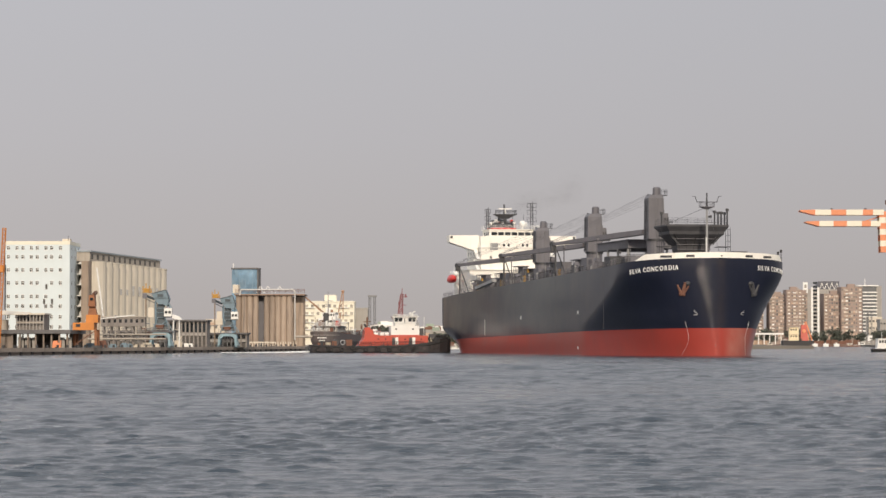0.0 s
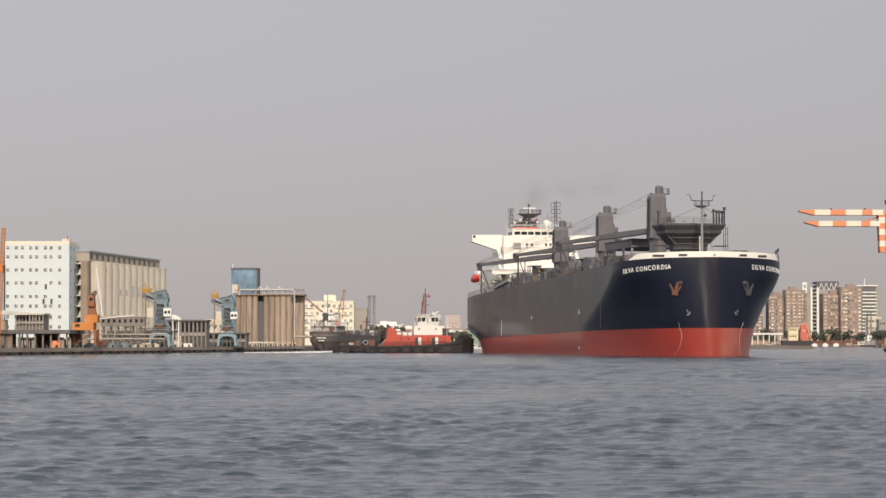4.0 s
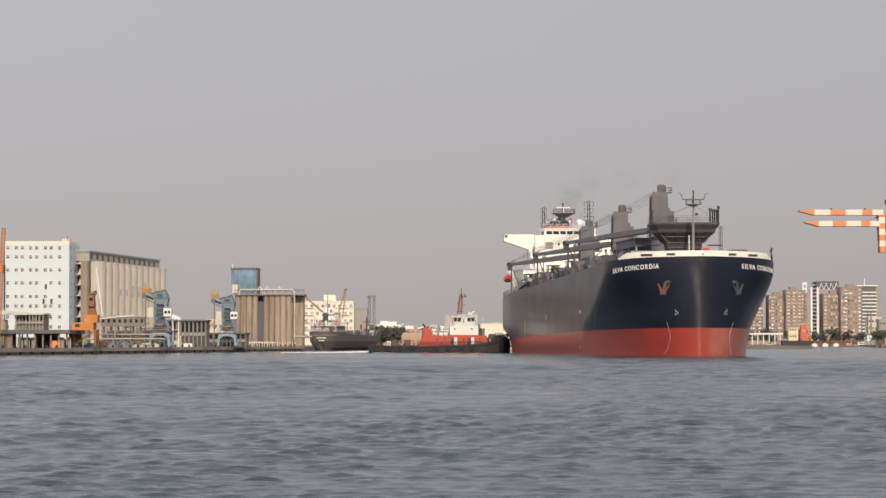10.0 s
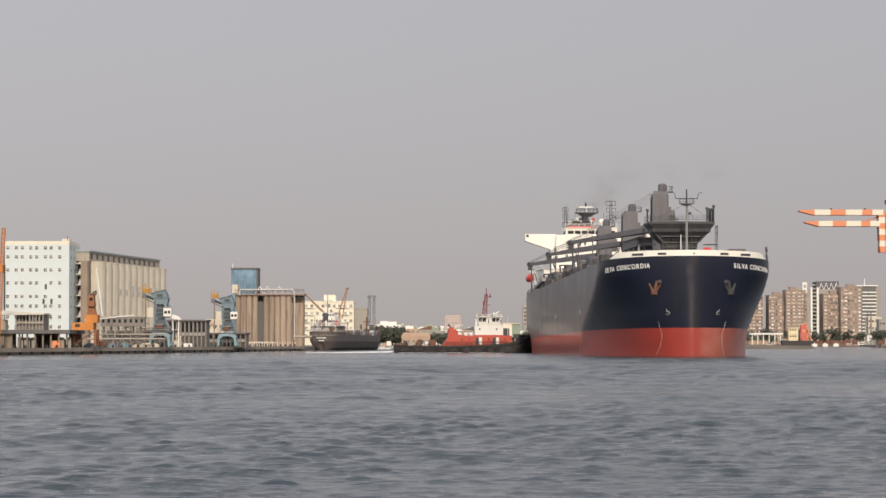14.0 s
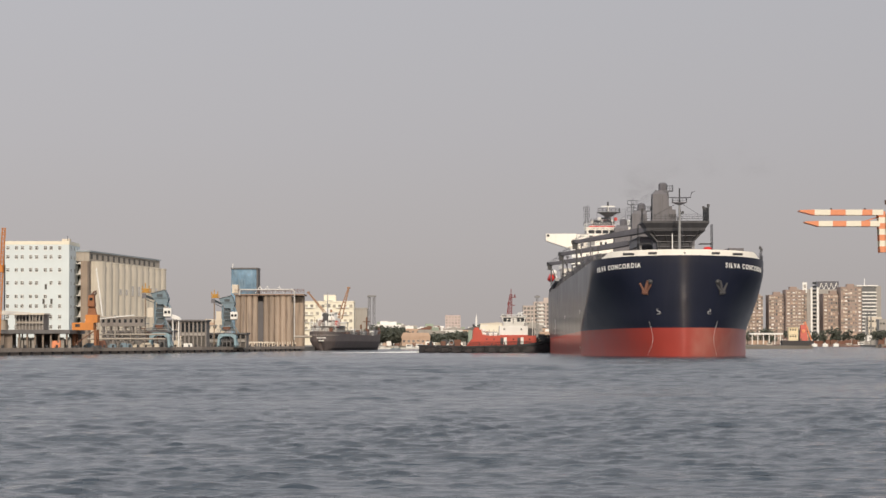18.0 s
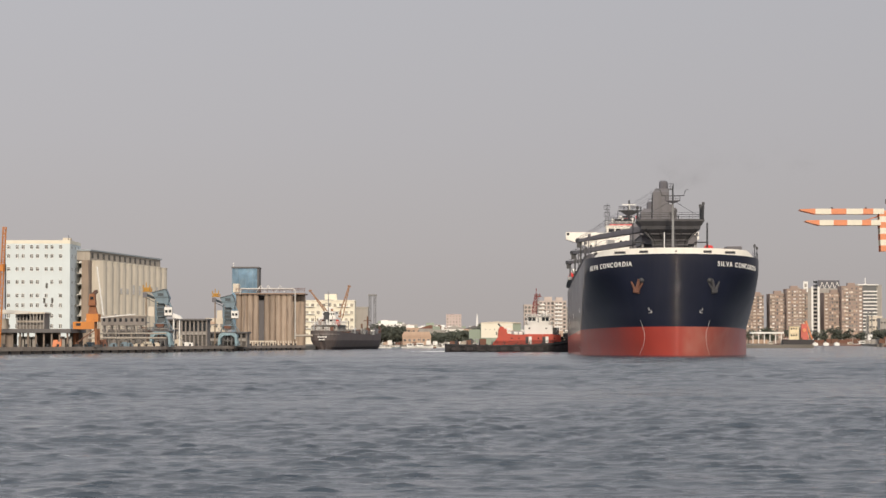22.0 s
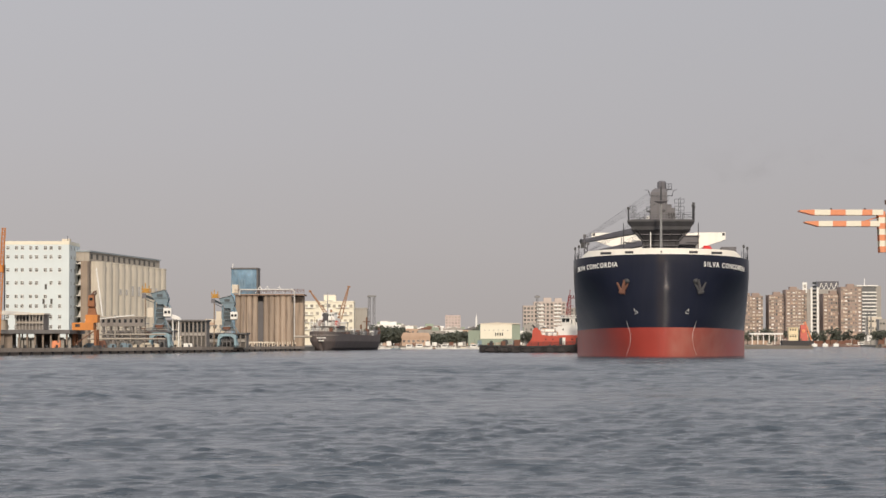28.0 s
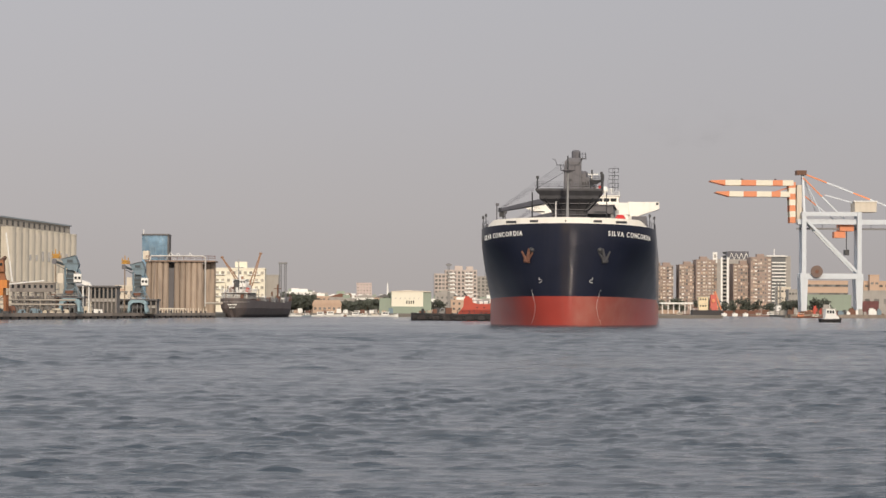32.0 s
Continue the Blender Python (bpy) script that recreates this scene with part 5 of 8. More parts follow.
CRANE_BLUE = mat("faded_blue_paint", (0.16, 0.225, 0.27), 0.6, vary=0.25, scale=0.6, streak=0.3, dirt_or_gleam=(0.09, 0.1, 0.1))
BROWN = mat("brown_crane_paint", (0.14, 0.066, 0.04), 0.65, vary=0.25, scale=0.7, streak=0.2)
# uneven sky reflections are put into this colour as pale streaks and blotches
TOWER_GLASS = mat("blue_mirror_glass", (0.25, 0.40, 0.54), 0.16, metal=0.75, vary=0.55, scale=0.05, grain=0.2, streak=0.75, dirt_or_gleam=(0.55, 0.68, 0.76))
LATTICE = mat("grey_lattice_steel", (0.20, 0.20, 0.20), 0.6)
CRANE_WHITE = mat("gantry_white_paint", (0.58, 0.62, 0.66), 0.55, vary=0.06, scale=0.3, streak=0.15, dirt_or_gleam=(0.4, 0.38, 0.36))
STRIPE = mat("orange_stripe_paint", (0.68, 0.24, 0.11), 0.5, vary=0.1)
LEAF = mat("dusty_foliage", (0.090, 0.100, 0.078), 0.8, vary=0.45, scale=0.8, grain=3.0, each=0.25)
BARK = mat("bark", (0.11, 0.085, 0.065), 0.9, vary=0.25, scale=2)
FAR_GLASS = mat("grey_window", (0.13, 0.125, 0.12), 0.3, vary=0.3, scale=0.3, each=0.6)
PARAPET = mat("cream_parapet_paint", (0.76, 0.72, 0.60), 0.7, vary=0.05)
PALE_WINDOW = mat("pale_window", (0.31, 0.285, 0.24), 0.35, vary=0.3, scale=0.3, each=0.45)
# openings are flat panels; this colour holds the shade inside them
OPENING_SHADE = mat("opening_shade", (0.10, 0.095, 0.09), 0.9, vary=0.2)


def block(name, label, x0, x1, y, depth, top, wall, rows=0, cols=0, wide=1.2, high=1.4, low=2.5, z0=LAND, category="building", roof=None, side=0, glass=None, rail=0.7, turn=0.0, skip=()):
    """A building with its wall, roof edge and windows. Its front faces the water; side adds so many columns on the flank that shows."""
    w, h = x1 - x0, top - z0
    b = thing(name, pose((x0 + x1) / 2, y, z0, 0, 0, turn), label, category)
    part("wall", Geo().box(-w / 2, w / 2, 0, depth, -0.2, h - rail), wall, b)
    part("roof", Geo().box(-w / 2 - 0.2, w / 2 + 0.2, -0.2, depth + 0.2, h - rail, h), roof or wall, b)
    if rows:
        glass = glass or FAR_GLASS
        pane = Geo().box(-wide / 2, wide / 2, -0.06, 0.04, -high / 2, high / 2).mesh("pane", glass)
        lip = Geo().box(-wide / 2 - 0.12, wide / 2 + 0.12, -0.2, 0.02, -high / 2 - 0.14, -high / 2 - 0.02).mesh("sill", wall)
        step = (h - rail - low) / rows
        for r in range(rows):
            z = low + step * (r + 0.5)
            for c in range(cols):
                if (r, c) in skip:
                    continue
                o = piece("window", pane, b, -w / 2 + w * (c + 0.5) / cols, 0, z)
                piece("sill", lip, o, 0, 0, 0)
            for c in range(side):
                right = x0 < 0
                piece("window", pane, b, w / 2 if right else -w / 2, depth * (c + 0.5) / side, z, 90 if right else -90)
    return b


def tree_meshes(seed):
    """A trunk with limbs, and a loose crown of many small leaf clumps; one metre high in all."""
    r = random.Random(seed)
    t = Geo().rod((0, 0, 0), (0.01, 0, 0.42), 0.035, 6, 0.022)
    for k in range(5):
        a = k * 1.3 + r.random()
        t.rod((0, 0, 0.3 + 0.03 * k), (0.24 * math.cos(a), 0.24 * math.sin(a), 0.58 + 0.05 * k), 0.016, 5, 0.006)
    g = Geo()
    lobes = [(Vector((r.uniform(-0.32, 0.32), r.uniform(-0.32, 0.32), r.uniform(0.28, 0.82))), r.uniform(0.13, 0.24)) for _ in range(13)]
    for _ in range(760):
        c, s = r.choice(lobes)
        d = Vector((r.gauss(0, 1), r.gauss(0, 1), r.gauss(0, 0.8)))
        p = c + d.normalized() * s * r.uniform(0.55, 1.08)
        a, b = Vector((r.gauss(0, 1), r.gauss(0, 1), r.gauss(0, 1))).normalized(), Vector((r.gauss(0, 1), r.gauss(0, 1), r.gauss(0, 1))).normalized()
        q = r.uniform(0.03, 0.065)
        g.add([p + a * q, p + b * q, p - a * q, p - b * q], [(0, 1, 2, 3)])
    return t.mesh("trunk", BARK), g.mesh("crown", LEAF)


TREES = [tree_meshes(s) for s in (3, 8, 21)]


def tree(x, y, high, seed=0, wide=1.0):
    t = thing("tree", pose(x, y, LAND, 0, 0, 47 * seed), "dusty dark green broadleaf tree on the shore", "tree", "shore trees")
    t.scale = (high * wide, high * wide, high)
    for name, me in zip(("trunk", "crown"), TREES[seed % 3]):
        part(name, me, None, t)
    return t


def lattice(g, p, q, w, bays, r=0.06):
    """A square lattice mast or boom from p to q."""
    p, q = Vector(p), Vector(q)
    way = (q - p).normalized()
    a = way.cross(Vector((0, 1, 0)))
    a = a.normalized() if a.length > 0.05 else Vector((1, 0, 0))
    b = way.cross(a)
    corner = [(a * i + b * j) * (w / 2) for i, j in ((-1, -1), (1, -1), (1, 1), (-1, 1))]
    for c in corner:
        g.rod(p + c, q + c, r, 4)
    for k in range(bays):
        e, f = p.lerp(q, k / bays), p.lerp(q, (k + 1) / bays)
        for i in range(4):
            c, d = corner[i], corner[(i + 1) % 4]
            g.rod(e + c, f + d, r * 0.7, 4)
            g.rod(f + c, f + d, r * 0.7, 4)
    return g


# ---- the near quay and the grain terminal ----
def quay_x(y):
    return -43 - (847 - y) * 0.12473


QUAY_WALL = thing("quay_wall", pose(0, 0, 0), "dark weathered concrete quay wall with rubber fenders", "quay", kind="structure")
cope = Geo().box(0, 7.9, -0.5, 0.15, 0.62, 1.42).mesh("coping", mat("brown_coping_stone", (0.33, 0.275, 0.23), 0.85, vary=0.2, scale=0.4, streak=0.4, dirt_or_gleam=(0.14, 0.11, 0.09), each=0.15))
pile = Geo().box(-0.45, 0.45, -0.42, 0.0, -1.2, 1.15).mesh("fender", BLACK)
gapm = Geo().box(0, 7.9, -0.12, 0.3, -1.2, 0.62).mesh("quay_face", QUAY)
post = Geo().rod((0, 0.5, 1.4), (0, 0.5, 2.0), 0.22, 8, 0.3).mesh("bollard", DARK_STEEL)
turn = math.degrees(math.atan2(1, 0.12473))
for k in range(46):
    y = 490 + k * 7.85
    if y > 840:
        break
    x = quay_x(y)
    m = (x, y, 0, turn)
    piece("coping", cope, QUAY_WALL, *m)
    piece("quay_face", gapm, QUAY_WALL, *m)
    piece("fender", pile, QUAY_WALL, *m)
    piece("bollard", post, QUAY_WALL, x - 0.8, y + 2, 0, turn)

# open transit shed at the water's edge
def transit_shed():
    x0, x1, y = -102.28, -78.92, 575
    top = 5.20
    s = thing("transit_shed", pose(0, 0, 0), "low open quay shed with a dark flat roof on columns", "shed")
    part("roof", Geo().box(x0, x1, y - 1, y + 24, top - 0.8, top), SLATE, s)
    part("end_wall", Geo().box(x0, -91.26, y + 0.5, y + 1.0, LAND - 0.1, top - 0.8), QUAY, s, "dark concrete end wall")
    for a, b, z in ((-102.0, -94.0, top - 0.8), (-92.7, -92.5, top - 0.8), (-92.5, -89.7, 3.5), (-89.7, -84.7, top - 0.8), (-84.7, -82.3, 3.3), (-82.3, -79.5, top - 0.8)):
        part("back_wall", Geo().box(a, b, y + 22, y + 23, LAND - 0.1, z), QUAY, s)
    for k in range(14):
        x = x0 + (x1 - x0) * (k + 0.5) / 14
        part("column", Geo().box(x - 0.18, x + 0.18, y, y + 0.45, LAND - 0.1, top - 0.8), QUAY, s)
    for a, b in ((28, 38), (40, 50), (53, 62), (103, 111), (114, 123)):
        part("bay_panel", Geo().box(0.12 * a - 93.9, 0.12 * b - 93.9, y + 2.5, y + 2.7, LAND, LAND + 2.3), GREY_WALL, s, "grey bay panel")
    return s


transit_shed()
solo("forklift", Geo().box(0, 1.6, 0, 1.4, 0.3, 1.2).box(0.1, 1.0, 0.1, 1.3, 1.2, 1.6).rod((0.3, -0.05, 0.35), (0.3, 0.15, 0.35), 0.35, 10).rod((1.3, -0.05, 0.35), (1.3, 0.15, 0.35), 0.35, 10).box(1.6, 1.75, 0.1, 1.3, 0.2, 1.7), STRIPE, pose(-82.44, 572, LAND), "orange forklift truck under the quay shed", "forklift")


def roof_office():
    s = thing("roof_office", pose(0, 0, 0), "small concrete office with an arcade on the shed roof", "office")
    x0, x1, y, z0, z1 = -92.27, -86.41, 586, 5.25, 8.55
    part("wall", Geo().box(x0, x1, y + 1.2, y + 9, z0 - 0.02, z1), GRIME, s)
    part("roof", Geo().box(x0 - 0.3, x1 + 0.3, y - 0.3, y + 9.3, z1, z1 + 0.3), IVORY, s)
    for k in range(9):
        x = x0 + (x1 - x0) * k / 8
        part("column", Geo().box(x - 0.1, x + 0.1, y, y + 0.25, z0, z1), GREY_WALL, s)
    part("balcony", Geo().box(x0, x1, y - 0.1, y + 0.1, z0 + 1.45, z0 + 1.75), CONCRETE, s)
    for k in range(6):
        x = x0 + (x1 - x0) * (k + 0.5) / 6
        part("window", Geo().box(x - 0.28, x + 0.28, y + 1.1, y + 1.2, z0 + 2.0, z0 + 2.9), GLASS, s)
    part("awning", Geo().add([(-97.57, 588, 9.57), (-89.46, 588, 9.08), (-89.46, 584, 8.59), (-97.57, 584, 8.71),
                              (-97.57, 588, 9.33), (-89.46, 588, 8.84), (-89.46, 584, 8.47), (-97.57, 584, 8.47)],
                             [(0, 1, 2, 3), (7, 6, 5, 4), (0, 4, 5, 1), (2, 6, 7, 3), (1, 5, 6, 2), (0, 3, 7, 4)]), IVORY, s, "pale sloping awning")
    part("storage_tank", Geo().rod((-95.77, 588, z0), (-95.77, 588, z0 + 2.2), 1.5, 16), CONCRETE, s)
    return s


roof_office()


def work_house():
    """The tall pale-blue elevator head house with its pairs of small windows."""
    x0, x1, y, depth, top = -145.65, -124.09, 900, 26.0, 36.23
    b = thing("elevator_house", pose(0, 0, 0), "tall pale blue grain elevator house with pairs of small windows", "building")
    wall = part("wall", Geo().box(x0, x1, y, y + depth, LAND - 0.2, top - 1.15), PALE_BLUE, b)
    part("parapet", Geo().box(x0 - 0.06, x1 + 0.06, y - 0.06, y + depth + 0.06, top - 1.15, top), PARAPET, b, "cream roof parapet")
    pane = Geo().box(-0.46, 0.46, -0.05, 0.1, -0.54, 0.54).mesh("pane", mat("dull_window_glass", (0.07, 0.07, 0.068), 0.3, vary=0.3, each=0.5))
    frame_mesh = Geo().box(-0.62, 0.62, -0.2, -0.02, 0.56, 0.68).box(-0.62, 0.62, -0.16, -0.02, -0.74, -0.58).box(0.04, 0.16, -0.1, -0.02, -0.56, 0.56).box(-0.46, 0.46, -0.1, -0.02, 0.08, 0.16).mesh("window_frame", WHITE)
    rows = [33.98, 30.97, 26.66, 22.34, 17.84, 14.65, 11.09, 7.72]
    cols = [-144.43, -141.62, -139.65, -136.84, -134.87, -131.97, -130.09, -127.19]
    gone = {(3, 5), (4, 6)}
    for r, z in enumerate(rows):
        for c, x in enumerate(cols):
            if (r, c) not in gone:
                o = piece("window", pane, b, x, y, z)
                piece("window_frame", frame_mesh, o, 0, 0, 0)
        for c in range(3):
            o = piece("window", pane, b, x1, y + 5 + 8 * c, z, 90)
    # flat panels, dark in colour for the shade behind the broken wall
    for x, z in ((-131.78, 21.22), (-132.53, 16.34), (-129.90, 16.34)):
        part("broken_opening_panel", Geo().box(x - 0.35, x + 0.35, y - 0.06, y + 0.1, z - 1.0, z + 0.7), OPENING_SHADE, b, "flat dark panel shading a broken opening in the wall")
    stair = Geo()
    for k in range(8):
        z = 4 + k * 3.6
        stair.box(x1 + 0.1, x1 + 2.4, y + depth - 9, y + depth - 2, z, z + 0.2).beam((x1 + 1.2, y + depth - 9, z), (x1 + 1.2, y + depth - 2, z + 3.6), 1.0, 0.2)
    part("fire_stair", stair, WHITE, b, "white outside stair tower")
    part("roof_box", Geo().box(x1 - 3, x1 - 0.5, y + 4, y + 8, top, top + 0.9), IVORY, b)
    part("roof_aerial", Geo().rod((x1 - 0.8, y + 2, top), (x1 - 0.8, y + 2, top + 1.8), 0.08, 5), DARK_STEEL, b)
    part("drain_pipe", Geo().rod((x0 + 0.3, y - 0.15, 8), (x0 + 0.3, y - 0.15, top - 8), 0.16, 6), DARK_STEEL, b)
    return b


work_house()


def grain_silos():
    """A long row of tall silo cells with a gallery along their tops."""
    a, b = Vector((-119.64, 925, 0)), Vector((-108.24, 1015, 0))
    way, count = (b - a), 11
    step = way / (count - 1)
    r = step.length / 2
    top = 29.64
    s = thing("grain_silos", pose(0, 0, 0), "row of tall pale concrete grain silos with a roof gallery", "silo")
    for k in range(count):
        c = a + step * k
        o = part("silo_cell", Geo().rod((c.x, c.y, LAND - 0.2), (c.x, c.y, top), r * 1.02, 20), SILO, s, smooth=False)
        part("cell_rim", Geo().rod((c.x, c.y, top), (c.x, c.y, top + 0.5), r * 1.05, 20), SILO, o)
    n = way.normalized()
    front = Vector((n.y, -n.x, 0))
    turn = math.degrees(math.atan2(n.y, n.x))
    length = way.length + 10
    g0 = part("gallery", Geo().box(-8, length - 5, -1.0, 8, top + 0.5, top + 3.6), CONCRETE, s)
    g0.matrix_basis = pose(a.x, a.y, 0, 0, 0, turn)
    g1 = part("gallery_roof", Geo().box(-8.5, length - 4.5, -1.5, 8.5, top + 3.6, top + 4.1), mat("pale_blue_roofing", (0.33, 0.37, 0.40), 0.7), s, "blue-grey gallery roof")
    g1.matrix_basis = pose(a.x, a.y, 0, 0, 0, turn)
    # the gallery wall is closed; a dark panel paints each opening's shade
    pane = Geo().box(-1.3, 1.3, -1.1, -0.9, top + 1.2, top + 3.0).mesh("gallery_opening", OPENING_SHADE)
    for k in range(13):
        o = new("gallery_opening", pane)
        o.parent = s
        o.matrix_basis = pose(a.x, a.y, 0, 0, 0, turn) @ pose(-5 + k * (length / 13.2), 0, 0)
    part("end_tower", Geo().box(-122.10, -119.43, 914, 930, LAND - 0.2, top + 0.4), BROWN_SILO, s, "brown block at the end of the silo row")
    ink = mat("faded_blue_lettering", (0.36, 0.36, 0.37), 0.8, vary=0.3, scale=1.2)
    for k in range(3, 10):
        c = a + step * k + (front * 0.8 - n * 0.6).normalized() * r * 1.02
        part("painted_mark", Geo().box(c.x - 0.4, c.x + 0.4, c.y - 0.2, c.y + 0.6, top - 10.4, top - (8.4 if k < 5 else 7.0)), ink, s, "faded blue painted character as a plain bar")
    return s


grain_silos()
leg = Geo()
lattice(leg, (-115.10, 900, 27.41), (-109.06, 880, LAND), 0.28, 14, 0.06)
solo("inclined_conveyor", leg, WHITE, pose(0, 0, 0), "slender white inclined grain conveyor beside the silos", "conveyor")


def conveyor_bridge():
    s = thing("conveyor_bridge", pose(0, 0, 0), "grey conveyor gallery on steel trestles behind the quay", "conveyor")
    y, x0, x1 = 640, -80.78, -70.38
    z0, z1 = 6.32, 8.45
    part("gallery", Geo().box(x0, x1, y, y + 3, z0, z1), GRIME, s)
    part("gallery_roof", Geo().slab([(x0 - 0.2, z1), (x1 + 0.2, z1), (x1 + 0.2, z1 + 0.25), (x0 - 0.2, z1 + 0.25)], y - 0.3, y + 3.3), CONCRETE, s)
    for k in range(8):
        x = x0 + (x1 - x0) * (k + 0.5) / 8
        part("window", Geo().box(x - 0.3, x + 0.3, y - 0.05, y + 0.05, z0 + 0.9, z0 + 1.7), GLASS, s)
    for k in range(6):
        x = x0 + (x1 - x0) * (k + 0.3) / 6
        part("trestle", Geo().beam((x, y + 0.3, LAND), (x, y + 0.3, z0), 0.3, 0.3).beam((x, y + 2.7, LAND), (x, y + 2.7, z0), 0.3, 0.3).beam((x, y + 0.3, LAND + 0.4), (x + 1.4, y + 0.3, z0 - 0.2), 0.14, 0.14).beam((x + 1.4, y + 0.3, LAND + 0.4), (x, y + 0.3, z0 - 0.2), 0.14, 0.14), GRIME, s)
    part("pipe_run", Geo().rod((x0 - 3, y - 0.6, 4.45), (x1 + 5, y - 0.6, 4.45), 0.2, 8).rod((x0 - 3, y - 0.6, 3.39), (x1 + 5, y - 0.6, 3.39), 0.2, 8), CONCRETE, s)
    part("white_rail", Geo().rod((-83.19, 630, 7.70), (-71.64, 630, 8.88), 0.14, 6), WHITE, s)
    return s


conveyor_bridge()
for px, top in ((-81.31, 8.04), (-79.19, 8.59), (-76.67, 6.82), (-74.21, 7.50)):
    stack = thing("vent_stack", pose(px, 655, LAND), "pale steel vent pipe standing behind the quay", "pipe", "vent pipes on the quay")
    part("pipe", Geo().rod((0, 0, 0), (0, 0, top - LAND), 0.26, 8), CONCRETE, stack)
    part("cowl", Geo().rod((0, 0, top - LAND), (0, 0, top - LAND + 0.5), 0.45, 8, 0.2), LATTICE, stack)
    part("bracket", Geo().box(-1.1, 1.1, -0.1, 0.1, 4.6, 4.8).box(-0.9, 0.9, -0.1, 0.1, 2.4, 2.55), LATTICE, stack)


def colonnade(x0, x1, y, z1, n, name_label):
    s = thing("quay_store", pose(0, 0, 0), name_label, "store")
    part("wall", Geo().box(x0, x1, y + 0.8, y + 12, LAND - 0.1, z1), GRIME, s)
    part("roof", Geo().box(x0 - 0.4, x1 + 0.4, y - 0.5, y + 12.5, z1, z1 + 0.45), SLATE, s)
    for k in range(n + 1):
        x = x0 + (x1 - x0) * k / n
        part("column", Geo().box(x - 0.2, x + 0.2, y, y + 0.8, LAND - 0.1, z1), GRIME, s)
    mid = LAND + (z1 - LAND) * 0.5
    part("floor_band", Geo().box(x0, x1, y + 0.1, y + 0.9, mid - 0.35, mid + 0.35), GREY_WALL, s)
    for k in range(n):
        x = x0 + (x1 - x0) * (k + 0.5) / n
        w = (x1 - x0) / n * 0.33
        part("window", Geo().box(x - w, x + w, y + 0.7, y + 0.82, mid + 0.6, z1 - 0.5), GLASS, s)
        # no hole is cut: the bay's shade is this dark panel
        part("doorway_panel", Geo().box(x - w, x + w, y + 0.7, y + 0.82, LAND, mid - 0.7), OPENING_SHADE, s)
    return s


colonnade(-70.86, -61.23, 700, 7.99, 9, "two-storey grey concrete store with a row of columns")
colonnade(-83.66, -67.04, 668, 5.08, 14, "long low grey quay store, dark panels shading its bays")
colonnade(-72.08, -53.46, 735, 4.76, 13, "long low grey quay store with dark bays")
block("small_office", "small cream office with a peach sign band", -69.11, -63.68, 790, 10, 9.37, IVORY, 2, 3, 1.0, 1.1, low=1.5)
solo("sign_band", Geo().box(-68.69, -66.39, 789.7, 790.0, 7.39, 8.38), PEACH, pose(0, 0, 0), "faded peach sign band on the cream office", "sign")
solo("covered_chute", Geo().slab([(-68.12, 9.11), (-67.84, 9.68), (-66.42, 9.39), (-65.01, 8.83), (-64.58, 8.12), (-66.28, 8.26)], 669, 672).box(-66.85, -66.57, 670, 671, LAND, 8.40).box(-65.43, -65.15, 670, 671, LAND, 8.40), WHITE, pose(0, 0, 0), "white covered chute beside the blue unloader", "chute")


r = random.Random(61)
for k in range(34):
    # slender pipe bents and pale frames among the sheds
    y = r.uniform(640, 700)
    x = quay_x(y) - r.uniform(4.0, 9.0) - 0.1 * (k % 5)
    h, w = r.uniform(1.6, 5.2), r.uniform(0.8, 2.4)
    bent = thing("pipe_bent", pose(x, y, LAND), "weathered steel pipe frame standing among the quay sheds", "frame", "pipe frames on the quay")
    tone = r.choice((CONCRETE, LATTICE, GREY_WALL, IVORY, CONCRETE, RUST))
    for q in (-w / 2, w / 2):
        part("post", Geo().box(q - 0.1, q + 0.1, -0.1, 0.1, 0, h), tone, bent)
    part("crossbar", Geo().box(-w / 2 - 0.3, w / 2 + 0.3, -0.12, 0.12, h - 0.18, h), tone, bent)
    if k % 2:
        part("brace", Geo().beam((-w / 2, 0, 0.2), (w / 2, 0, h - 0.2), 0.1, 0.1), tone, bent)
    else:
        part("lower_bar", Geo().box(-w / 2, w / 2, -0.08, 0.08, h * 0.5, h * 0.5 + 0.12), tone, bent)
for k in range(16):
    # goods and small vehicles under and beside the shed
    y = 590 + 7.0 * k + r.uniform(-2, 2)
    x = quay_x(y) - r.uniform(1.5, 5.0)
    w, h = r.uniform(0.6, 1.5), r.uniform(0.7, 1.9)
    solo("quay_load", Geo().box(-w, w, 0, 1.6, 0, h * 0.7).box(-w * 0.6, w * 0.8, 0.1, 1.5, h * 0.7, h), r.choice((IVORY, WHITE, RUST, STRIPE, CRANE_BLUE, GREY_WALL)), pose(x, y, LAND), "small load of goods set down on the quay", "goods", group="goods on the quay")


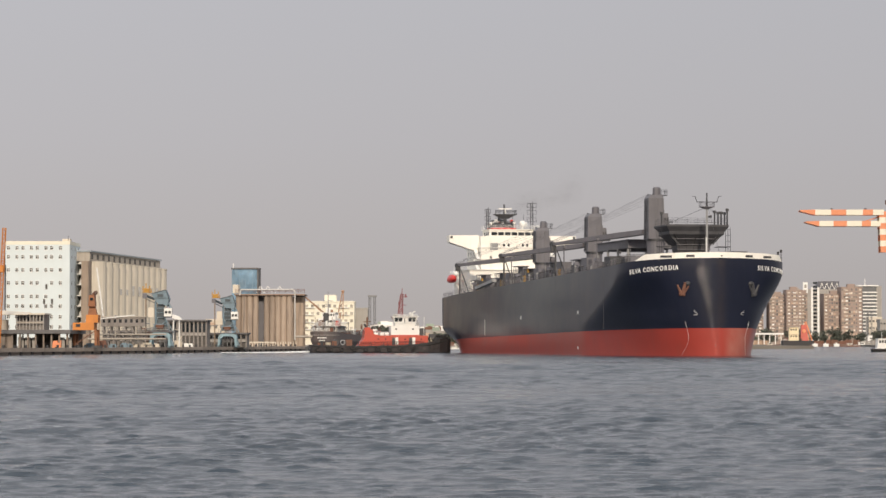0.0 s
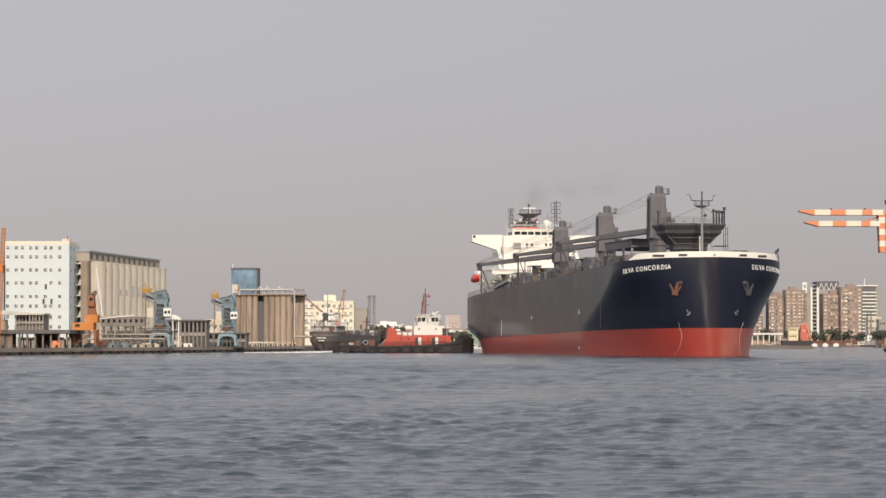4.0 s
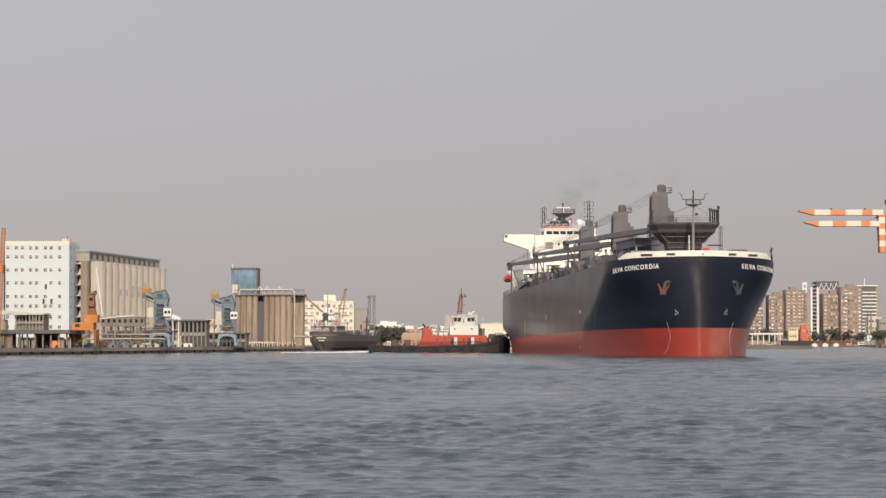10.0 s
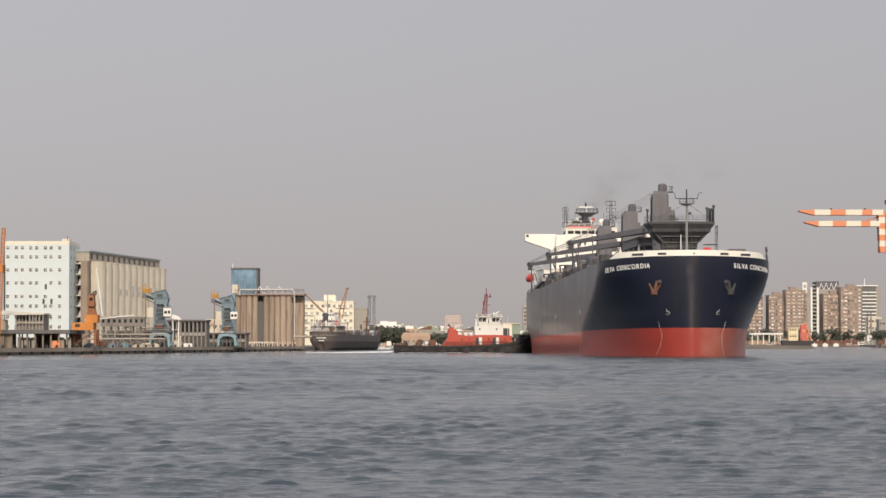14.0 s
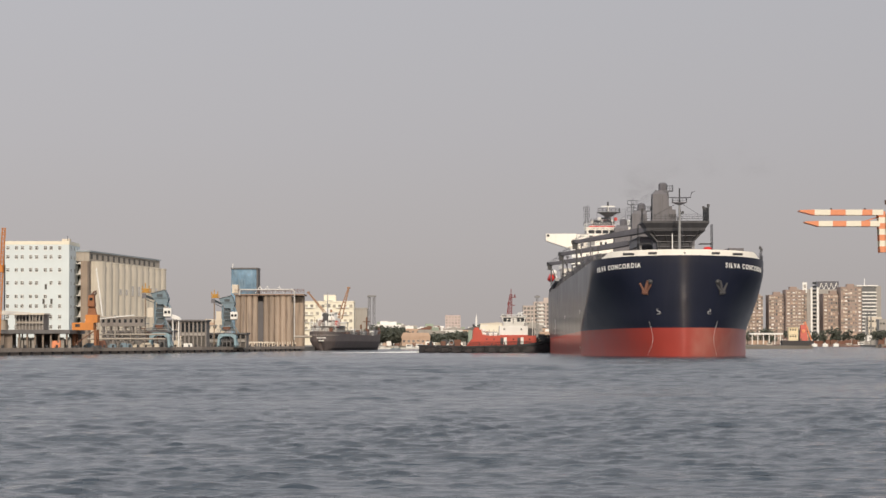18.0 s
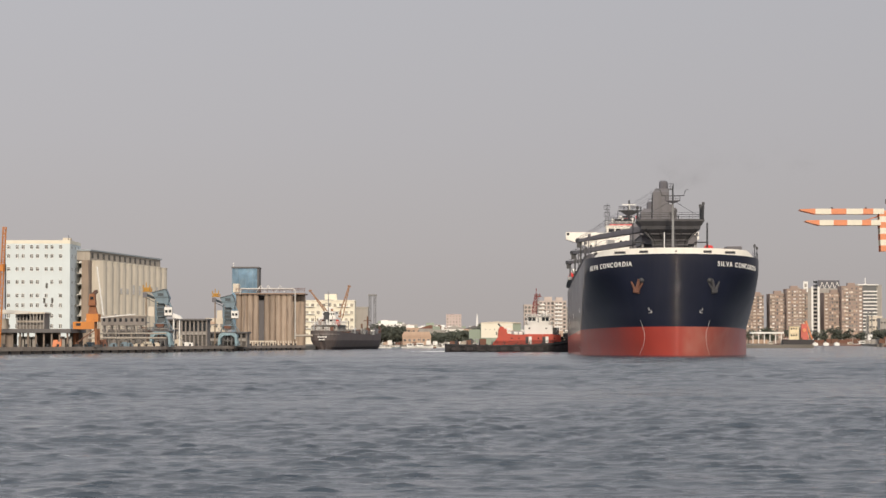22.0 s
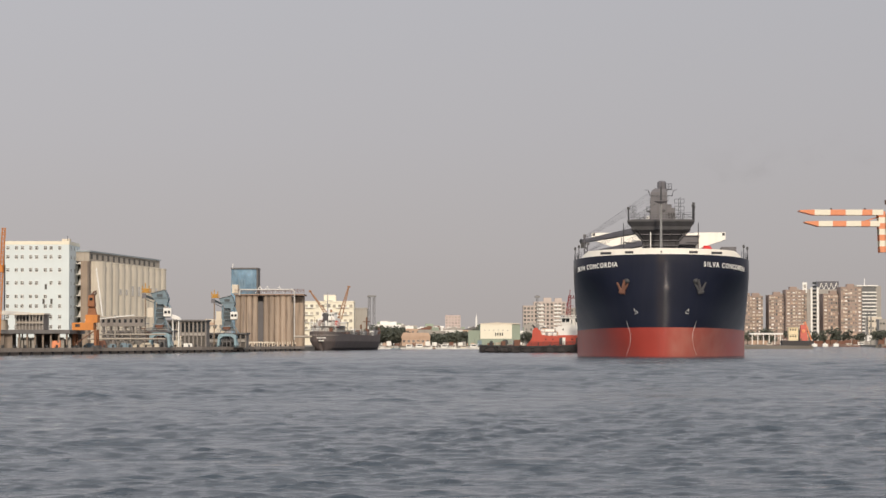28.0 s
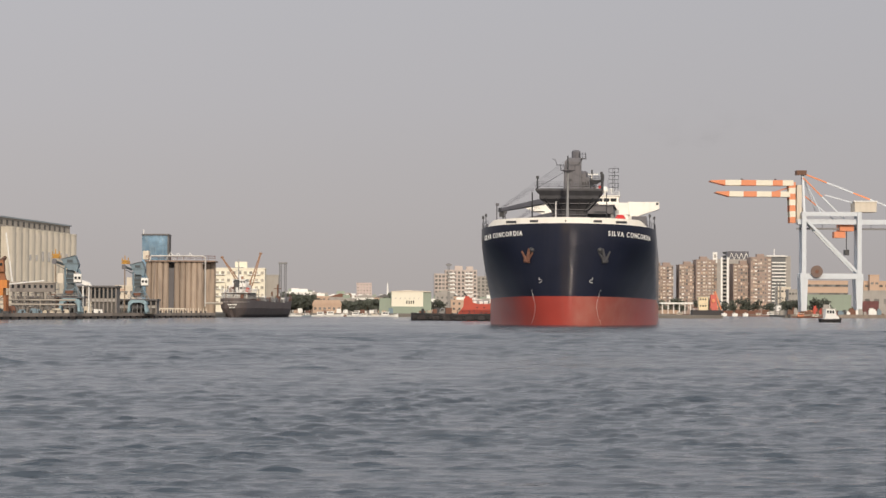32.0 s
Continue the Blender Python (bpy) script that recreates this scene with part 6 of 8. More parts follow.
def orange_portal_crane():
    s = thing("portal_crane", pose(-77.01, 585, LAND), "orange portal crane with brown upper cab on the quay", "crane")
    rusty = mat("rusty_orange_paint", (0.26, 0.105, 0.045), 0.7, vary=0.3, scale=0.8)
    for x, y in ((-2.5, 0), (2.0, 0), (-2.5, 4.5), (2.0, 4.5)):
        part("leg", Geo().beam((x * 1.05, y, 0), (x, y, 4.0), 0.55, 0.55), rusty, s)
        part("bogie", Geo().box(x * 1.05 - 0.8, x * 1.05 + 0.8, y - 0.3, y + 0.3, 0, 0.6), DARK_STEEL, s)
    part("portal_box", Geo().box(-2.9, 1.7, -0.5, 5, 3.9, 5.5), ORANGE, s, "bright orange machinery box")
    part("upper_box", Geo().box(-0.1, 2.5, 0, 4.2, 5.5, 7.2), ORANGE, s)
    part("box_window", Geo().box(-2.2, -1.2, -0.56, -0.46, 4.6, 5.2), GLASS, s)
    part("slew_column", Geo().frustum((0.2, 2.1, 1, 3), (0.5, 1.6, 1.3, 2.7), 7.2, 9.4), rusty, s)
    part("cab", Geo().frustum((0.3, 1.8, 0.4, 3.2), (0.5, 1.6, 0.6, 3.0), 9.0, 11.5), rusty, s, "brown operator's cab")
    part("cab_window", Geo().box(0.7, 1.4, 0.36, 0.5, 10.3, 10.9), GLASS, s)
    part("boom", lattice(Geo(), (1.1, 1.5, 11.2), (0.9, 9, 12.2), 0.6, 6, 0.07), BROWN, s)
    part("rail_ladder", Geo().rod((2.6, -0.3, 0.4), (2.6, -0.3, 7.0), 0.05, 4).rod((2.9, -0.3, 0.4), (2.9, -0.3, 7.0), 0.05, 4), BROWN, s)
    part("tie_brace", Geo().beam((-2.3, 0, 0.8), (2.2, 0, 4.0), 0.25, 0.25), BROWN, s)
    return s


orange_portal_crane()
jib = Geo()
lattice(jib, (-91.91, 560, LAND), (-90.74, 560, 26.14), 0.65, 26, 0.07)
jib.box(-92.14, -90.86, 559, 562, 17.03, 18.43)
solo("tower_crane", jib, ORANGE, pose(0, 0, 0), "tall rusty orange lattice crane on the quay", "crane")
part("hoist_cable", Geo().rod((-90.57, 560, 25.67), (-90.57, 560, 9.32), 0.07, 4), DARK_STEEL, bpy.data.objects["tower_crane"])


def unloader():
    """A blue grain unloader: portal, braced cone, turning column under a hooded pump house, cab, and a tall guide post."""
    s = thing("grain_unloader", pose(-67.90, 652, LAND), "faded blue grain unloader with hooded pump house and yellow post", "crane", "grain unloaders")
    deep = mat("dark_blue_grey", (0.062, 0.078, 0.090), 0.6, vary=0.3)
    pale = mat("pale_blue_portal_paint", (0.25, 0.37, 0.43), 0.6, vary=0.2, scale=0.7, streak=0.35, dirt_or_gleam=(0.12, 0.13, 0.13))
    for x in (-2.3, 1.9):
        for y in (0, 4.2):
            part("leg", Geo().beam((x * 1.12, y, 0), (x, y, 2.9), 0.6, 0.6), pale, s)
            part("bogie", Geo().box(x * 1.12 - 0.7, x * 1.12 + 0.7, y - 0.3, y + 0.3, 0, 0.5), deep, s)
    arch = [(-2.7, 2.6), (-2.4, 3.3), (-1.6, 3.7), (1.3, 3.7), (2.1, 3.3), (2.4, 2.6), (1.7, 2.2), (0.9, 2.9), (-1.2, 2.9), (-2.0, 2.2)]
    part("portal_arch", Geo().slab(arch, -0.4, 4.6), pale, s, "pale blue portal arch")
    part("under_frame", Geo().box(-1.6, -1.4, 1.0, 1.2, 0, 2.9).box(-0.4, -0.2, 1.0, 1.2, 0, 2.9).box(0.7, 0.9, 1.0, 1.2, 0, 2.9).box(-1.6, 0.9, 1.0, 1.2, 1.4, 1.6), LATTICE, s)
    part("deck", Geo().box(-2.6, 2.6, -0.6, 4.8, 3.7, 3.9), DECK_GREY, s)
    part("deck_railing", railing([(-2.6, -0.6, 3.9), (2.6, -0.6, 3.9)], 0.9, 0.9, 0.035), LATTICE, s)
    part("cone", Geo().frustum((-1.7, 1.6, 0.6, 4.0), (-0.9, 0.7, 1.2, 3.2), 4.4, 7.2), deep, s, "dark tapered machinery cone")
    for p, q in (((-2.1, 0.2, 3.9), (-0.9, 1.0, 7.0)), ((2.1, 0.2, 3.9), (0.8, 1.0, 7.0)), ((-1.9, 0.3, 5.6), (1.4, 0.3, 5.6)), ((-1.5, 0.5, 4.4), (1.2, 0.5, 6.4)), ((1.9, 0.4, 4.0), (3.0, 0.4, 0.3)), ((0.9, 0.4, 7.2), (2.9, 0.4, 3.9))):
        part("brace", Geo().beam(p, q, 0.2, 0.2), CRANE_BLUE, s)
    part("hopper_mouth", Geo().frustum((-0.9, 0.4, -0.2, 0.6), (-1.3, 0.8, -0.4, 0.8), 4.5, 5.5), RUST, s)
    part("column", Geo().frustum((-1.15, 0.65, 1.0, 3.2), (-1.05, 0.6, 1.0, 3.2), 7.2, 10.6), deep, s)
    for z in (7.2, 8.3, 9.4):
        part("column_flange", Geo().box(-1.4, 0.9, 0.7, 3.4, z, z + 0.16), CRANE_BLUE, s)
    part("duct", Geo().rod((-1.3, 0.8, 5.2), (-1.4, 0.8, 11.2), 0.26, 8), CRANE_BLUE, s)
    hood = part("pump_house", Geo().slab([(-2.3, 13.0), (1.05, 13.9), (1.9, 11.8), (1.4, 9.9), (0.5, 10.4), (-0.6, 10.4), (-1.8, 11.8)], 0.2, 4.0), CRANE_BLUE, s, "tilted blue pump house hood")
    part("hood_edge", Geo().beam((-2.3, 0.1, 13.0), (1.05, 0.1, 13.9), 0.16, 0.16).beam((1.05, 0.1, 13.9), (1.9, 0.1, 11.8), 0.16, 0.16).beam((-1.9, 0.1, 11.9), (1.8, 0.1, 11.9), 0.1, 0.1), deep, hood)
    part("hood_vent", Geo().box(-0.9, 0.5, 0.1, 0.22, 12.2, 12.9), deep, hood)
    part("intake_boom", Geo().beam((-1.8, 0.8, 11.7), (-3.4, -0.8, 12.4), 0.45, 0.5).beam((-1.4, 0.8, 10.6), (-3.3, -0.8, 11.6), 0.14, 0.14), deep, s)
    part("intake_pipe", Geo().rod((1.5, 1.8, 11.0), (2.2, 1.8, 9.4), 0.26, 8), CRANE_BLUE, s)
    cab = part("cab", Geo().box(0.75, 2.6, -0.2, 1.6, 7.5, 9.5), WHITE, s, "white operator's cab")
    for x in (0.95, 1.8):
        part("cab_window", Geo().box(x, x + 0.6, -0.26, -0.14, 8.2, 8.85), GLASS, cab)
    part("cab_arm", Geo().box(0.4, 2.5, 0.2, 1.4, 7.25, 7.5), deep, s)
    part("guide_post", Geo().beam((-3.5, -1.2, 0), (-3.5, -1.2, 12.4), 0.3, 0.3), mat("rusty_post_paint", (0.21, 0.155, 0.11), 0.7, vary=0.3, scale=0.8), s, "rusty brown guide post")
    part("post_foot", Geo().beam((-4.6, -1.2, 0), (-3.5, -1.2, 4.4), 0.16, 0.16).box(-4.7, -2.6, -1.4, -1.0, 5.6, 5.9), LATTICE, s)
    head = lattice(Geo(), (-4.4, -1.2, 13.6), (-2.2, -1.2, 13.6), 0.7, 4, 0.08)
    for x, h in ((-4.2, 0.9), (-3.5, 1.5), (-2.6, 1.0)):
        head.rod((x, -1.2, 13.9), (x, -1.2, 13.9 + h), 0.12, 4)
    head.box(-4.0, -2.7, -1.5, -0.9, 13.2, 14.2)
    part("post_head", head, YELLOW, s, "yellow winch head")
    part("post_box", Geo().box(-4.3, -3.3, -1.6, -0.8, 11.8, 13.0), DECK_GREY, s)
    part("signal_board", Geo().box(-3.0, -1.6, -1.3, -1.1, 7.3, 9.6), IVORY, s, "pale signal board")
    return s


first = unloader()
copy_thing(first, pose(-57.77, 728, LAND))


# ---- brown silos, glass tower, town and moored freighter ----
def brown_silos():
    s = thing("storage_silos", pose(0, 0, 0), "cluster of brown stained concrete storage silos with roof pipes", "silo")
    y, top = 900, 18.22
    for a, b, d, base in ((-68.98, -61.48, 0.0, 4), (-59.61, -50.24, 0.0, 5), (-49.76, -46.37, 7.0, 2)):
        w = (b - a) / base
        for k in range(base):
            c = a + w * (k + 0.5)
            part("silo_cell", Geo().rod((c, y + d + w / 2, LAND - 0.1), (c, y + d + w / 2, top), w * 0.52, 14), BROWN_SILO, s)
    part("recess_wall", Geo().box(-62.01, -59.75, 904, 906, LAND - 0.1, top - 0.3), DECK_GREY, s)
    part("rear_wall", Geo().box(-68.99, -46.75, 905, 918, LAND - 0.1, top - 0.4), BROWN_SILO, s)
    part("roof_slab", Geo().box(-69.3, -46.1, 899.2, 919, top, top + 0.45), mat("rusty_roof", (0.28, 0.20, 0.155), 0.8, vary=0.2), s)
    pipe = Geo()
    zp = 20.09
    pipe.rod((-67.22, 899, zp), (-49.81, 899, zp), 0.22, 8).rod((-49.81, 899, zp), (-49.24, 899, zp - 0.8), 0.22, 8).rod((-49.19, 898, zp - 0.8), (-49.19, 898, 3.41), 0.22, 8)
    pipe.rod((-67.22, 899, zp), (-67.59, 899, top), 0.22, 8)
    part("white_pipe", pipe, mat("dull_white_pipe", (0.56, 0.54, 0.51), 0.6, vary=0.15, streak=0.3, dirt_or_gleam=(0.3, 0.22, 0.16)), s, "dull white overhead pipe")
    part("roof_railing", railing([(-68.91, 899, top + 0.7), (-46.06, 899, top + 0.7)], 1.3, 2.0, 0.06), RUST, s)
    for px in (-60.73, -58.30, -54.36):
        part("roof_frame", Geo().beam((px - 1.6, 900, top + 0.7), (px, 900, top + 3.0), 0.16, 0.16).beam((px + 1.6, 900, top + 0.7), (px, 900, top + 3.0), 0.16, 0.16), WHITE, s)
    part("roof_hut", Geo().box(-69.92, -68.04, 899, 905, top + 0.7, 21.78), IVORY, s)
    part("front_pipe", Geo().rod((-48.57, 890, 4.51), (-43.01, 890, 4.51), 0.35, 8), CONCRETE, s)
    return s


brown_silos()
fence = thing("quay_fence", pose(0, 0, 0), "pale concrete railing along the quay edge", "fence")
for k in range(22):
    x = -63.77 + k * 0.81
    part("post", Geo().box(x - 0.12, x + 0.12, 859.9, 860.1, LAND, 2.83), IVORY, fence)
part("top_rail", Geo().box(-64.13, -53.38, 859.8, 860.2, 2.47, 2.83), IVORY, fence)

tower = thing("glass_tower", pose(0, 0, 0), "distant blue mirror-glass office tower with a dark edge", "tower")
part("body", Geo().box(-195.26, -171.83, 2500, 2530, LAND, 70.4), TOWER_GLASS, tower)
part("corner_fin", Geo().box(-171.83, -170.6, 2499, 2531, LAND, 71.4), SLATE, tower)
part("roof_edge", Geo().box(-195.6, -170.4, 2498, 2532, 70.4, 71.8), SLATE, tower)
for k in range(7):
    z = LAND + 10 * (k + 1)
    part("floor_line", Geo().box(-195.26, -171.83, 2499.8, 2500.1, z, z + 0.3), TOWER_GLASS, tower)
for k in range(1, 3):
    x = -195.26 + 23.44 * k / 3
    part("mullion", Geo().box(x - 0.2, x + 0.2, 2499.5, 2500.1, LAND, 70.4), TOWER_GLASS, tower)
part("roof_mast", Geo().rod((-194.22, 2505, 71.6), (-194.22, 2505, 75.8), 0.4, 5), WHITE, tower)

hostel = block("harbour_office", "cream six-storey harbour office with deep balconies", -72.02, -46.07, 1400, 22, 24.09, PARAPET, 5, 9, 1.5, 1.5, low=3.0, glass=PALE_WINDOW)
part("penthouse", Geo().box(-2.6, 3.6, 3, 12, 24.09 - LAND, 27.29 - LAND), PARAPET, hostel)
for r in range(5):
    part("balcony", Geo().box(-12.5, -7.5, -1.4, 0, 4.2 + r * 3.75, 4.5 + r * 3.75), WHITE, hostel)
    part("balcony", Geo().box(4.0, 10.5, -1.4, 0, 4.2 + r * 3.75, 4.5 + r * 3.75), WHITE, hostel)
part("stair_bay", Geo().box(-1.5, 1.8, -1.2, 0, 0, 19.0), WHITE, hostel)
block("plain_block", "plain grey-cream windowless block beside the office", -46.43, -39.63, 1420, 20, 20.85, GREY_WALL, 0, 0)

pylon = thing("twin_mast", pose(0, 0, 0), "grey twin lattice floodlight mast", "mast")
for a in (-29.90, -27.95):
    part("lattice_post", lattice(Geo(), (a, 1100, LAND), (a, 1100, 21.27), 0.9, 16, 0.09), LATTICE, pylon)
part("crossbar", Geo().box(-30.70, -27.15, 1099, 1101, 21.04, 21.73), LATTICE, pylon)


def freighter():
    s = thing("moored_freighter", pose(-39.6, 892, 0, 0, 0, 80), "old brown-black freighter moored at the quay with tan-orange derricks", "ship")
    # a round cruiser stern, straight sides and a raised bow
    rings = []
    for x, w, zt in ((-2.6, 1.2, 6.2), (-2.3, 2.6, 6.2), (-1.4, 3.7, 6.15), (0, 4.4, 6.1), (3, 4.8, 5.9), (8, 5.0, 5.6), (60, 5.0, 5.0), (76, 4.2, 5.8), (84, 2.4, 6.6), (90, 0.4, 7.2)):
        cut = 3.4 * max(0.0, 1 - max(x + 2.6, 0) / 9)
        rings.append([Vector((x + (cut if x < 8 else 0), -w * 0.35, -1)), Vector((x + cut * 0.55, -w * 0.78, 0.9)), Vector((x + cut * 0.15, -w * 0.96, 3.0)), Vector((x, -w, zt)),
                      Vector((x, w, zt)), Vector((x + cut * 0.15, w * 0.96, 3.0)), Vector((x + cut * 0.55, w * 0.78, 0.9)), Vector((x + (cut if x < 8 else 0), w * 0.35, -1))])
    worn = mat("worn_dark_hull", (0.120, 0.103, 0.103), 0.65, vary=0.35, scale=0.25, streak=0.5, dirt_or_gleam=(0.13, 0.075, 0.055))
    part("hull", Geo().loft(rings), worn, s, "worn brown-black hull")
    part("stern_stripe", Geo().loft([[Vector((x - 0.04, w * k, z)) for k, z in ((-1.01, 4.9), (-1.01, 5.1), (1.01, 5.1), (1.01, 4.9))] for x, w in ((-2.5, 1.2), (-2.2, 2.6), (-1.4, 3.7), (0, 4.4), (3, 4.8))]), GREY_WALL, s)
    for z, w in ((3.9, 1.6), (3.0, 1.0)):
        for k in range(5):
            part("stern_bar", Geo().box(-2.42, -2.0, -w + k * w * 0.4, -w + k * w * 0.4 + w * 0.28, z, z + 0.42), WHITE, s, "pale unreadable stern lettering as bars")
    part("poop_house", Geo().box(2.5, 16, -4.2, 4.2, 6.0, 8.0), GREY_WALL, s, "weathered pale poop house")
    for k in range(6):
        part("porthole", Geo().box(2.42, 2.52, -3.5 + k * 1.3, -3.0 + k * 1.3, 6.8, 7.4), GLASS, s)
        part("porthole", Geo().box(3.2 + k * 2.1, 3.7 + k * 2.1, -4.28, -4.18, 6.8, 7.4), GLASS, s)
    part("boat_deck", Geo().box(1.2, 15, -4.8, 4.8, 8.0, 8.16), WHITE, s)
    part("boat_deck_rail", railing([(1.3, 4.7, 8.16), (1.3, -4.7, 8.16), (15, -4.7, 8.16)], 1.0, 1.3, 0.05), WHITE, s)
    part("bridge_house", Geo().box(6, 13, -3.0, 3.0, 8.16, 10.6), WHITE, s, "white bridge house")
    part("bridge_top", Geo().box(8, 13, -2.2, 2.2, 10.6, 12.4).box(7.7, 13.3, -2.6, 2.6, 12.4, 12.55), WHITE, s)
    for k in range(5):
        part("window", Geo().box(5.92, 6.02, -2.4 + k * 1.15 - 0.36, -2.4 + k * 1.15 + 0.36, 9.2, 9.9), GLASS, s)
        part("window", Geo().box(7.92, 8.02, -1.8 + k * 0.85 - 0.28, -1.8 + k * 0.85 + 0.28, 11.4, 12.0), GLASS, s)
    part("funnel", Geo().frustum((3.4, 5.6, -0.8, 0.8), (3.7, 5.5, -0.65, 0.65), 8.16, 12.4), DARK_STEEL, s, "dark slender funnel")
    rings = [[Vector((4.6 + x, -3.7 + 0.85 * w * math.cos(a), 8.5 + 1.4 * w * math.sin(a))) for a in np.linspace(0, math.tau, 12, endpoint=False)] for x, w in ((-2.2, 0.15), (-1.6, 0.75), (0, 1.0), (1.8, 0.8), (2.4, 0.15))]
    part("lifeboat", Geo().loft(rings), ORANGE_RED, s, "orange-red lifeboat in its davits", smooth=True)
    for x in (3.2, 6.2):
        part("davit", Geo().rod((x, -3.4, 8.16), (x, -3.6, 11.6), 0.12, 5).rod((x, -3.6, 11.6), (x, -4.4, 11.3), 0.1, 5), WHITE, s)
    r = random.Random(41)
    for k in range(22):
        # pale lockers, vents and gear about the poop
        x, v, h = r.uniform(-1.0, 5.5), r.uniform(-4.0, 4.0), r.uniform(0.5, 2.0)
        part("poop_gear", Geo().box(x - 0.3, x + 0.3, v - 0.35, v + 0.35, 6.0 if x < 2.4 else 8.1, (6.0 if x < 2.4 else 8.1) + h), r.choice((WHITE, PALE_METAL, WHITE, RUST, GREY_WALL)), s)
    part("radar_mast", Geo().rod((9.5, 0.4, 12.5), (9.5, 0.4, 19.4), 0.22, 6, 0.12).rod((9.5, -1.4, 16.4), (9.5, 2.2, 16.4), 0.1, 4).rod((9.5, -0.8, 14.6), (9.5, 1.6, 14.6), 0.1, 4).box(9.2, 9.8, -0.6, 1.4, 15.2, 15.4), PALE_METAL, s)
    for k in range(11):
        x, v = 0.2 + 1.3 * (k % 4), -4.2 + 0.86 * k
        part("awning_post", Geo().rod((x, v, 6.0), (x, v, 8.6 + (k % 3) * 1.2), 0.08, 4).rod((x, v - 0.4, 8.2), (x, v + 0.5, 8.2), 0.05, 4), (WHITE, PALE_METAL, BROWN)[k % 3], s)
    tan = mat("tan_orange_paint", (0.34, 0.20, 0.125), 0.65)
    part("kingpost", Geo().rod((16, 0.6, 5.4), (16, 0.6, 13.6), 0.42, 8).rod((30, 0.8, 5.0), (30, 0.8, 12.6), 0.32, 8).box(15.6, 16.4, -1.8, 3.0, 11.6, 11.9), tan, s)
    jibs = []
    for long in (12.2, 11.6):
        # an A-shaped lattice jib that stands on its heel
        g = Geo()
        for k in range(10):
            a, b = k / 10, (k + 1) / 10
            wa, wb = 0.85 * (1 - a) + 0.18, 0.85 * (1 - b) + 0.18
            for q in (-1, 1):
                g.beam((q * wa, 0, long * a), (q * wb, 0, long * b), 0.27, 0.27)
            if k > 2:
                g.rod((-wa, 0, long * a), (wb, 0, long * b), 0.07, 4).rod((wa, 0, long * a), (-wb, 0, long * b), 0.07, 4)
        g.box(-0.5, 0.5, -0.3, 0.3, long, long + 0.5)
        jibs.append(part("derrick_jib", g, tan, s, "tan-orange lattice derrick jib"))
    for a in (20, 35, 50):
        part("hatch", Geo().box(a, a + 9, -3.4, 3.4, 5.0, 6.4), RUST, s)
    part("deck_railing", railing([(10, -4.9, 5.6), (60, -4.9, 5.1), (76, -4.1, 5.9)], 1.0, 2.6, 0.06), LATTICE, s)
    part("bow_bulwark", Geo().loft([[Vector((x, -w, z)), Vector((x, -w, z + 1.0)), Vector((x, -w + 0.15, z + 1.0)), Vector((x, -w + 0.15, z))] for x, w, z in ((70, 4.5, 5.4), (76, 4.25, 5.8), (84, 2.45, 6.6), (90, 0.5, 7.2))]), RUST, s)
    for k, (x, y, h) in enumerate(((19, 3, 11), (22, -3.8, 9.5), (33, 3.6, 9), (44, -3.9, 8.8), (52, 3.8, 8.4), (60, -3, 8.2), (66, 1, 8.8))):
        part("vent_post", Geo().rod((x, y, 5.0), (x, y, h), 0.16, 6).rod((x - 0.6, y, h - 0.6), (x + 0.6, y, h - 0.6), 0.07, 4), (BROWN, LATTICE, WHITE)[k % 3], s)
    for k in range(12):
        part("deck_cargo", Geo().box(20 + k * 4.0, 22.4 + k * 4.0, -4.6, -3.6, 5.0, 6.2 + 0.5 * (k % 3)), (RUST, GREY_WALL, WHITE, DECK_GREY)[k % 4], s)
    part("stern_rail", railing([(-2.2, -2.6, 6.2), (-2.4, 0, 6.2), (-2.2, 2.6, 6.2), (0, 4.3, 6.1)], 1.1, 1.0, 0.05), WHITE, s)
    part("forward_mast", Geo().rod((72, 0, 5.6), (72, 0, 11.5), 0.3, 6).rod((72, -1.4, 10.0), (72, 1.4, 10.0), 0.12, 4), BROWN, s)
    return jibs


DERRICKS = freighter()

# the low town between the freighter and the warehouse
rng = random.Random(11)
for k in range(58):
    y = rng.uniform(1450, 2300)
    x = (-25.83 + 73.96 * ((k * 0.618) % 1.0)) * y / 1000
    w = rng.uniform(7, 15)
    top = LAND + rng.uniform(5.8, 9.2) * y / 1500 * rng.choice((0.8, 1.0, 1.0, 1.25))
    wall, colour = rng.choice(((IVORY, "cream"), (GREY_WALL, "grey"), (PEACH, "peach"), (WHITE, "white"), (GREY_WALL, "grey"), (ROSE, "rose-grey")))
    b = block("town_house", colour + " rendered town house with a flat roof", x, x + w, y, 9, top, wall, max(2, int(top / 3.4)), 4, 1.1, 1.2, low=1.0)
    part("roof_shed", Geo().box(-w * 0.25, w * 0.15, 2, 5, top - LAND, top - LAND + rng.uniform(1.2, 2.6)), rng.choice((WHITE, SAGE, GREY_WALL, WHITE)), b)
    if k % 3 == 0:
        part("water_tank", Geo().rod((w * 0.3, 3, top - LAND), (w * 0.3, 3, top - LAND + 1.8), 0.8, 8), WHITE, b)
    if k % 4 == 1:
        part("sheet_roof", Geo().slab([(-w / 2 - 0.3, top - LAND), (w / 2 + 0.3, top - LAND), (0, top - LAND + 2.0)], -0.3, 9.3), rng.choice((SLATE, GREY_WALL, RUST)), b)
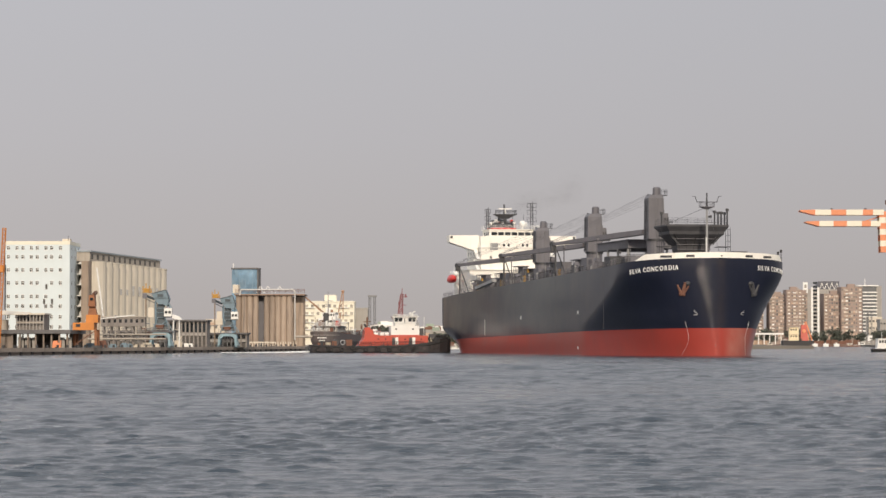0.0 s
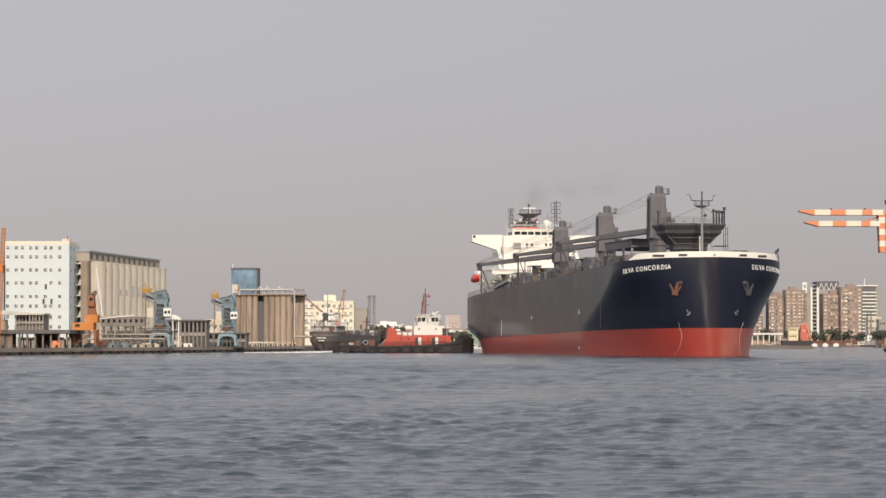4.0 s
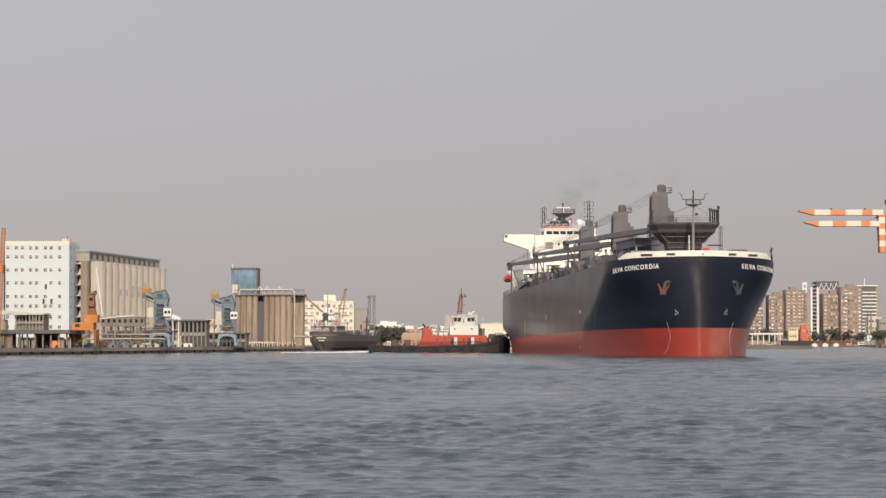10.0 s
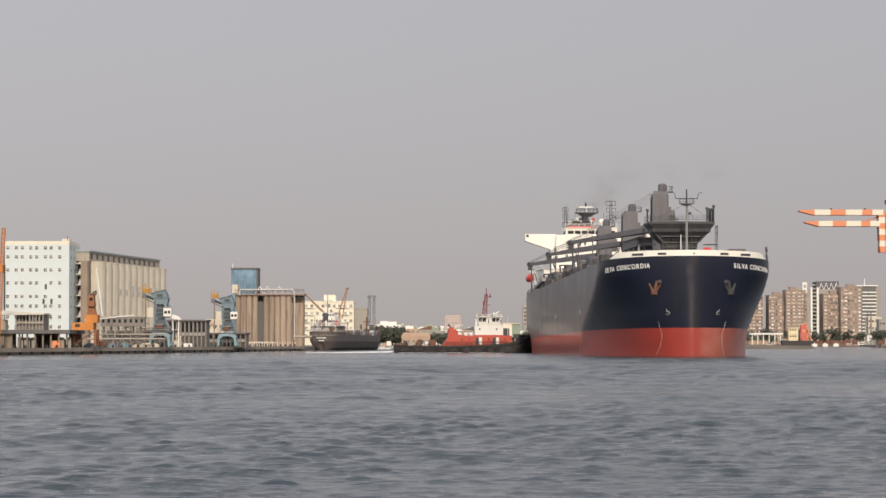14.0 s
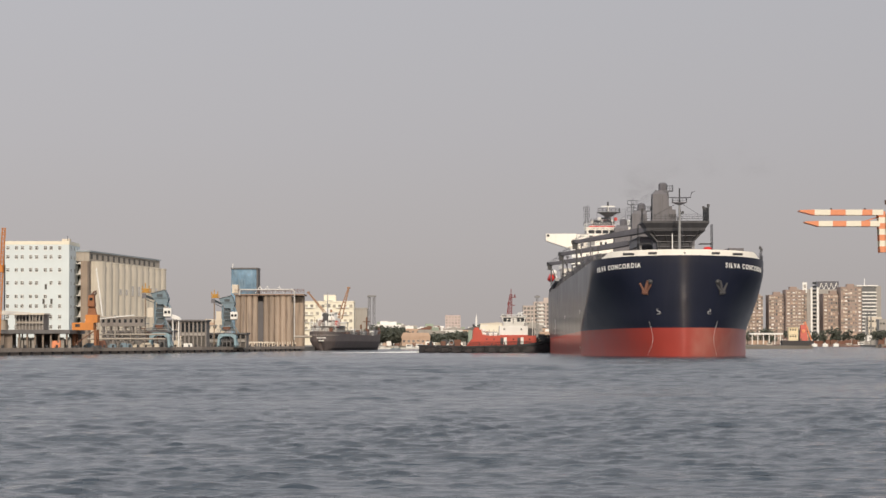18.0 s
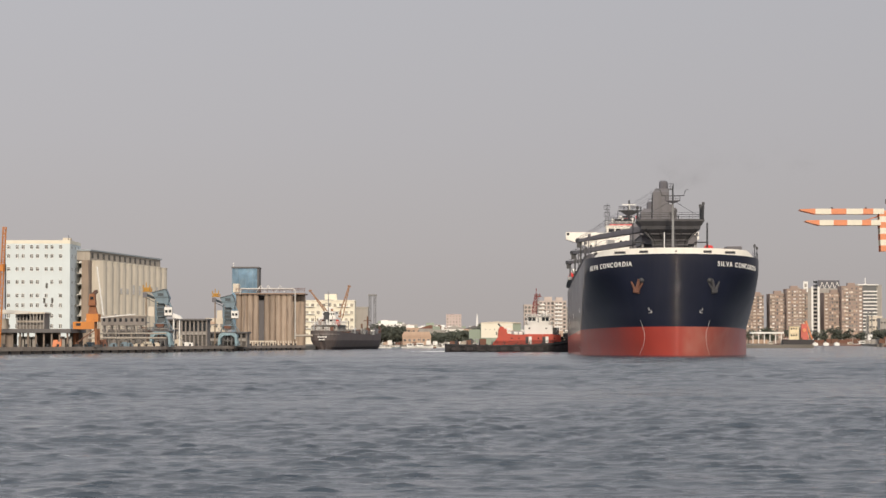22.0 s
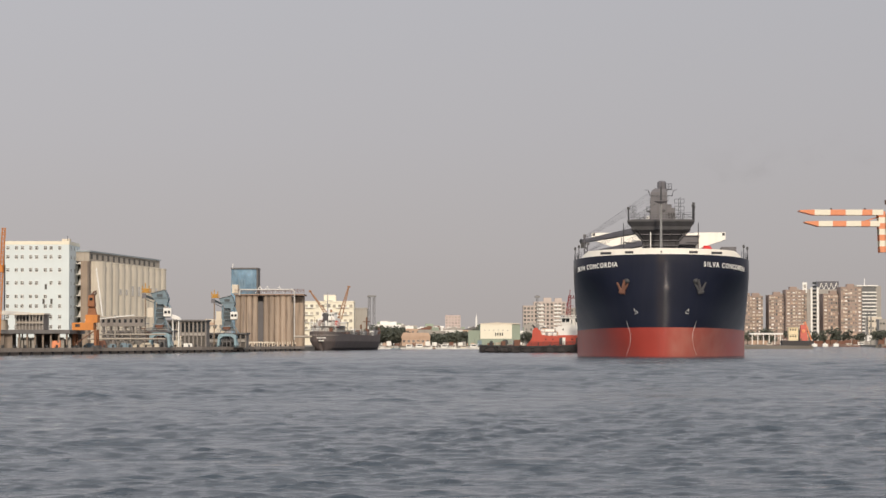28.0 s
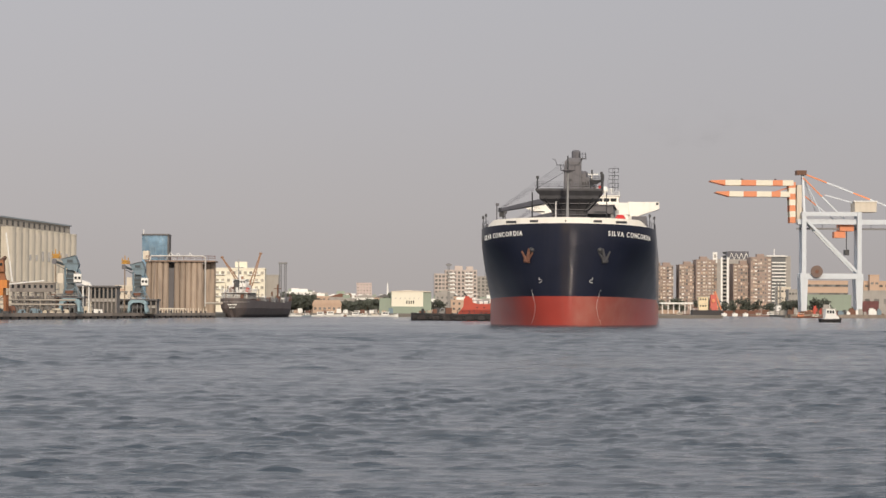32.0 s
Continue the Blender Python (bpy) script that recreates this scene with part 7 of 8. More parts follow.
# the far block's base colour is lightened to stand for haze
block("far_block", "distant red apartment block, its colour paled for haze", 2.83, 21.95, 3400, 20, 37.36, mat("haze_paled_red_render", (0.52, 0.43, 0.41), 0.85), 9, 5, 1.6, 1.6, glass=PALE_WINDOW)
temple = thing("white_monument", pose(22.12, 1800, LAND), "slender white monument tower above the town", "tower")
part("shaft", Geo().rod((0, 0, 0), (0, 0, 18.29 - LAND), 0.9, 8, 0.6), WHITE, temple)
part("spire", Geo().rod((0, 0, 18.29 - LAND), (0, 0, 21.66 - LAND), 0.6, 8, 0.05), WHITE, temple)
low = block("boat_shed", "low peach boat shed with a sloping roof", -17.49, -5.51, 1150, 14, 5.13, PEACH, 1, 6, 1.0, 1.0, low=0.6)
part("pitched_roof", Geo().slab([(-6.2, 5.13 - LAND), (6.2, 5.13 - LAND), (5.4, 6.80 - LAND), (-5.4, 6.80 - LAND)], -0.4, 14.4), PEACH, low)

hall = thing("warehouse", pose(23.10, 1180, LAND), "cream and sage green warehouse with a shallow roof", "warehouse")
hw, hh = 6.88, 10.60 - LAND
part("front_wall", Geo().box(-hw, hw, 0, 0.5, 0, hh), PARAPET, hall, "cream front wall")
part("side_wall", Geo().box(-hw, hw + 3.6, 0.5, 34, 0, hh - 0.05), SAGE, hall, "sage green flank")
part("roof", Geo().slab([(-hw - 0.2, hh), (hw + 3.8, hh), (hw + 3.4, hh + 0.3), (0, hh + 0.8), (-hw, hh + 0.3)], -0.2, 34.5), IVORY, hall)
part("lower_band", Geo().box(-hw - 0.03, hw + 0.03, -0.08, 0, 0, 3.0), SAGE, hall)
for k in range(4):
    part("window", Geo().box(-0.4 + k * 0.95, 0.05 + k * 0.95, -0.1, 0.02, 4.2, 5.6), GLASS, hall)
for k in range(6):
    part("vent", Geo().box(-5.2 + k * 2.0, -4.8 + k * 2.0, -0.08, 0.02, 6.4, 6.8), GREY_WALL, hall)
part("annex", Geo().box(-hw - 5.2, -hw - 0.05, 2, 20, 0, 7.90 - LAND), SAGE, hall, "low green annex")

block("apartment_block", "beige apartment block with stacked balconies", 59.15, 67.07, 2000, 20, 30.05, ROSE, 9, 3, 1.8, 1.7)
flats2 = block("apartment_block", "taller beige apartment block with stacked balconies", 67.23, 90.62, 2005, 22, 33.04, ROSE, 10, 8, 1.7, 1.7)
part("roof_house", Geo().box(-4.4, 1.2, 3, 12, 33.04 - LAND, 35.96 - LAND), ROSE, flats2)
part("roof_house", Geo().box(4.0, 9.0, 3, 12, 33.04 - LAND, 35.55 - LAND), ROSE, flats2)
block("apartment_block", "pale grey apartment block with small windows", 92.20, 117.27, 2040, 22, 28.90, GREY_WALL, 9, 8, 1.7, 1.7)
for r in range(10):
    part("balcony", Geo().box(-9.5, -4.5, -1.6, 0, 3.6 + r * 2.75, 4.7 + r * 2.75), WHITE, flats2)
    part("balcony", Geo().box(3.0, 8.5, -1.6, 0, 3.6 + r * 2.75, 4.7 + r * 2.75), WHITE, flats2)
solo("harbour_mast", lattice(Geo(), (45.22, 1300, LAND), (45.22, 1300, 25.24), 0.8, 18, 0.08).box(43.86, 46.57, 1299, 1301, 24.16, 24.97), LATTICE, pose(0, 0, 0), "grey lattice floodlight mast", "mast")

for k in range(13):
    r = random.Random(700 + k)
    tree(-29.74 + k * 0.98 + r.uniform(-0.4, 0.4), 1180 + r.uniform(-12, 22), r.uniform(6.4, 9.4), k, 1.25)
for k in range(26):
    r = random.Random(800 + k)
    tree(-7.23 + k * 0.99 + r.uniform(-0.5, 0.5), 1235 + r.uniform(-20, 25), r.uniform(3.8, 5.6) + k * 0.10, k, 1.25)
for k, (x, y, h) in enumerate(((36.12, 1230, 6.6), (38.62, 1236, 5.6), (-18.95, 1300, 7.2), (-11.55, 1320, 6.4), (18.41, 1300, 9.4))):
    tree(x, y, h, k, 1.3)


def moored_boat(x, y, length, label, hull, house, turn=0.0):
    b = thing("moored_boat", pose(x, y, 0, 0, 0, turn), label, "boat", "moored boats")
    L, w = length / 2, length * 0.14
    part("hull", Geo().loft([[Vector((px * L, -w * a * 0.6, -0.3)), Vector((px * L, -w * a, 0.08 * length * zt)), Vector((px * L, w * a, 0.08 * length * zt)), Vector((px * L, w * a * 0.6, -0.3))] for px, a, zt in ((-1, 0.8, 1.0), (-0.4, 1, 0.95), (0.4, 0.95, 1.1), (0.8, 0.5, 1.4), (1, 0.06, 1.7))]), hull, b)
    part("cabin", Geo().box(-0.45 * L, 0.15 * L, -w * 0.7, w * 0.7, 0.07 * length, 0.07 * length + 0.14 * length), house, b)
    part("cabin_roof", Geo().box(-0.55 * L, 0.22 * L, -w * 0.85, w * 0.85, 0.21 * length, 0.225 * length), WHITE, b)
    part("cabin_window", Geo().box(-0.35 * L, 0.1 * L, -w * 0.72, -w * 0.68, 0.14 * length, 0.185 * length), GLASS, b)
    part("mast", Geo().rod((-0.1 * L, 0, 0.22 * length), (-0.1 * L, 0, 0.46 * length), 0.07, 5), LATTICE, b)
    return b


for k, (x, y, length, hull, house, what) in enumerate((
        (-23.62, 1070, 5.5, WHITE, WHITE, "small white fishing boat moored at the shore"), (-20.37, 1075, 5, WHITE, IVORY, "small cream and white boat moored at the shore"),
        (-18.09, 1072, 5, CRANE_BLUE, WHITE, "small blue boat with a white cabin at the shore"), (-12.70, 1070, 8, WHITE, WHITE, "white motor launch moored along the shore"),
        (-8.68, 1068, 9, WHITE, WHITE, "long white motor launch moored along the shore"), (-3.58, 1074, 6, RUST, IVORY, "rusty brown work boat moored at the shore"),
        (1.11, 1070, 8, WHITE, WHITE, "white fishing boat moored at the shore"), (4.93, 1075, 6, CRANE_BLUE, IVORY, "small blue work boat moored at the shore"),
        (8.47, 1070, 7, WHITE, IVORY, "white work boat with a cream cabin"), (12.93, 1070, 9, WHITE, WHITE, "white passenger launch moored at the shore"),
        (27.02, 1072, 8, WHITE, RUST, "white boat with a rusty cabin moored at the shore"), (32.54, 1070, 8, RUST, IVORY, "rusty barge tender moored at the shore"))):
    moored_boat(x, y, length, what, hull, house, 8 * (k % 3) - 8)
for k in range(16):
    r = random.Random(900 + k)
    x, y = -25.19 + k * 2.6 + r.uniform(-0.6, 0.6), 1079 + r.uniform(-3, 3)
    moored_boat(x, y, r.uniform(3.2, 5.5), "small faded fishing boat at the town quay", r.choice((WHITE, CRANE_BLUE, RUST, GREY_WALL)), r.choice((WHITE, IVORY, GREY_WALL)), r.uniform(-40, 40))
for k in range(14):
    r = random.Random(950 + k)
    solo("quay_crate", Geo().box(-0.9, 0.9, 0, 1.2, 0, r.uniform(0.8, 2.2)), r.choice((RUST, WHITE, CRANE_BLUE, PEACH, GREY_WALL)), pose(-24.74 + k * 3.1 + r.uniform(-1, 1), 1102 + r.uniform(0, 10), LAND), "weathered crate stacked on the town quay", "crate", group="crates on the town quay")


# ---- the far right shore: brown apartment towers, barge, pier ----
CURTAIN = mat("curtained_window", (0.42, 0.36, 0.30), 0.4, vary=0.3, scale=0.3, each=0.7)


def apartment(x0, x1, y, top, rows, cols, label, stacks=()):
    """A tiled tower: uneven curtained windows, a few box bays, and narrow stacks of pale balconies."""
    b = block("apartment_tower", label, x0, x1, y, 24, top, BRICK, 0, 0)
    w, h = x1 - x0, top - LAND
    r = random.Random(int(x0 * 7))
    step = (h - 4.7) / rows
    panes = [Geo().box(-a / 2, a / 2, -0.06, 0.04, -c / 2, c / 2).mesh("pane", m) for a, c, m in ((1.3, 1.7, CURTAIN), (1.9, 1.5, CURTAIN), (0.9, 1.4, FAR_GLASS), (1.5, 1.9, FAR_GLASS))]
    box = Geo().box(-0.8, 0.8, -0.5, 0, -0.75, 0.75).mesh("bay", PEACH)
    for q in range(rows):
        z = 4.0 + step * (q + 0.5)
        for c in range(cols + 2):
            x = -w / 2 + w * (c + 0.5) / (cols + 2)
            if any(abs(x + w / 2 - w * k) < 1.3 for k in stacks) or r.random() < 0.14:
                continue
            piece("window", panes[(c + (r.random() < 0.3) * r.randrange(4)) % 4], b, x + r.uniform(-0.15, 0.15), 0, z + r.uniform(-0.1, 0.15))
            if r.random() < 0.13:
                piece("bay", box, b, x, 0, z - 0.2)
    for k in stacks:
        for q in range(rows):
            z, deep = 4.0 + step * (q + 0.2), r.uniform(0.5, 1.0)
            part("balcony", Geo().box(-w / 2 + w * k - 0.95, -w / 2 + w * k + 0.95, -deep, 0, z, z + r.uniform(0.7, 1.5)), IVORY if r.random() < 0.7 else WHITE, b)
        part("pier", Geo().box(-w / 2 + w * k + 1.05, -w / 2 + w * k + 1.4, -0.5, 0, 0, h - 0.7), BRICK, b)
    part("lift_house", Geo().box(-3, 3, 4, 12, h, h + 2.6), BRICK, b)
    part("water_tank", Geo().box(w * 0.2, w * 0.2 + 2.2, 5, 8, h, h + 1.5), GREY_WALL, b)
    return b


BROWN_TOWER = "brown tiled apartment tower with stacked cream balconies"
apartment(247.19, 260.12, 2300, 44.73, 13, 5, BROWN_TOWER, (0.5,))
apartment(261.25, 272.32, 2310, 42.51, 13, 4, BROWN_TOWER, (0.3, 0.75))
apartment(276.41, 290.78, 2300, 43.30, 13, 6, BROWN_TOWER, (0.2,))
apartment(289.51, 302.87, 2290, 47.41, 14, 5, BROWN_TOWER, (0.15, 0.5, 0.85))
apartment(303.45, 311.19, 2320, 45.10, 13, 3, BROWN_TOWER, (0.5,))
apartment(322.40, 340.60, 2300, 44.26, 13, 7, BROWN_TOWER, (0.1, 0.8))
apartment(335.78, 353.43, 2290, 49.80, 14, 7, BROWN_TOWER, (0.25, 0.9))

frame_tower = thing("white_framed_tower", pose(0, 0, 0), "grey office tower with white frame, crown and sign board", "tower")
y = 2500
part("body", Geo().box(333.25, 366.05, y, y + 26, LAND, 52.06), GREY_WALL, frame_tower)
part("upper_body", Geo().box(345.74, 365.01, y + 2, y + 24, 52.06, 59.36), mat("slate_glass", (0.10, 0.10, 0.12), 0.3, vary=0.2), frame_tower)
part("sign_board", Geo().box(331.16, 335.33, y - 1.5, y - 0.6, 47.37, 58.31), WHITE, frame_tower, "white vertical sign board")
for x in (339.50, 345.22):
    part("white_pier", Geo().box(x - 0.9, x + 0.9, y - 1, y, LAND, 53.62), WHITE, frame_tower)
for k in range(16):
    z = LAND + 3.5 * k + 3
    part("window", Geo().box(340.54, 344.18, y - 0.3, y, z, z + 1.9), GLASS, frame_tower)
for k in range(4):
    x = 346.79 + k * 4.6
    part("crown_frame", Geo().beam((x, y + 1.5, 52.06), (x + 2.1, y + 1.5, 57.79), 0.45, 0.45).beam((x + 4.2, y + 1.5, 52.06), (x + 2.1, y + 1.5, 57.79), 0.45, 0.45), WHITE, frame_tower)
part("bars_on_sign", Geo().box(332.21, 334.29, y - 1.7, y - 1.5, 48.94, 51.54).box(332.21, 334.29, y - 1.7, y - 1.5, 53.10, 56.23), GREY_WALL, frame_tower)

striped = thing("striped_tower", pose(0, 0, 0), "grey office tower banded with pale floor slabs", "tower")
part("body", Geo().box(365.91, 382.90, 2400, 2425, LAND, 52.58), mat("grey_glass", (0.12, 0.125, 0.13), 0.3, vary=0.2), striped)
part("rear_body", Geo().box(382.90, 387.90, 2402, 2425, LAND, 53.08), GREY_WALL, striped)
for k in range(15):
    z = LAND + 2 + k * 3.1
    part("floor_band", Geo().box(370.90, 383.40, 2398.8, 2400, z, z + 1.1), WHITE, striped)
part("roof_slab", Geo().box(364.91, 384.40, 2398.5, 2426, 52.58, 53.58), WHITE, striped)
part("roof_mast", Geo().rod((374.40, 2410, 53.58), (374.40, 2410, 59.58), 0.35, 5), WHITE, striped)
block("low_office", "cream low office with a flat roof", 328.91, 339.41, 2100, 14, 22.68, IVORY, 2, 4, 1.6, 1.4, low=10)
block("low_office", "grey low office behind the trees", 331.23, 338.10, 2060, 14, 20.58, GREY_WALL, 2, 3, 1.6, 1.4, low=8)

pier = thing("ferry_shelter", pose(0, 0, 0), "white flat-roofed ferry shelter on slender posts", "shelter")
part("roof", Geo().box(225.06, 249.10, 1988, 1998, 8.57, 9.81), WHITE, pier)
for k in range(6):
    x = 226.72 + k * 4.15
    part("post", Geo().box(x - 0.3, x + 0.3, 1990, 1990.6, LAND, 8.57), WHITE, pier)
part("back_wall", Geo().box(225.63, 239.34, 1996, 1996.5, LAND, 4.23), PEACH, pier, "ochre low back wall")

barge = thing("work_barge", pose(0, 0, 0), "dark work barge with a cream cabin and orange machinery", "barge")
part("hull", Geo().prism([(237.44, 1900), (258.81, 1900), (260.00, 1904), (258.81, 1910), (237.44, 1910)], -1, 4.14), TUG_BLACK, barge)
cream = mat("yellow_cream_paint", (0.78, 0.66, 0.44), 0.6, vary=0.12, scale=0.3, streak=0.3, dirt_or_gleam=(0.4, 0.26, 0.13))
hut = part("cabin", Geo().box(242.2, 248.9, 1902, 1908, 4.14, 13.4), cream, barge, "yellow-cream cabin block")
part("cabin_deck", Geo().box(241.6, 249.6, 1901.4, 1908.6, 8.6, 8.8).box(241.4, 250.0, 1901.2, 1908.8, 13.4, 13.7), IVORY, barge)
for x in (243.2, 244.9, 246.6):
    for z in (6.6, 11.2):
        part("cabin_window", Geo().box(x, x + 0.9, 1901.9, 1902.1, z, z + 1.1), GLASS, hut)
part("deck_clutter", Geo().box(238.2, 241.4, 1901.6, 1904, 4.14, 6.0).box(250.2, 251.4, 1901.6, 1903, 4.14, 5.6), RUST, barge)
part("winch_house", Geo().frustum((250.3, 255.4, 1902, 1908), (250.9, 254.6, 1903, 1907), 4.14, 15.2), ORANGE_RED, barge, "orange-red machinery tower")
part("emblem", Geo().rod((252.7, 1901.8, 10.8), (252.7, 1902.8, 10.8), 1.3, 12), STRIPE, barge)
part("sheer_leg", Geo().beam((258.6, 1905, 4.3), (254.2, 1905, 17.4), 0.9, 0.9).beam((256.4, 1905, 4.3), (253.4, 1905, 16.6), 0.5, 0.5), STRIPE, barge, "faded orange sheer legs")
part("leg_brace", Geo().beam((257.8, 1904.6, 6.8), (255.6, 1904.6, 6.8), 0.3, 0.3).beam((256.8, 1904.6, 9.8), (255.0, 1904.6, 9.8), 0.3, 0.3), STRIPE, barge)
part("flood_bar", Geo().box(247.7, 256.0, 1904, 1905, 18.2, 18.7).rod((252.0, 1904.5, 15.2), (252.0, 1904.5, 18.6), 0.25, 5), LATTICE, barge)
part("barge_rail", railing([(237.6, 1900.2, 4.14), (241.6, 1900.2, 4.14)], 1.1, 1.4, 0.06), WHITE, barge)
solo("floating_boom", Geo().rod((250.0, 1852.5, 0.15), (300.0, 1853.5, 0.15), 0.75, 8), RUST, pose(0, 0, 0), "rusty brown floating pipe line off the far shore", "boom")
float_mesh = Geo().box(-1.7, 1.7, -1.5, 1.5, -0.4, 2.0).box(-0.3, 0.3, -0.3, 0.3, 2.0, 2.6).mesh("mooring_float", WHITE)
for x in (253.15, 260.47, 267.80):
    o = new("mooring_float", float_mesh)
    o.matrix_basis = pose(x, 1850, 0)
    tagged(o, "square white mooring float on the water", "float", "mooring floats")
for x, y, length, hull, house, what in ((284.93, 1900, 10, WHITE, IVORY, "low white boat moored off the far shore"), (295.18, 1910, 14, WHITE, WHITE, "white passenger boat moored off the far shore"),
                                       (301.15, 1900, 13, WHITE, IVORY, "white fishing boat moored off the far shore"), (234.36, 1940, 12, RUST, IVORY, "rusty work boat moored by the ferry shelter"),
                                       (227.13, 1370, 10, RUST, STRIPE, "rusty orange work boat under the gantry crane"), (234.89, 1372, 9, RUST, IVORY, "rusty brown lighter under the gantry crane")):
    moored_boat(x, y, length, what, hull, house)
poles = thing("twin_mast", pose(0, 0, 0), "pale twin floodlight mast on the far shore", "mast")
for x in (312.84, 315.34):
    part("lattice_post", lattice(Geo(), (x, 2000, LAND), (x, 2000, 25.88), 0.9, 14, 0.12), LATTICE, poles)
part("foot_box", Geo().box(312.11, 315.44, 1997, 1998, LAND + 2, 7.97), WHITE, poles)
for k in range(26):
    r = random.Random(100 + k)
    x = 232.12 + k * 9.4 + r.uniform(-3, 3)
    tree(x, 2050 + r.uniform(-20, 25), r.uniform(6, 12.5), k, 1.25)
for k in range(12):
    r = random.Random(300 + k)
    x = 271.90 + k * 5.2 + r.uniform(-1, 1)
    solo("freight_box", Geo().box(-2.4, 2.4, 0, 2.5, 0, r.choice((2.2, 2.6, 3.4))), r.choice((RUST, BROWN, GREY_WALL, RUST)), pose(x, 1992 + r.uniform(-3, 3), LAND), "weathered freight box standing on the far quay", "container", group="freight boxes on the far quay")


# ---- the gantry crane ----
def gantry_crane():
    s = thing("gantry_crane", pose(0, 0, 0), "white ship-to-shore gantry crane with folded orange-striped boom", "crane")
    x0, x1, y0, y1 = 232.98, 261.85, 1400.0, 1408.0
    top, sill, base = 55.02, 21.75, LAND
    for y in (y0, y1):
        for x in (x0, x1):
            part("upper_leg", Geo().beam((x, y, sill), (x, y, top), 2.2, 2.2), CRANE_WHITE, s)
            part("lower_leg", Geo().frustum((x - 1.3, x + 1.3, y - 1.2, y + 1.2), (x - 2.0, x + 2.0, y - 1.2, y + 1.2), base, sill - 1.4), CRANE_WHITE, s)
            part("bogie", Geo().box(x - 3, x + 3, y - 1, y + 1, base, base + 1.6), STRIPE, s)
        part("sill_beam", Geo().box(x0 - 2, x1 + 2, y - 1.2, y + 1.2, sill - 1.5, sill + 1.3), CRANE_WHITE, s)
        part("top_beam", Geo().box(x0, x1, y - 0.8, y + 0.8, top - 2.0, top), CRANE_WHITE, s)
        part("diagonal", Geo().beam((x0, y, top - 3), (x1, y, sill + 1), 1.3, 1.3), CRANE_WHITE, s)
        part("girder", Geo().box(x0 - 3, x1 + 95, y + (2 if y == y0 else -2) - 0.7, y + (2 if y == y0 else -2) + 0.7, 48.60, 51.23), CRANE_WHITE, s)
    for x in (x0, x1):
        part("cross_tie", Geo().box(x - 0.9, x + 0.9, y0, y1, sill - 1, sill + 1).box(x - 0.9, x + 0.9, y0, y1, top - 1.6, top), CRANE_WHITE, s)
    part("walkway", Geo().box(x0 - 3, x1 + 95, 1405.6, 1406.2, 45.97, 46.85), LATTICE, s)
    for k in range(14):
        part("walkway_hanger", Geo().box(x0 + 2 + k * 8.5, x0 + 2.25 + k * 8.5, 1405.8, 1406.1, 46.55, 48.89), LATTICE, s)
    part("girder_bars", Geo().box(272.73, 280.02, 1406.0, 1406.25, 49.15, 50.61), GREY_WALL, s, "grey unreadable lettering as bars")
    # cable reel on the sill
    xr, zr = 239.35, 24.05
    part("cable_reel", Geo().rod((xr, 1397.2, zr), (xr, 1398.6, zr), 3.1, 24), mat("reel_brown", (0.17, 0.12, 0.10), 0.7), s, "round brown cable reel")
    part("reel_hub", Geo().rod((xr, 1396.9, zr), (xr, 1397.3, zr), 1.0, 16), RUST, s)
    # trolley, cab, machinery house
    part("trolley", Geo().box(252.43, 259.75, 1404, 1414, 45.28, 48.80), STRIPE, s, "orange-red trolley")
    part("operator_cab", Geo().box(249.50, 255.36, 1404, 1410, 41.76, 44.98), STRIPE, s)
    part("spreader_cable", Geo().rod((256.60, 1408, 45.34), (256.60, 1408, 33.30), 0.25, 5).box(255.43, 257.77, 1406, 1410, 32.72, 35.65), DARK_STEEL, s)
    part("machinery_house", Geo().box(260.04, 271.46, 1403, 1415, 55.25, 60.53), IVORY, s, "cream machinery house")
    part("house_roof", Geo().box(259.46, 271.76, 1402.5, 1415.5, 60.53, 61.11), WHITE, s)
    # apex frame and stays
    xa, za = 232.72, 75.95
    for y in (1402.0, 1416.0):
        part("apex_leg", Geo().beam((x0 + 0.5, y, top), (xa + 1.0, 1409, za), 1.1, 1.1), CRANE_WHITE, s)
        part("apex_leg", Geo().beam((x0 + 9, y, top), (xa + 2.0, 1409, za - 4), 0.45, 0.45), CRANE_WHITE, s)
    part("apex_head", Geo().box(xa - 2.6, xa + 2.6, 1406, 1412, za - 1.4, za + 0.9), BROWN, s)
    def stay(a, b, cuts, w=0.8):
        a, b = Vector(a), Vector(b)
        last = 0.0
        for i, c in enumerate(list(cuts) + [1.0]):
            part("back_stay", Geo().beam(a.lerp(b, last), a.lerp(b, c), w, w), STRIPE if i % 2 == 0 else CRANE_WHITE, s)
            last = c
    stay((xa + 1, 1409, za - 0.5), (xa + 64, 1409, 51.54), (0.20, 0.42, 0.56, 0.8))
    stay((xa + 1, 1407, za - 3), (xa + 23, 1407, 51.18), (0.45,), 0.7)
    stay((xa + 12.5, 1408, 64.14), (xa + 28, 1408, 60.02), (0.01,), 0.6)
    stay((xa + 2, 1411, za - 12), (xa + 18, 1411, 51.31), (0.4,), 0.6)
    # the inner boom stands upright at its hinge; the outer boom lies level over the water
    xh = 228.02
    zb, zt = 49.48, 70.65
    for i in range(7):
        a, b = zb + (zt - zb) * i / 7, zb + (zt - zb) * (i + 1) / 7
        for y in (1406.0, 1412.0):
            part("inner_boom", Geo().box(xh - 1.5 - 0.35 * i * 0.3, xh + 1.4, y - 0.7, y + 0.7, a, b), STRIPE if i % 2 == 0 else PARAPET, s)
        part("inner_boom_tie", Geo().box(xh - 0.8, xh + 0.8, 1406.5, 1411.5, b - 0.4, b), STRIPE, s)
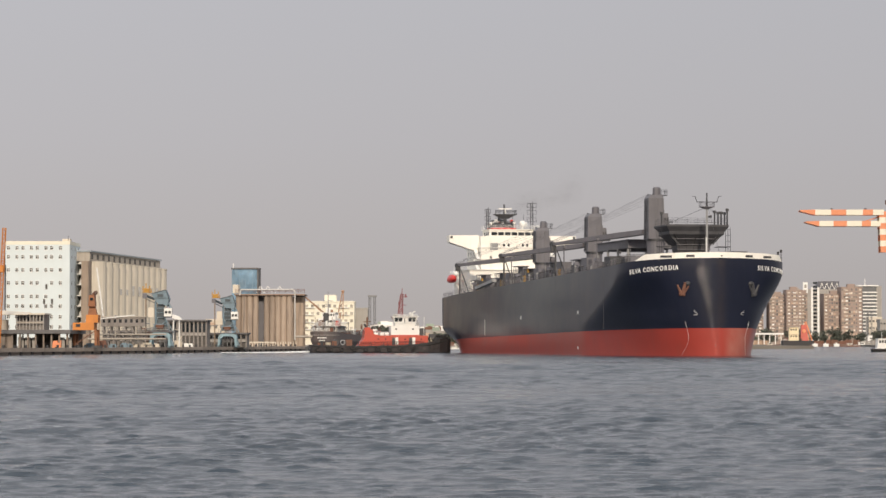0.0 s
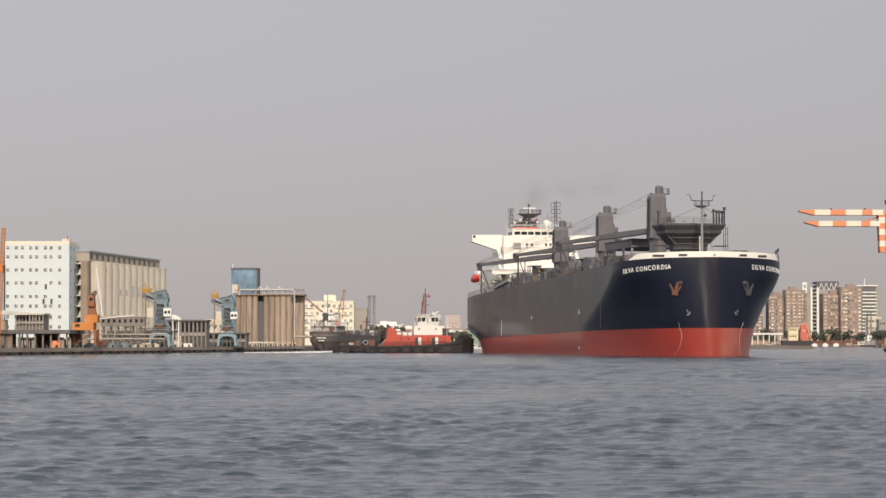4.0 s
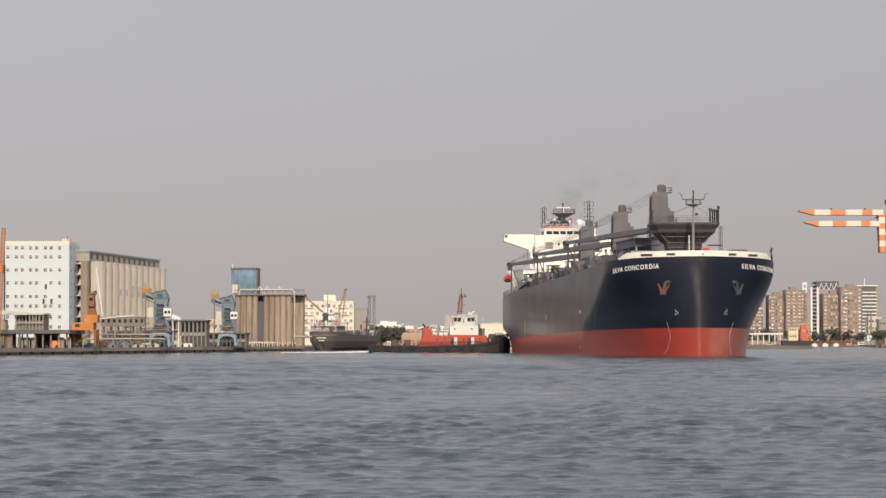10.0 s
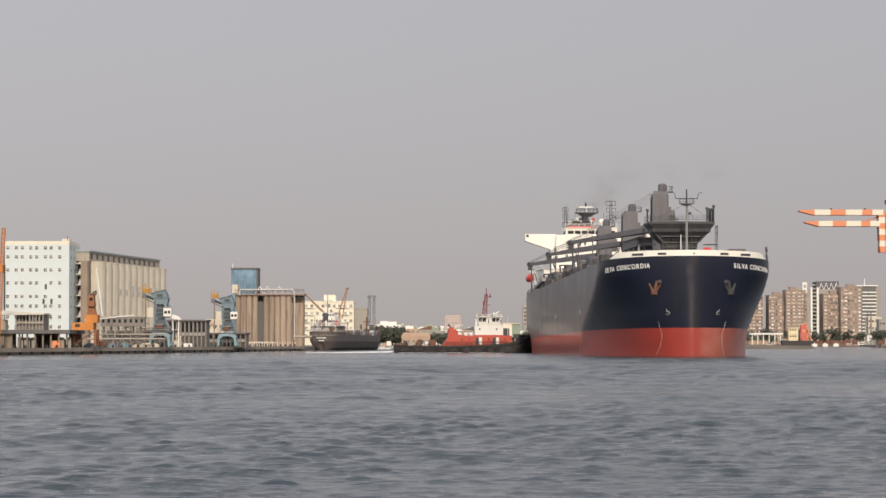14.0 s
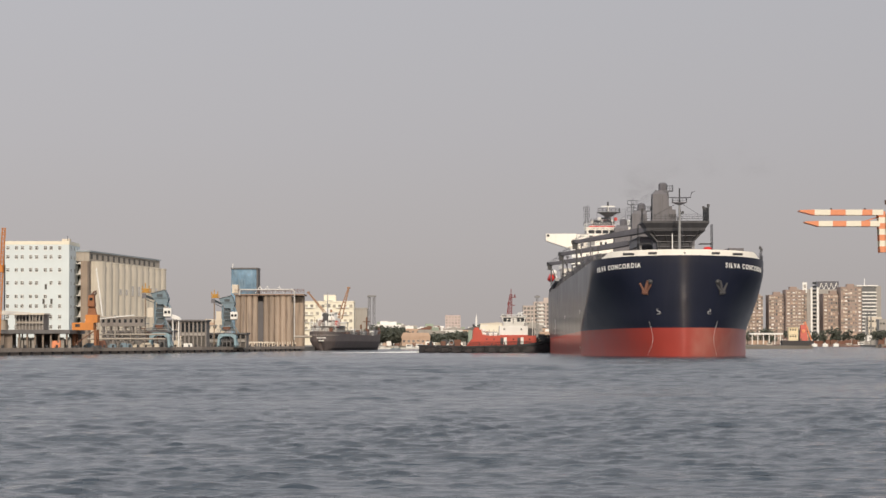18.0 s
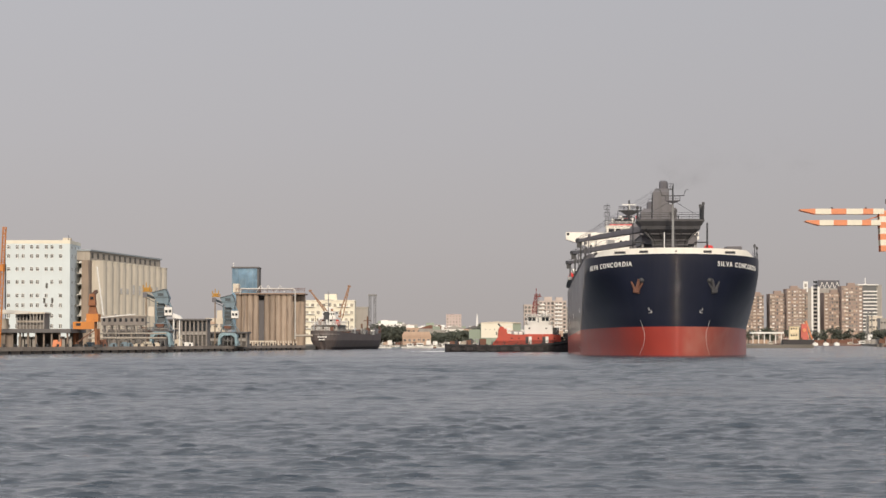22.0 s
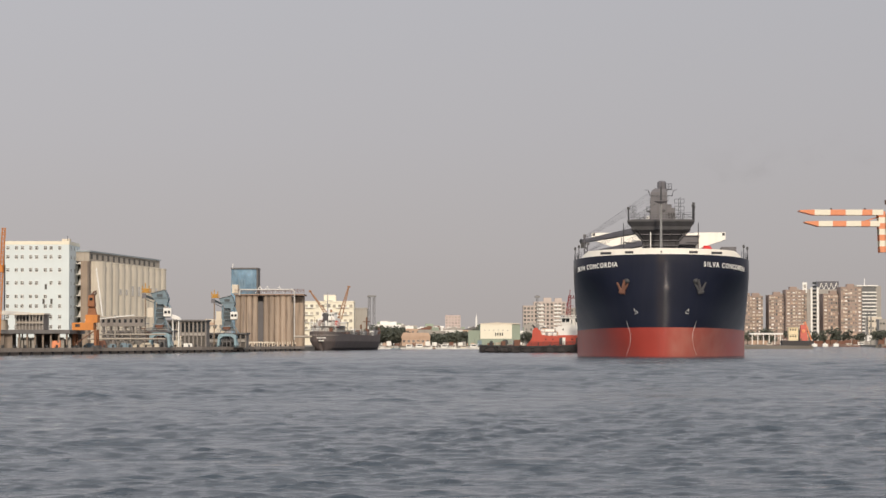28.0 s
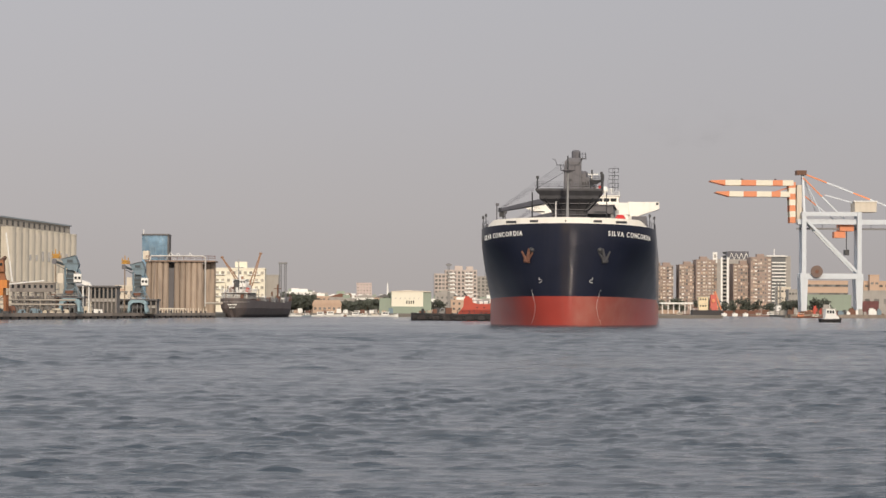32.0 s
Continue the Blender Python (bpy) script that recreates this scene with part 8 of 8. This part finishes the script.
    part("boom_latch", Geo().box(xh + 2.0, xh + 4.6, 1405, 1413, 49.48, 69.18).box(xh + 4.6, xh + 6.5, 1406, 1412, 49.48, 57.42), IVORY, s)
    for zl, zh, a, b in ((68.59, 71.83, 184.88, 228.32), (63.00, 65.65, 187.82, 226.56)):
        n = 6
        cuts = (0.0, 0.18, 0.37, 0.55, 0.75, 0.87, 1.0)
        mid = (zl + zh) / 2
        for i in range(n):
            p, q = a + (b - a) * cuts[i], a + (b - a) * cuts[i + 1]
            if i == 0:
                part("outer_boom", Geo().slab([(p, mid + 0.5), (q, mid - 1.4), (q, mid + 1.4), (p, mid + 1.1)], 1405, 1413), STRIPE, s)
            else:
                part("outer_boom", Geo().box(p, q, 1405, 1413, mid - 1.4, mid + 1.4), STRIPE if i % 2 == 0 else PARAPET, s)
    part("boom_tie", Geo().rod((218.93, 1409, 65.65), (230.66, 1409, 69.18), 0.3, 5), STRIPE, s)
    part("boom_lamp", Geo().box(201.32, 202.20, 1408, 1410, 71.83, 72.42).box(218.93, 219.81, 1408, 1410, 71.83, 72.42), DARK_STEEL, s)
    return s


gantry_crane()
solo("gantry_quay", Geo().box(223.53, 223.53 + 300, 1384, 1392, -2, LAND + 0.5), QUAY, pose(0, 0, 0), "dark concrete quay under the gantry crane", "quay", kind="structure")
block("peach_hall", "peach-walled port hall with bands of windows", 318.17, 347.45, 1900, 30, 25.50, PEACH, 3, 10, 3.0, 1.6, low=6)
block("sage_shed", "sage green low port shed", 285.38, 313.00, 1700, 20, 14.22, SAGE, 0, 0)
block("peach_hall", "peach port office with a stepped roof", 358.53, 402.06, 1900, 30, 25.50, PEACH, 3, 9, 3.0, 1.6, low=6)
block("peach_hall", "peach stair tower on the port office", 361.93, 368.64, 1895, 6, 29.78, PEACH, 2, 2, 2.0, 1.4, low=6)
block("port_shed", "grey port shed with a wide dark door", 301.26, 335.25, 1600, 20, 16.19, GREY_WALL, 1, 6, 3.0, 3.0)
for k, (x, y) in enumerate(((268.40, 1650), (281.97, 1655), (286.28, 1660), (270.13, 1680), (294.27, 1690))):
    tree(x, y, 9 + k % 3, k, 1.2)
for k in range(14):
    r = random.Random(500 + k)
    x = 228.86 + k * 5.6
    solo("freight_box", Geo().box(-3, 3, 0, 2.4, 0, 2.6).box(-3.05, -2.9, -0.05, 2.45, 0, 2.65).box(2.9, 3.05, -0.05, 2.45, 0, 2.65), r.choice((RUST, BROWN, RUST, GREY_WALL, STRIPE)), pose(x, 1428 + r.uniform(-2, 6), LAND), "rusty freight container standing on the quay", "container", group="containers by the gantry crane")
r = random.Random(77)
for k in range(36):
    # small machines, bins and stores in front of the gantry's feet
    x, h, w = 224.5 + k * 2.25 + r.uniform(-0.8, 0.8), r.uniform(1.2, 6.5) * (0.6 if k % 3 else 1.0), r.uniform(0.8, 2.2)
    solo("quay_store_bin", Geo().box(-w, w, 0, 2.0, 0, h * 0.75).box(-w * 0.7, w * 0.5, 0.2, 1.8, h * 0.75, h), r.choice((RUST, BROWN, RUST, GREY_WALL, DARK_STEEL, ORANGE_RED, WHITE, CRANE_BLUE)), pose(x, 1394.5 + r.uniform(0, 2.5), LAND), "small rusty store bin on the quay edge", "bin", group="bins by the gantry crane")
solo("dark_stack", Geo().box(265.48, 276.35, 1422, 1428, LAND, 8.97), mat("dark_red_stack", (0.14, 0.05, 0.05), 0.7, vary=0.5, scale=0.5, grain=2.0), pose(0, 0, 0), "stack of dark red containers beside the crane", "container stack")


# ---- smoke from the funnel ----
SHIP_ROWS = [
    (0, 51.67, 506.72, -78.32), (2, 50.85, 504.0, -79.66), (4, 50.03, 501.9, -80.89), (6, 49.2, 500.19, -82.07),
    (8, 48.35, 498.68, -83.25), (10, 47.47, 497.23, -84.44), (12, 46.56, 495.75, -85.63), (14, 45.62, 494.19, -86.83),
    (16, 44.65, 492.54, -88.01), (18, 43.67, 490.83, -89.17), (20, 42.68, 489.12, -90.29), (22, 41.7, 487.5, -91.36),
    (24, 40.75, 486.3, -92.39), (26, 39.86, 485.5, -93.38), (28, 39.06, 485.1, -94.38), (30, 38.38, 485.3, -95.43), (32, 37.87, 485.7, -96.63)]


def ship_at(t):
    x, y, a = (float(np.interp(t, [r[0] for r in SHIP_ROWS], [r[k] for r in SHIP_ROWS])) for k in (1, 2, 3))
    return pose(x, y, 0, 0, 0, a)


def smoke_material():
    m = bpy.data.materials.new("thin_smoke")
    m.use_nodes = True
    n, l = m.node_tree.nodes, m.node_tree.links
    b = n["Principled BSDF"]
    b.inputs["Base Color"].default_value, b.inputs["Roughness"].default_value = (0.10, 0.092, 0.088, 1), 1.0
    b.inputs["Specular IOR Level"].default_value = 0.0
    place, shrink, ball, tex, span, cut = (n.new("ShaderNode" + k) for k in ("TexCoord", "Mapping", "TexGradient", "TexNoise", "MapRange", "Math"))
    ball.gradient_type = "SPHERICAL"
    shrink.inputs["Scale"].default_value = (0.235, 0.235, 0.30)
    tex.inputs["Scale"].default_value, tex.inputs["Detail"].default_value = 0.30, 3
    span.inputs["From Min"].default_value, span.inputs["From Max"].default_value, span.inputs["To Max"].default_value = 0.2, 0.75, 0.17
    cut.operation = "MULTIPLY"
    l.new(place.outputs["Object"], shrink.inputs["Vector"])
    l.new(shrink.outputs[0], ball.inputs["Vector"])
    l.new(place.outputs["Object"], tex.inputs["Vector"])
    l.new(tex.outputs["Fac"], span.inputs["Value"])
    l.new(span.outputs[0], cut.inputs[0])
    l.new(ball.outputs["Fac"], cut.inputs[1])
    # soot thins as it rises
    where, axes, thin, fade = (n.new("ShaderNode" + k) for k in ("NewGeometry", "SeparateXYZ", "MapRange", "Math"))
    thin.interpolation_type, fade.operation = "SMOOTHSTEP", "MULTIPLY"
    for key, value in (("From Min", 33.0), ("From Max", 52.0), ("To Min", 1.0), ("To Max", 0.12)):
        thin.inputs[key].default_value = value
    l.new(where.outputs["Position"], axes.inputs[0])
    l.new(axes.outputs["Z"], thin.inputs["Value"])
    l.new(cut.outputs[0], fade.inputs[0])
    l.new(thin.outputs[0], fade.inputs[1])
    l.new(fade.outputs[0], b.inputs["Alpha"])
    return m


SMOKE = smoke_material()
PUFFS = []
for k in range(4):
    # a thin wavy veil of soot
    n = 10
    veil = [(-4.2 + 8.4 * i / n, 0.4 * noise.noise(Vector((i * 0.4, j * 0.4, 7.0 * k))), -3.3 + 6.6 * j / n) for j in range(n + 1) for i in range(n + 1)]
    PUFFS.append(Geo().add(veil, [(j * (n + 1) + i, j * (n + 1) + i + 1, (j + 1) * (n + 1) + i + 1, (j + 1) * (n + 1) + i) for j in range(n) for i in range(n)]).mesh("smoke_puff", SMOKE, True))


def smoke():
    """Puffs that wait in the funnel, leave it one after another and drift off to the right on the wind."""
    r = random.Random(9)
    for k in range(15):
        start = -8.0 + k * 1.42
        ob = new("smoke_puff", PUFFS[k % 4])
        tagged(ob, "thin puff of dark smoke from the funnel", "smoke", "funnel smoke")
        side, lift, deep = r.uniform(0.8, 1.25), r.uniform(0.6, 1.35), r.uniform(-0.5, 0.5)
        home = ship_at(max(start, 0.0)) @ Vector((-183.2, -0.6, 25.5))
        rows = []
        if start > 0:
            rows += [(t, ship_at(t) @ pose(-183.2, -0.6, 25.5)) for t in np.linspace(0, start, 3)]
        for t in sorted({max(start, 0.0) + 1.0, *np.linspace(max(start, 0.0), 32, 9)}):
            a = t - start
            if a < 0.01 or t > 32:
                continue
            gone = 2.3 * side * a
            m = pose(home.x + gone, home.y + deep * a, home.z + 9.0 * min(a, 1.0) + lift * 11.0 * (1 - math.exp(-a / 7.0)) + 0.25 * a, 0, 0, 3.0 * a * deep)
            rows.append((float(t), m))
        if len(rows) > 1:
            walk(ob, rows)


def motions():
    """All that moves: the carrier turns towards the camera, the tug pushes her stern, a launch passes, smoke and water drift."""
    walk(SHIP, [(t, ship_at(t)) for t, *_ in SHIP_ROWS])
    # the tug keeps beside the stern and slides aft round it
    tug_rows = [(0, -15.26, 672.0, 6), (2, -12.32, 672.0, 5), (6, -6.44, 672.0, 4), (9, -1.96, 672.0, 3), (13, 4.21, 673.0, 2), (19, 13.56, 678.0, 0.5),
                (23, 19.80, 684.0, -0.5), (28, 27.31, 690.0, -2), (32, 32.62, 693.0, -3)]
    walk(TUG, [(t, pose(x, y, -0.35, 0, 0, a)) for t, x, y, a in tug_rows])
    # the foam subsides as the tug eases her engines
    walk(WASH, [(t, pose(x - 17.6, y - 1.5, float(np.interp(t, (0, 13, 19, 23, 28), (0, 0, -0.12, -0.3, -0.5))), 0, 0, a)) for t, x, y, a in tug_rows])
    walk(LAUNCH, [(t, pose(x, 720, 0, 0, 0, 12)) for t, x in ((0, 116.52), (3.5, 119.67), (10, 124.17), (20, 126.57), (32, 127.02))])
    # the freighter's two derrick jibs swing slowly over her deck
    heading = radians(80)
    for jib, heel, rows in ((DERRICKS[0], (16, 0.9, 10.4), ((0, -8.9, 7.6), (12, -8.7, 7.9), (18, -7.4, 8.8), (24, -7.0, 9.1), (32, -6.6, 9.4))),
                            (DERRICKS[1], (30, 0.8, 10.5), ((0, 0.7, 9.4), (6, 1.6, 9.8), (12, 2.0, 10.2), (18, 2.9, 10.5), (24, 2.8, 10.8), (32, 3.2, 10.9)))):
        size = 12.2 if jib is DERRICKS[0] else 11.6
        keys = []
        for t, right, up in rows:
            deep = math.sqrt(max(size ** 2 - right ** 2 - up ** 2, 0.2))
            way = Vector((right * math.cos(heading) + deep * math.sin(heading), -right * math.sin(heading) + deep * math.cos(heading), up))
            keys.append((t, Matrix.Translation(heel) @ way.to_track_quat("Z", "Y").to_matrix().to_4x4()))
        walk(jib, keys)
    smoke()
    walk(WATER, [(0, pose(-1.5, 4, 0)), (32, pose(1.5, -6, 0))])


motions()
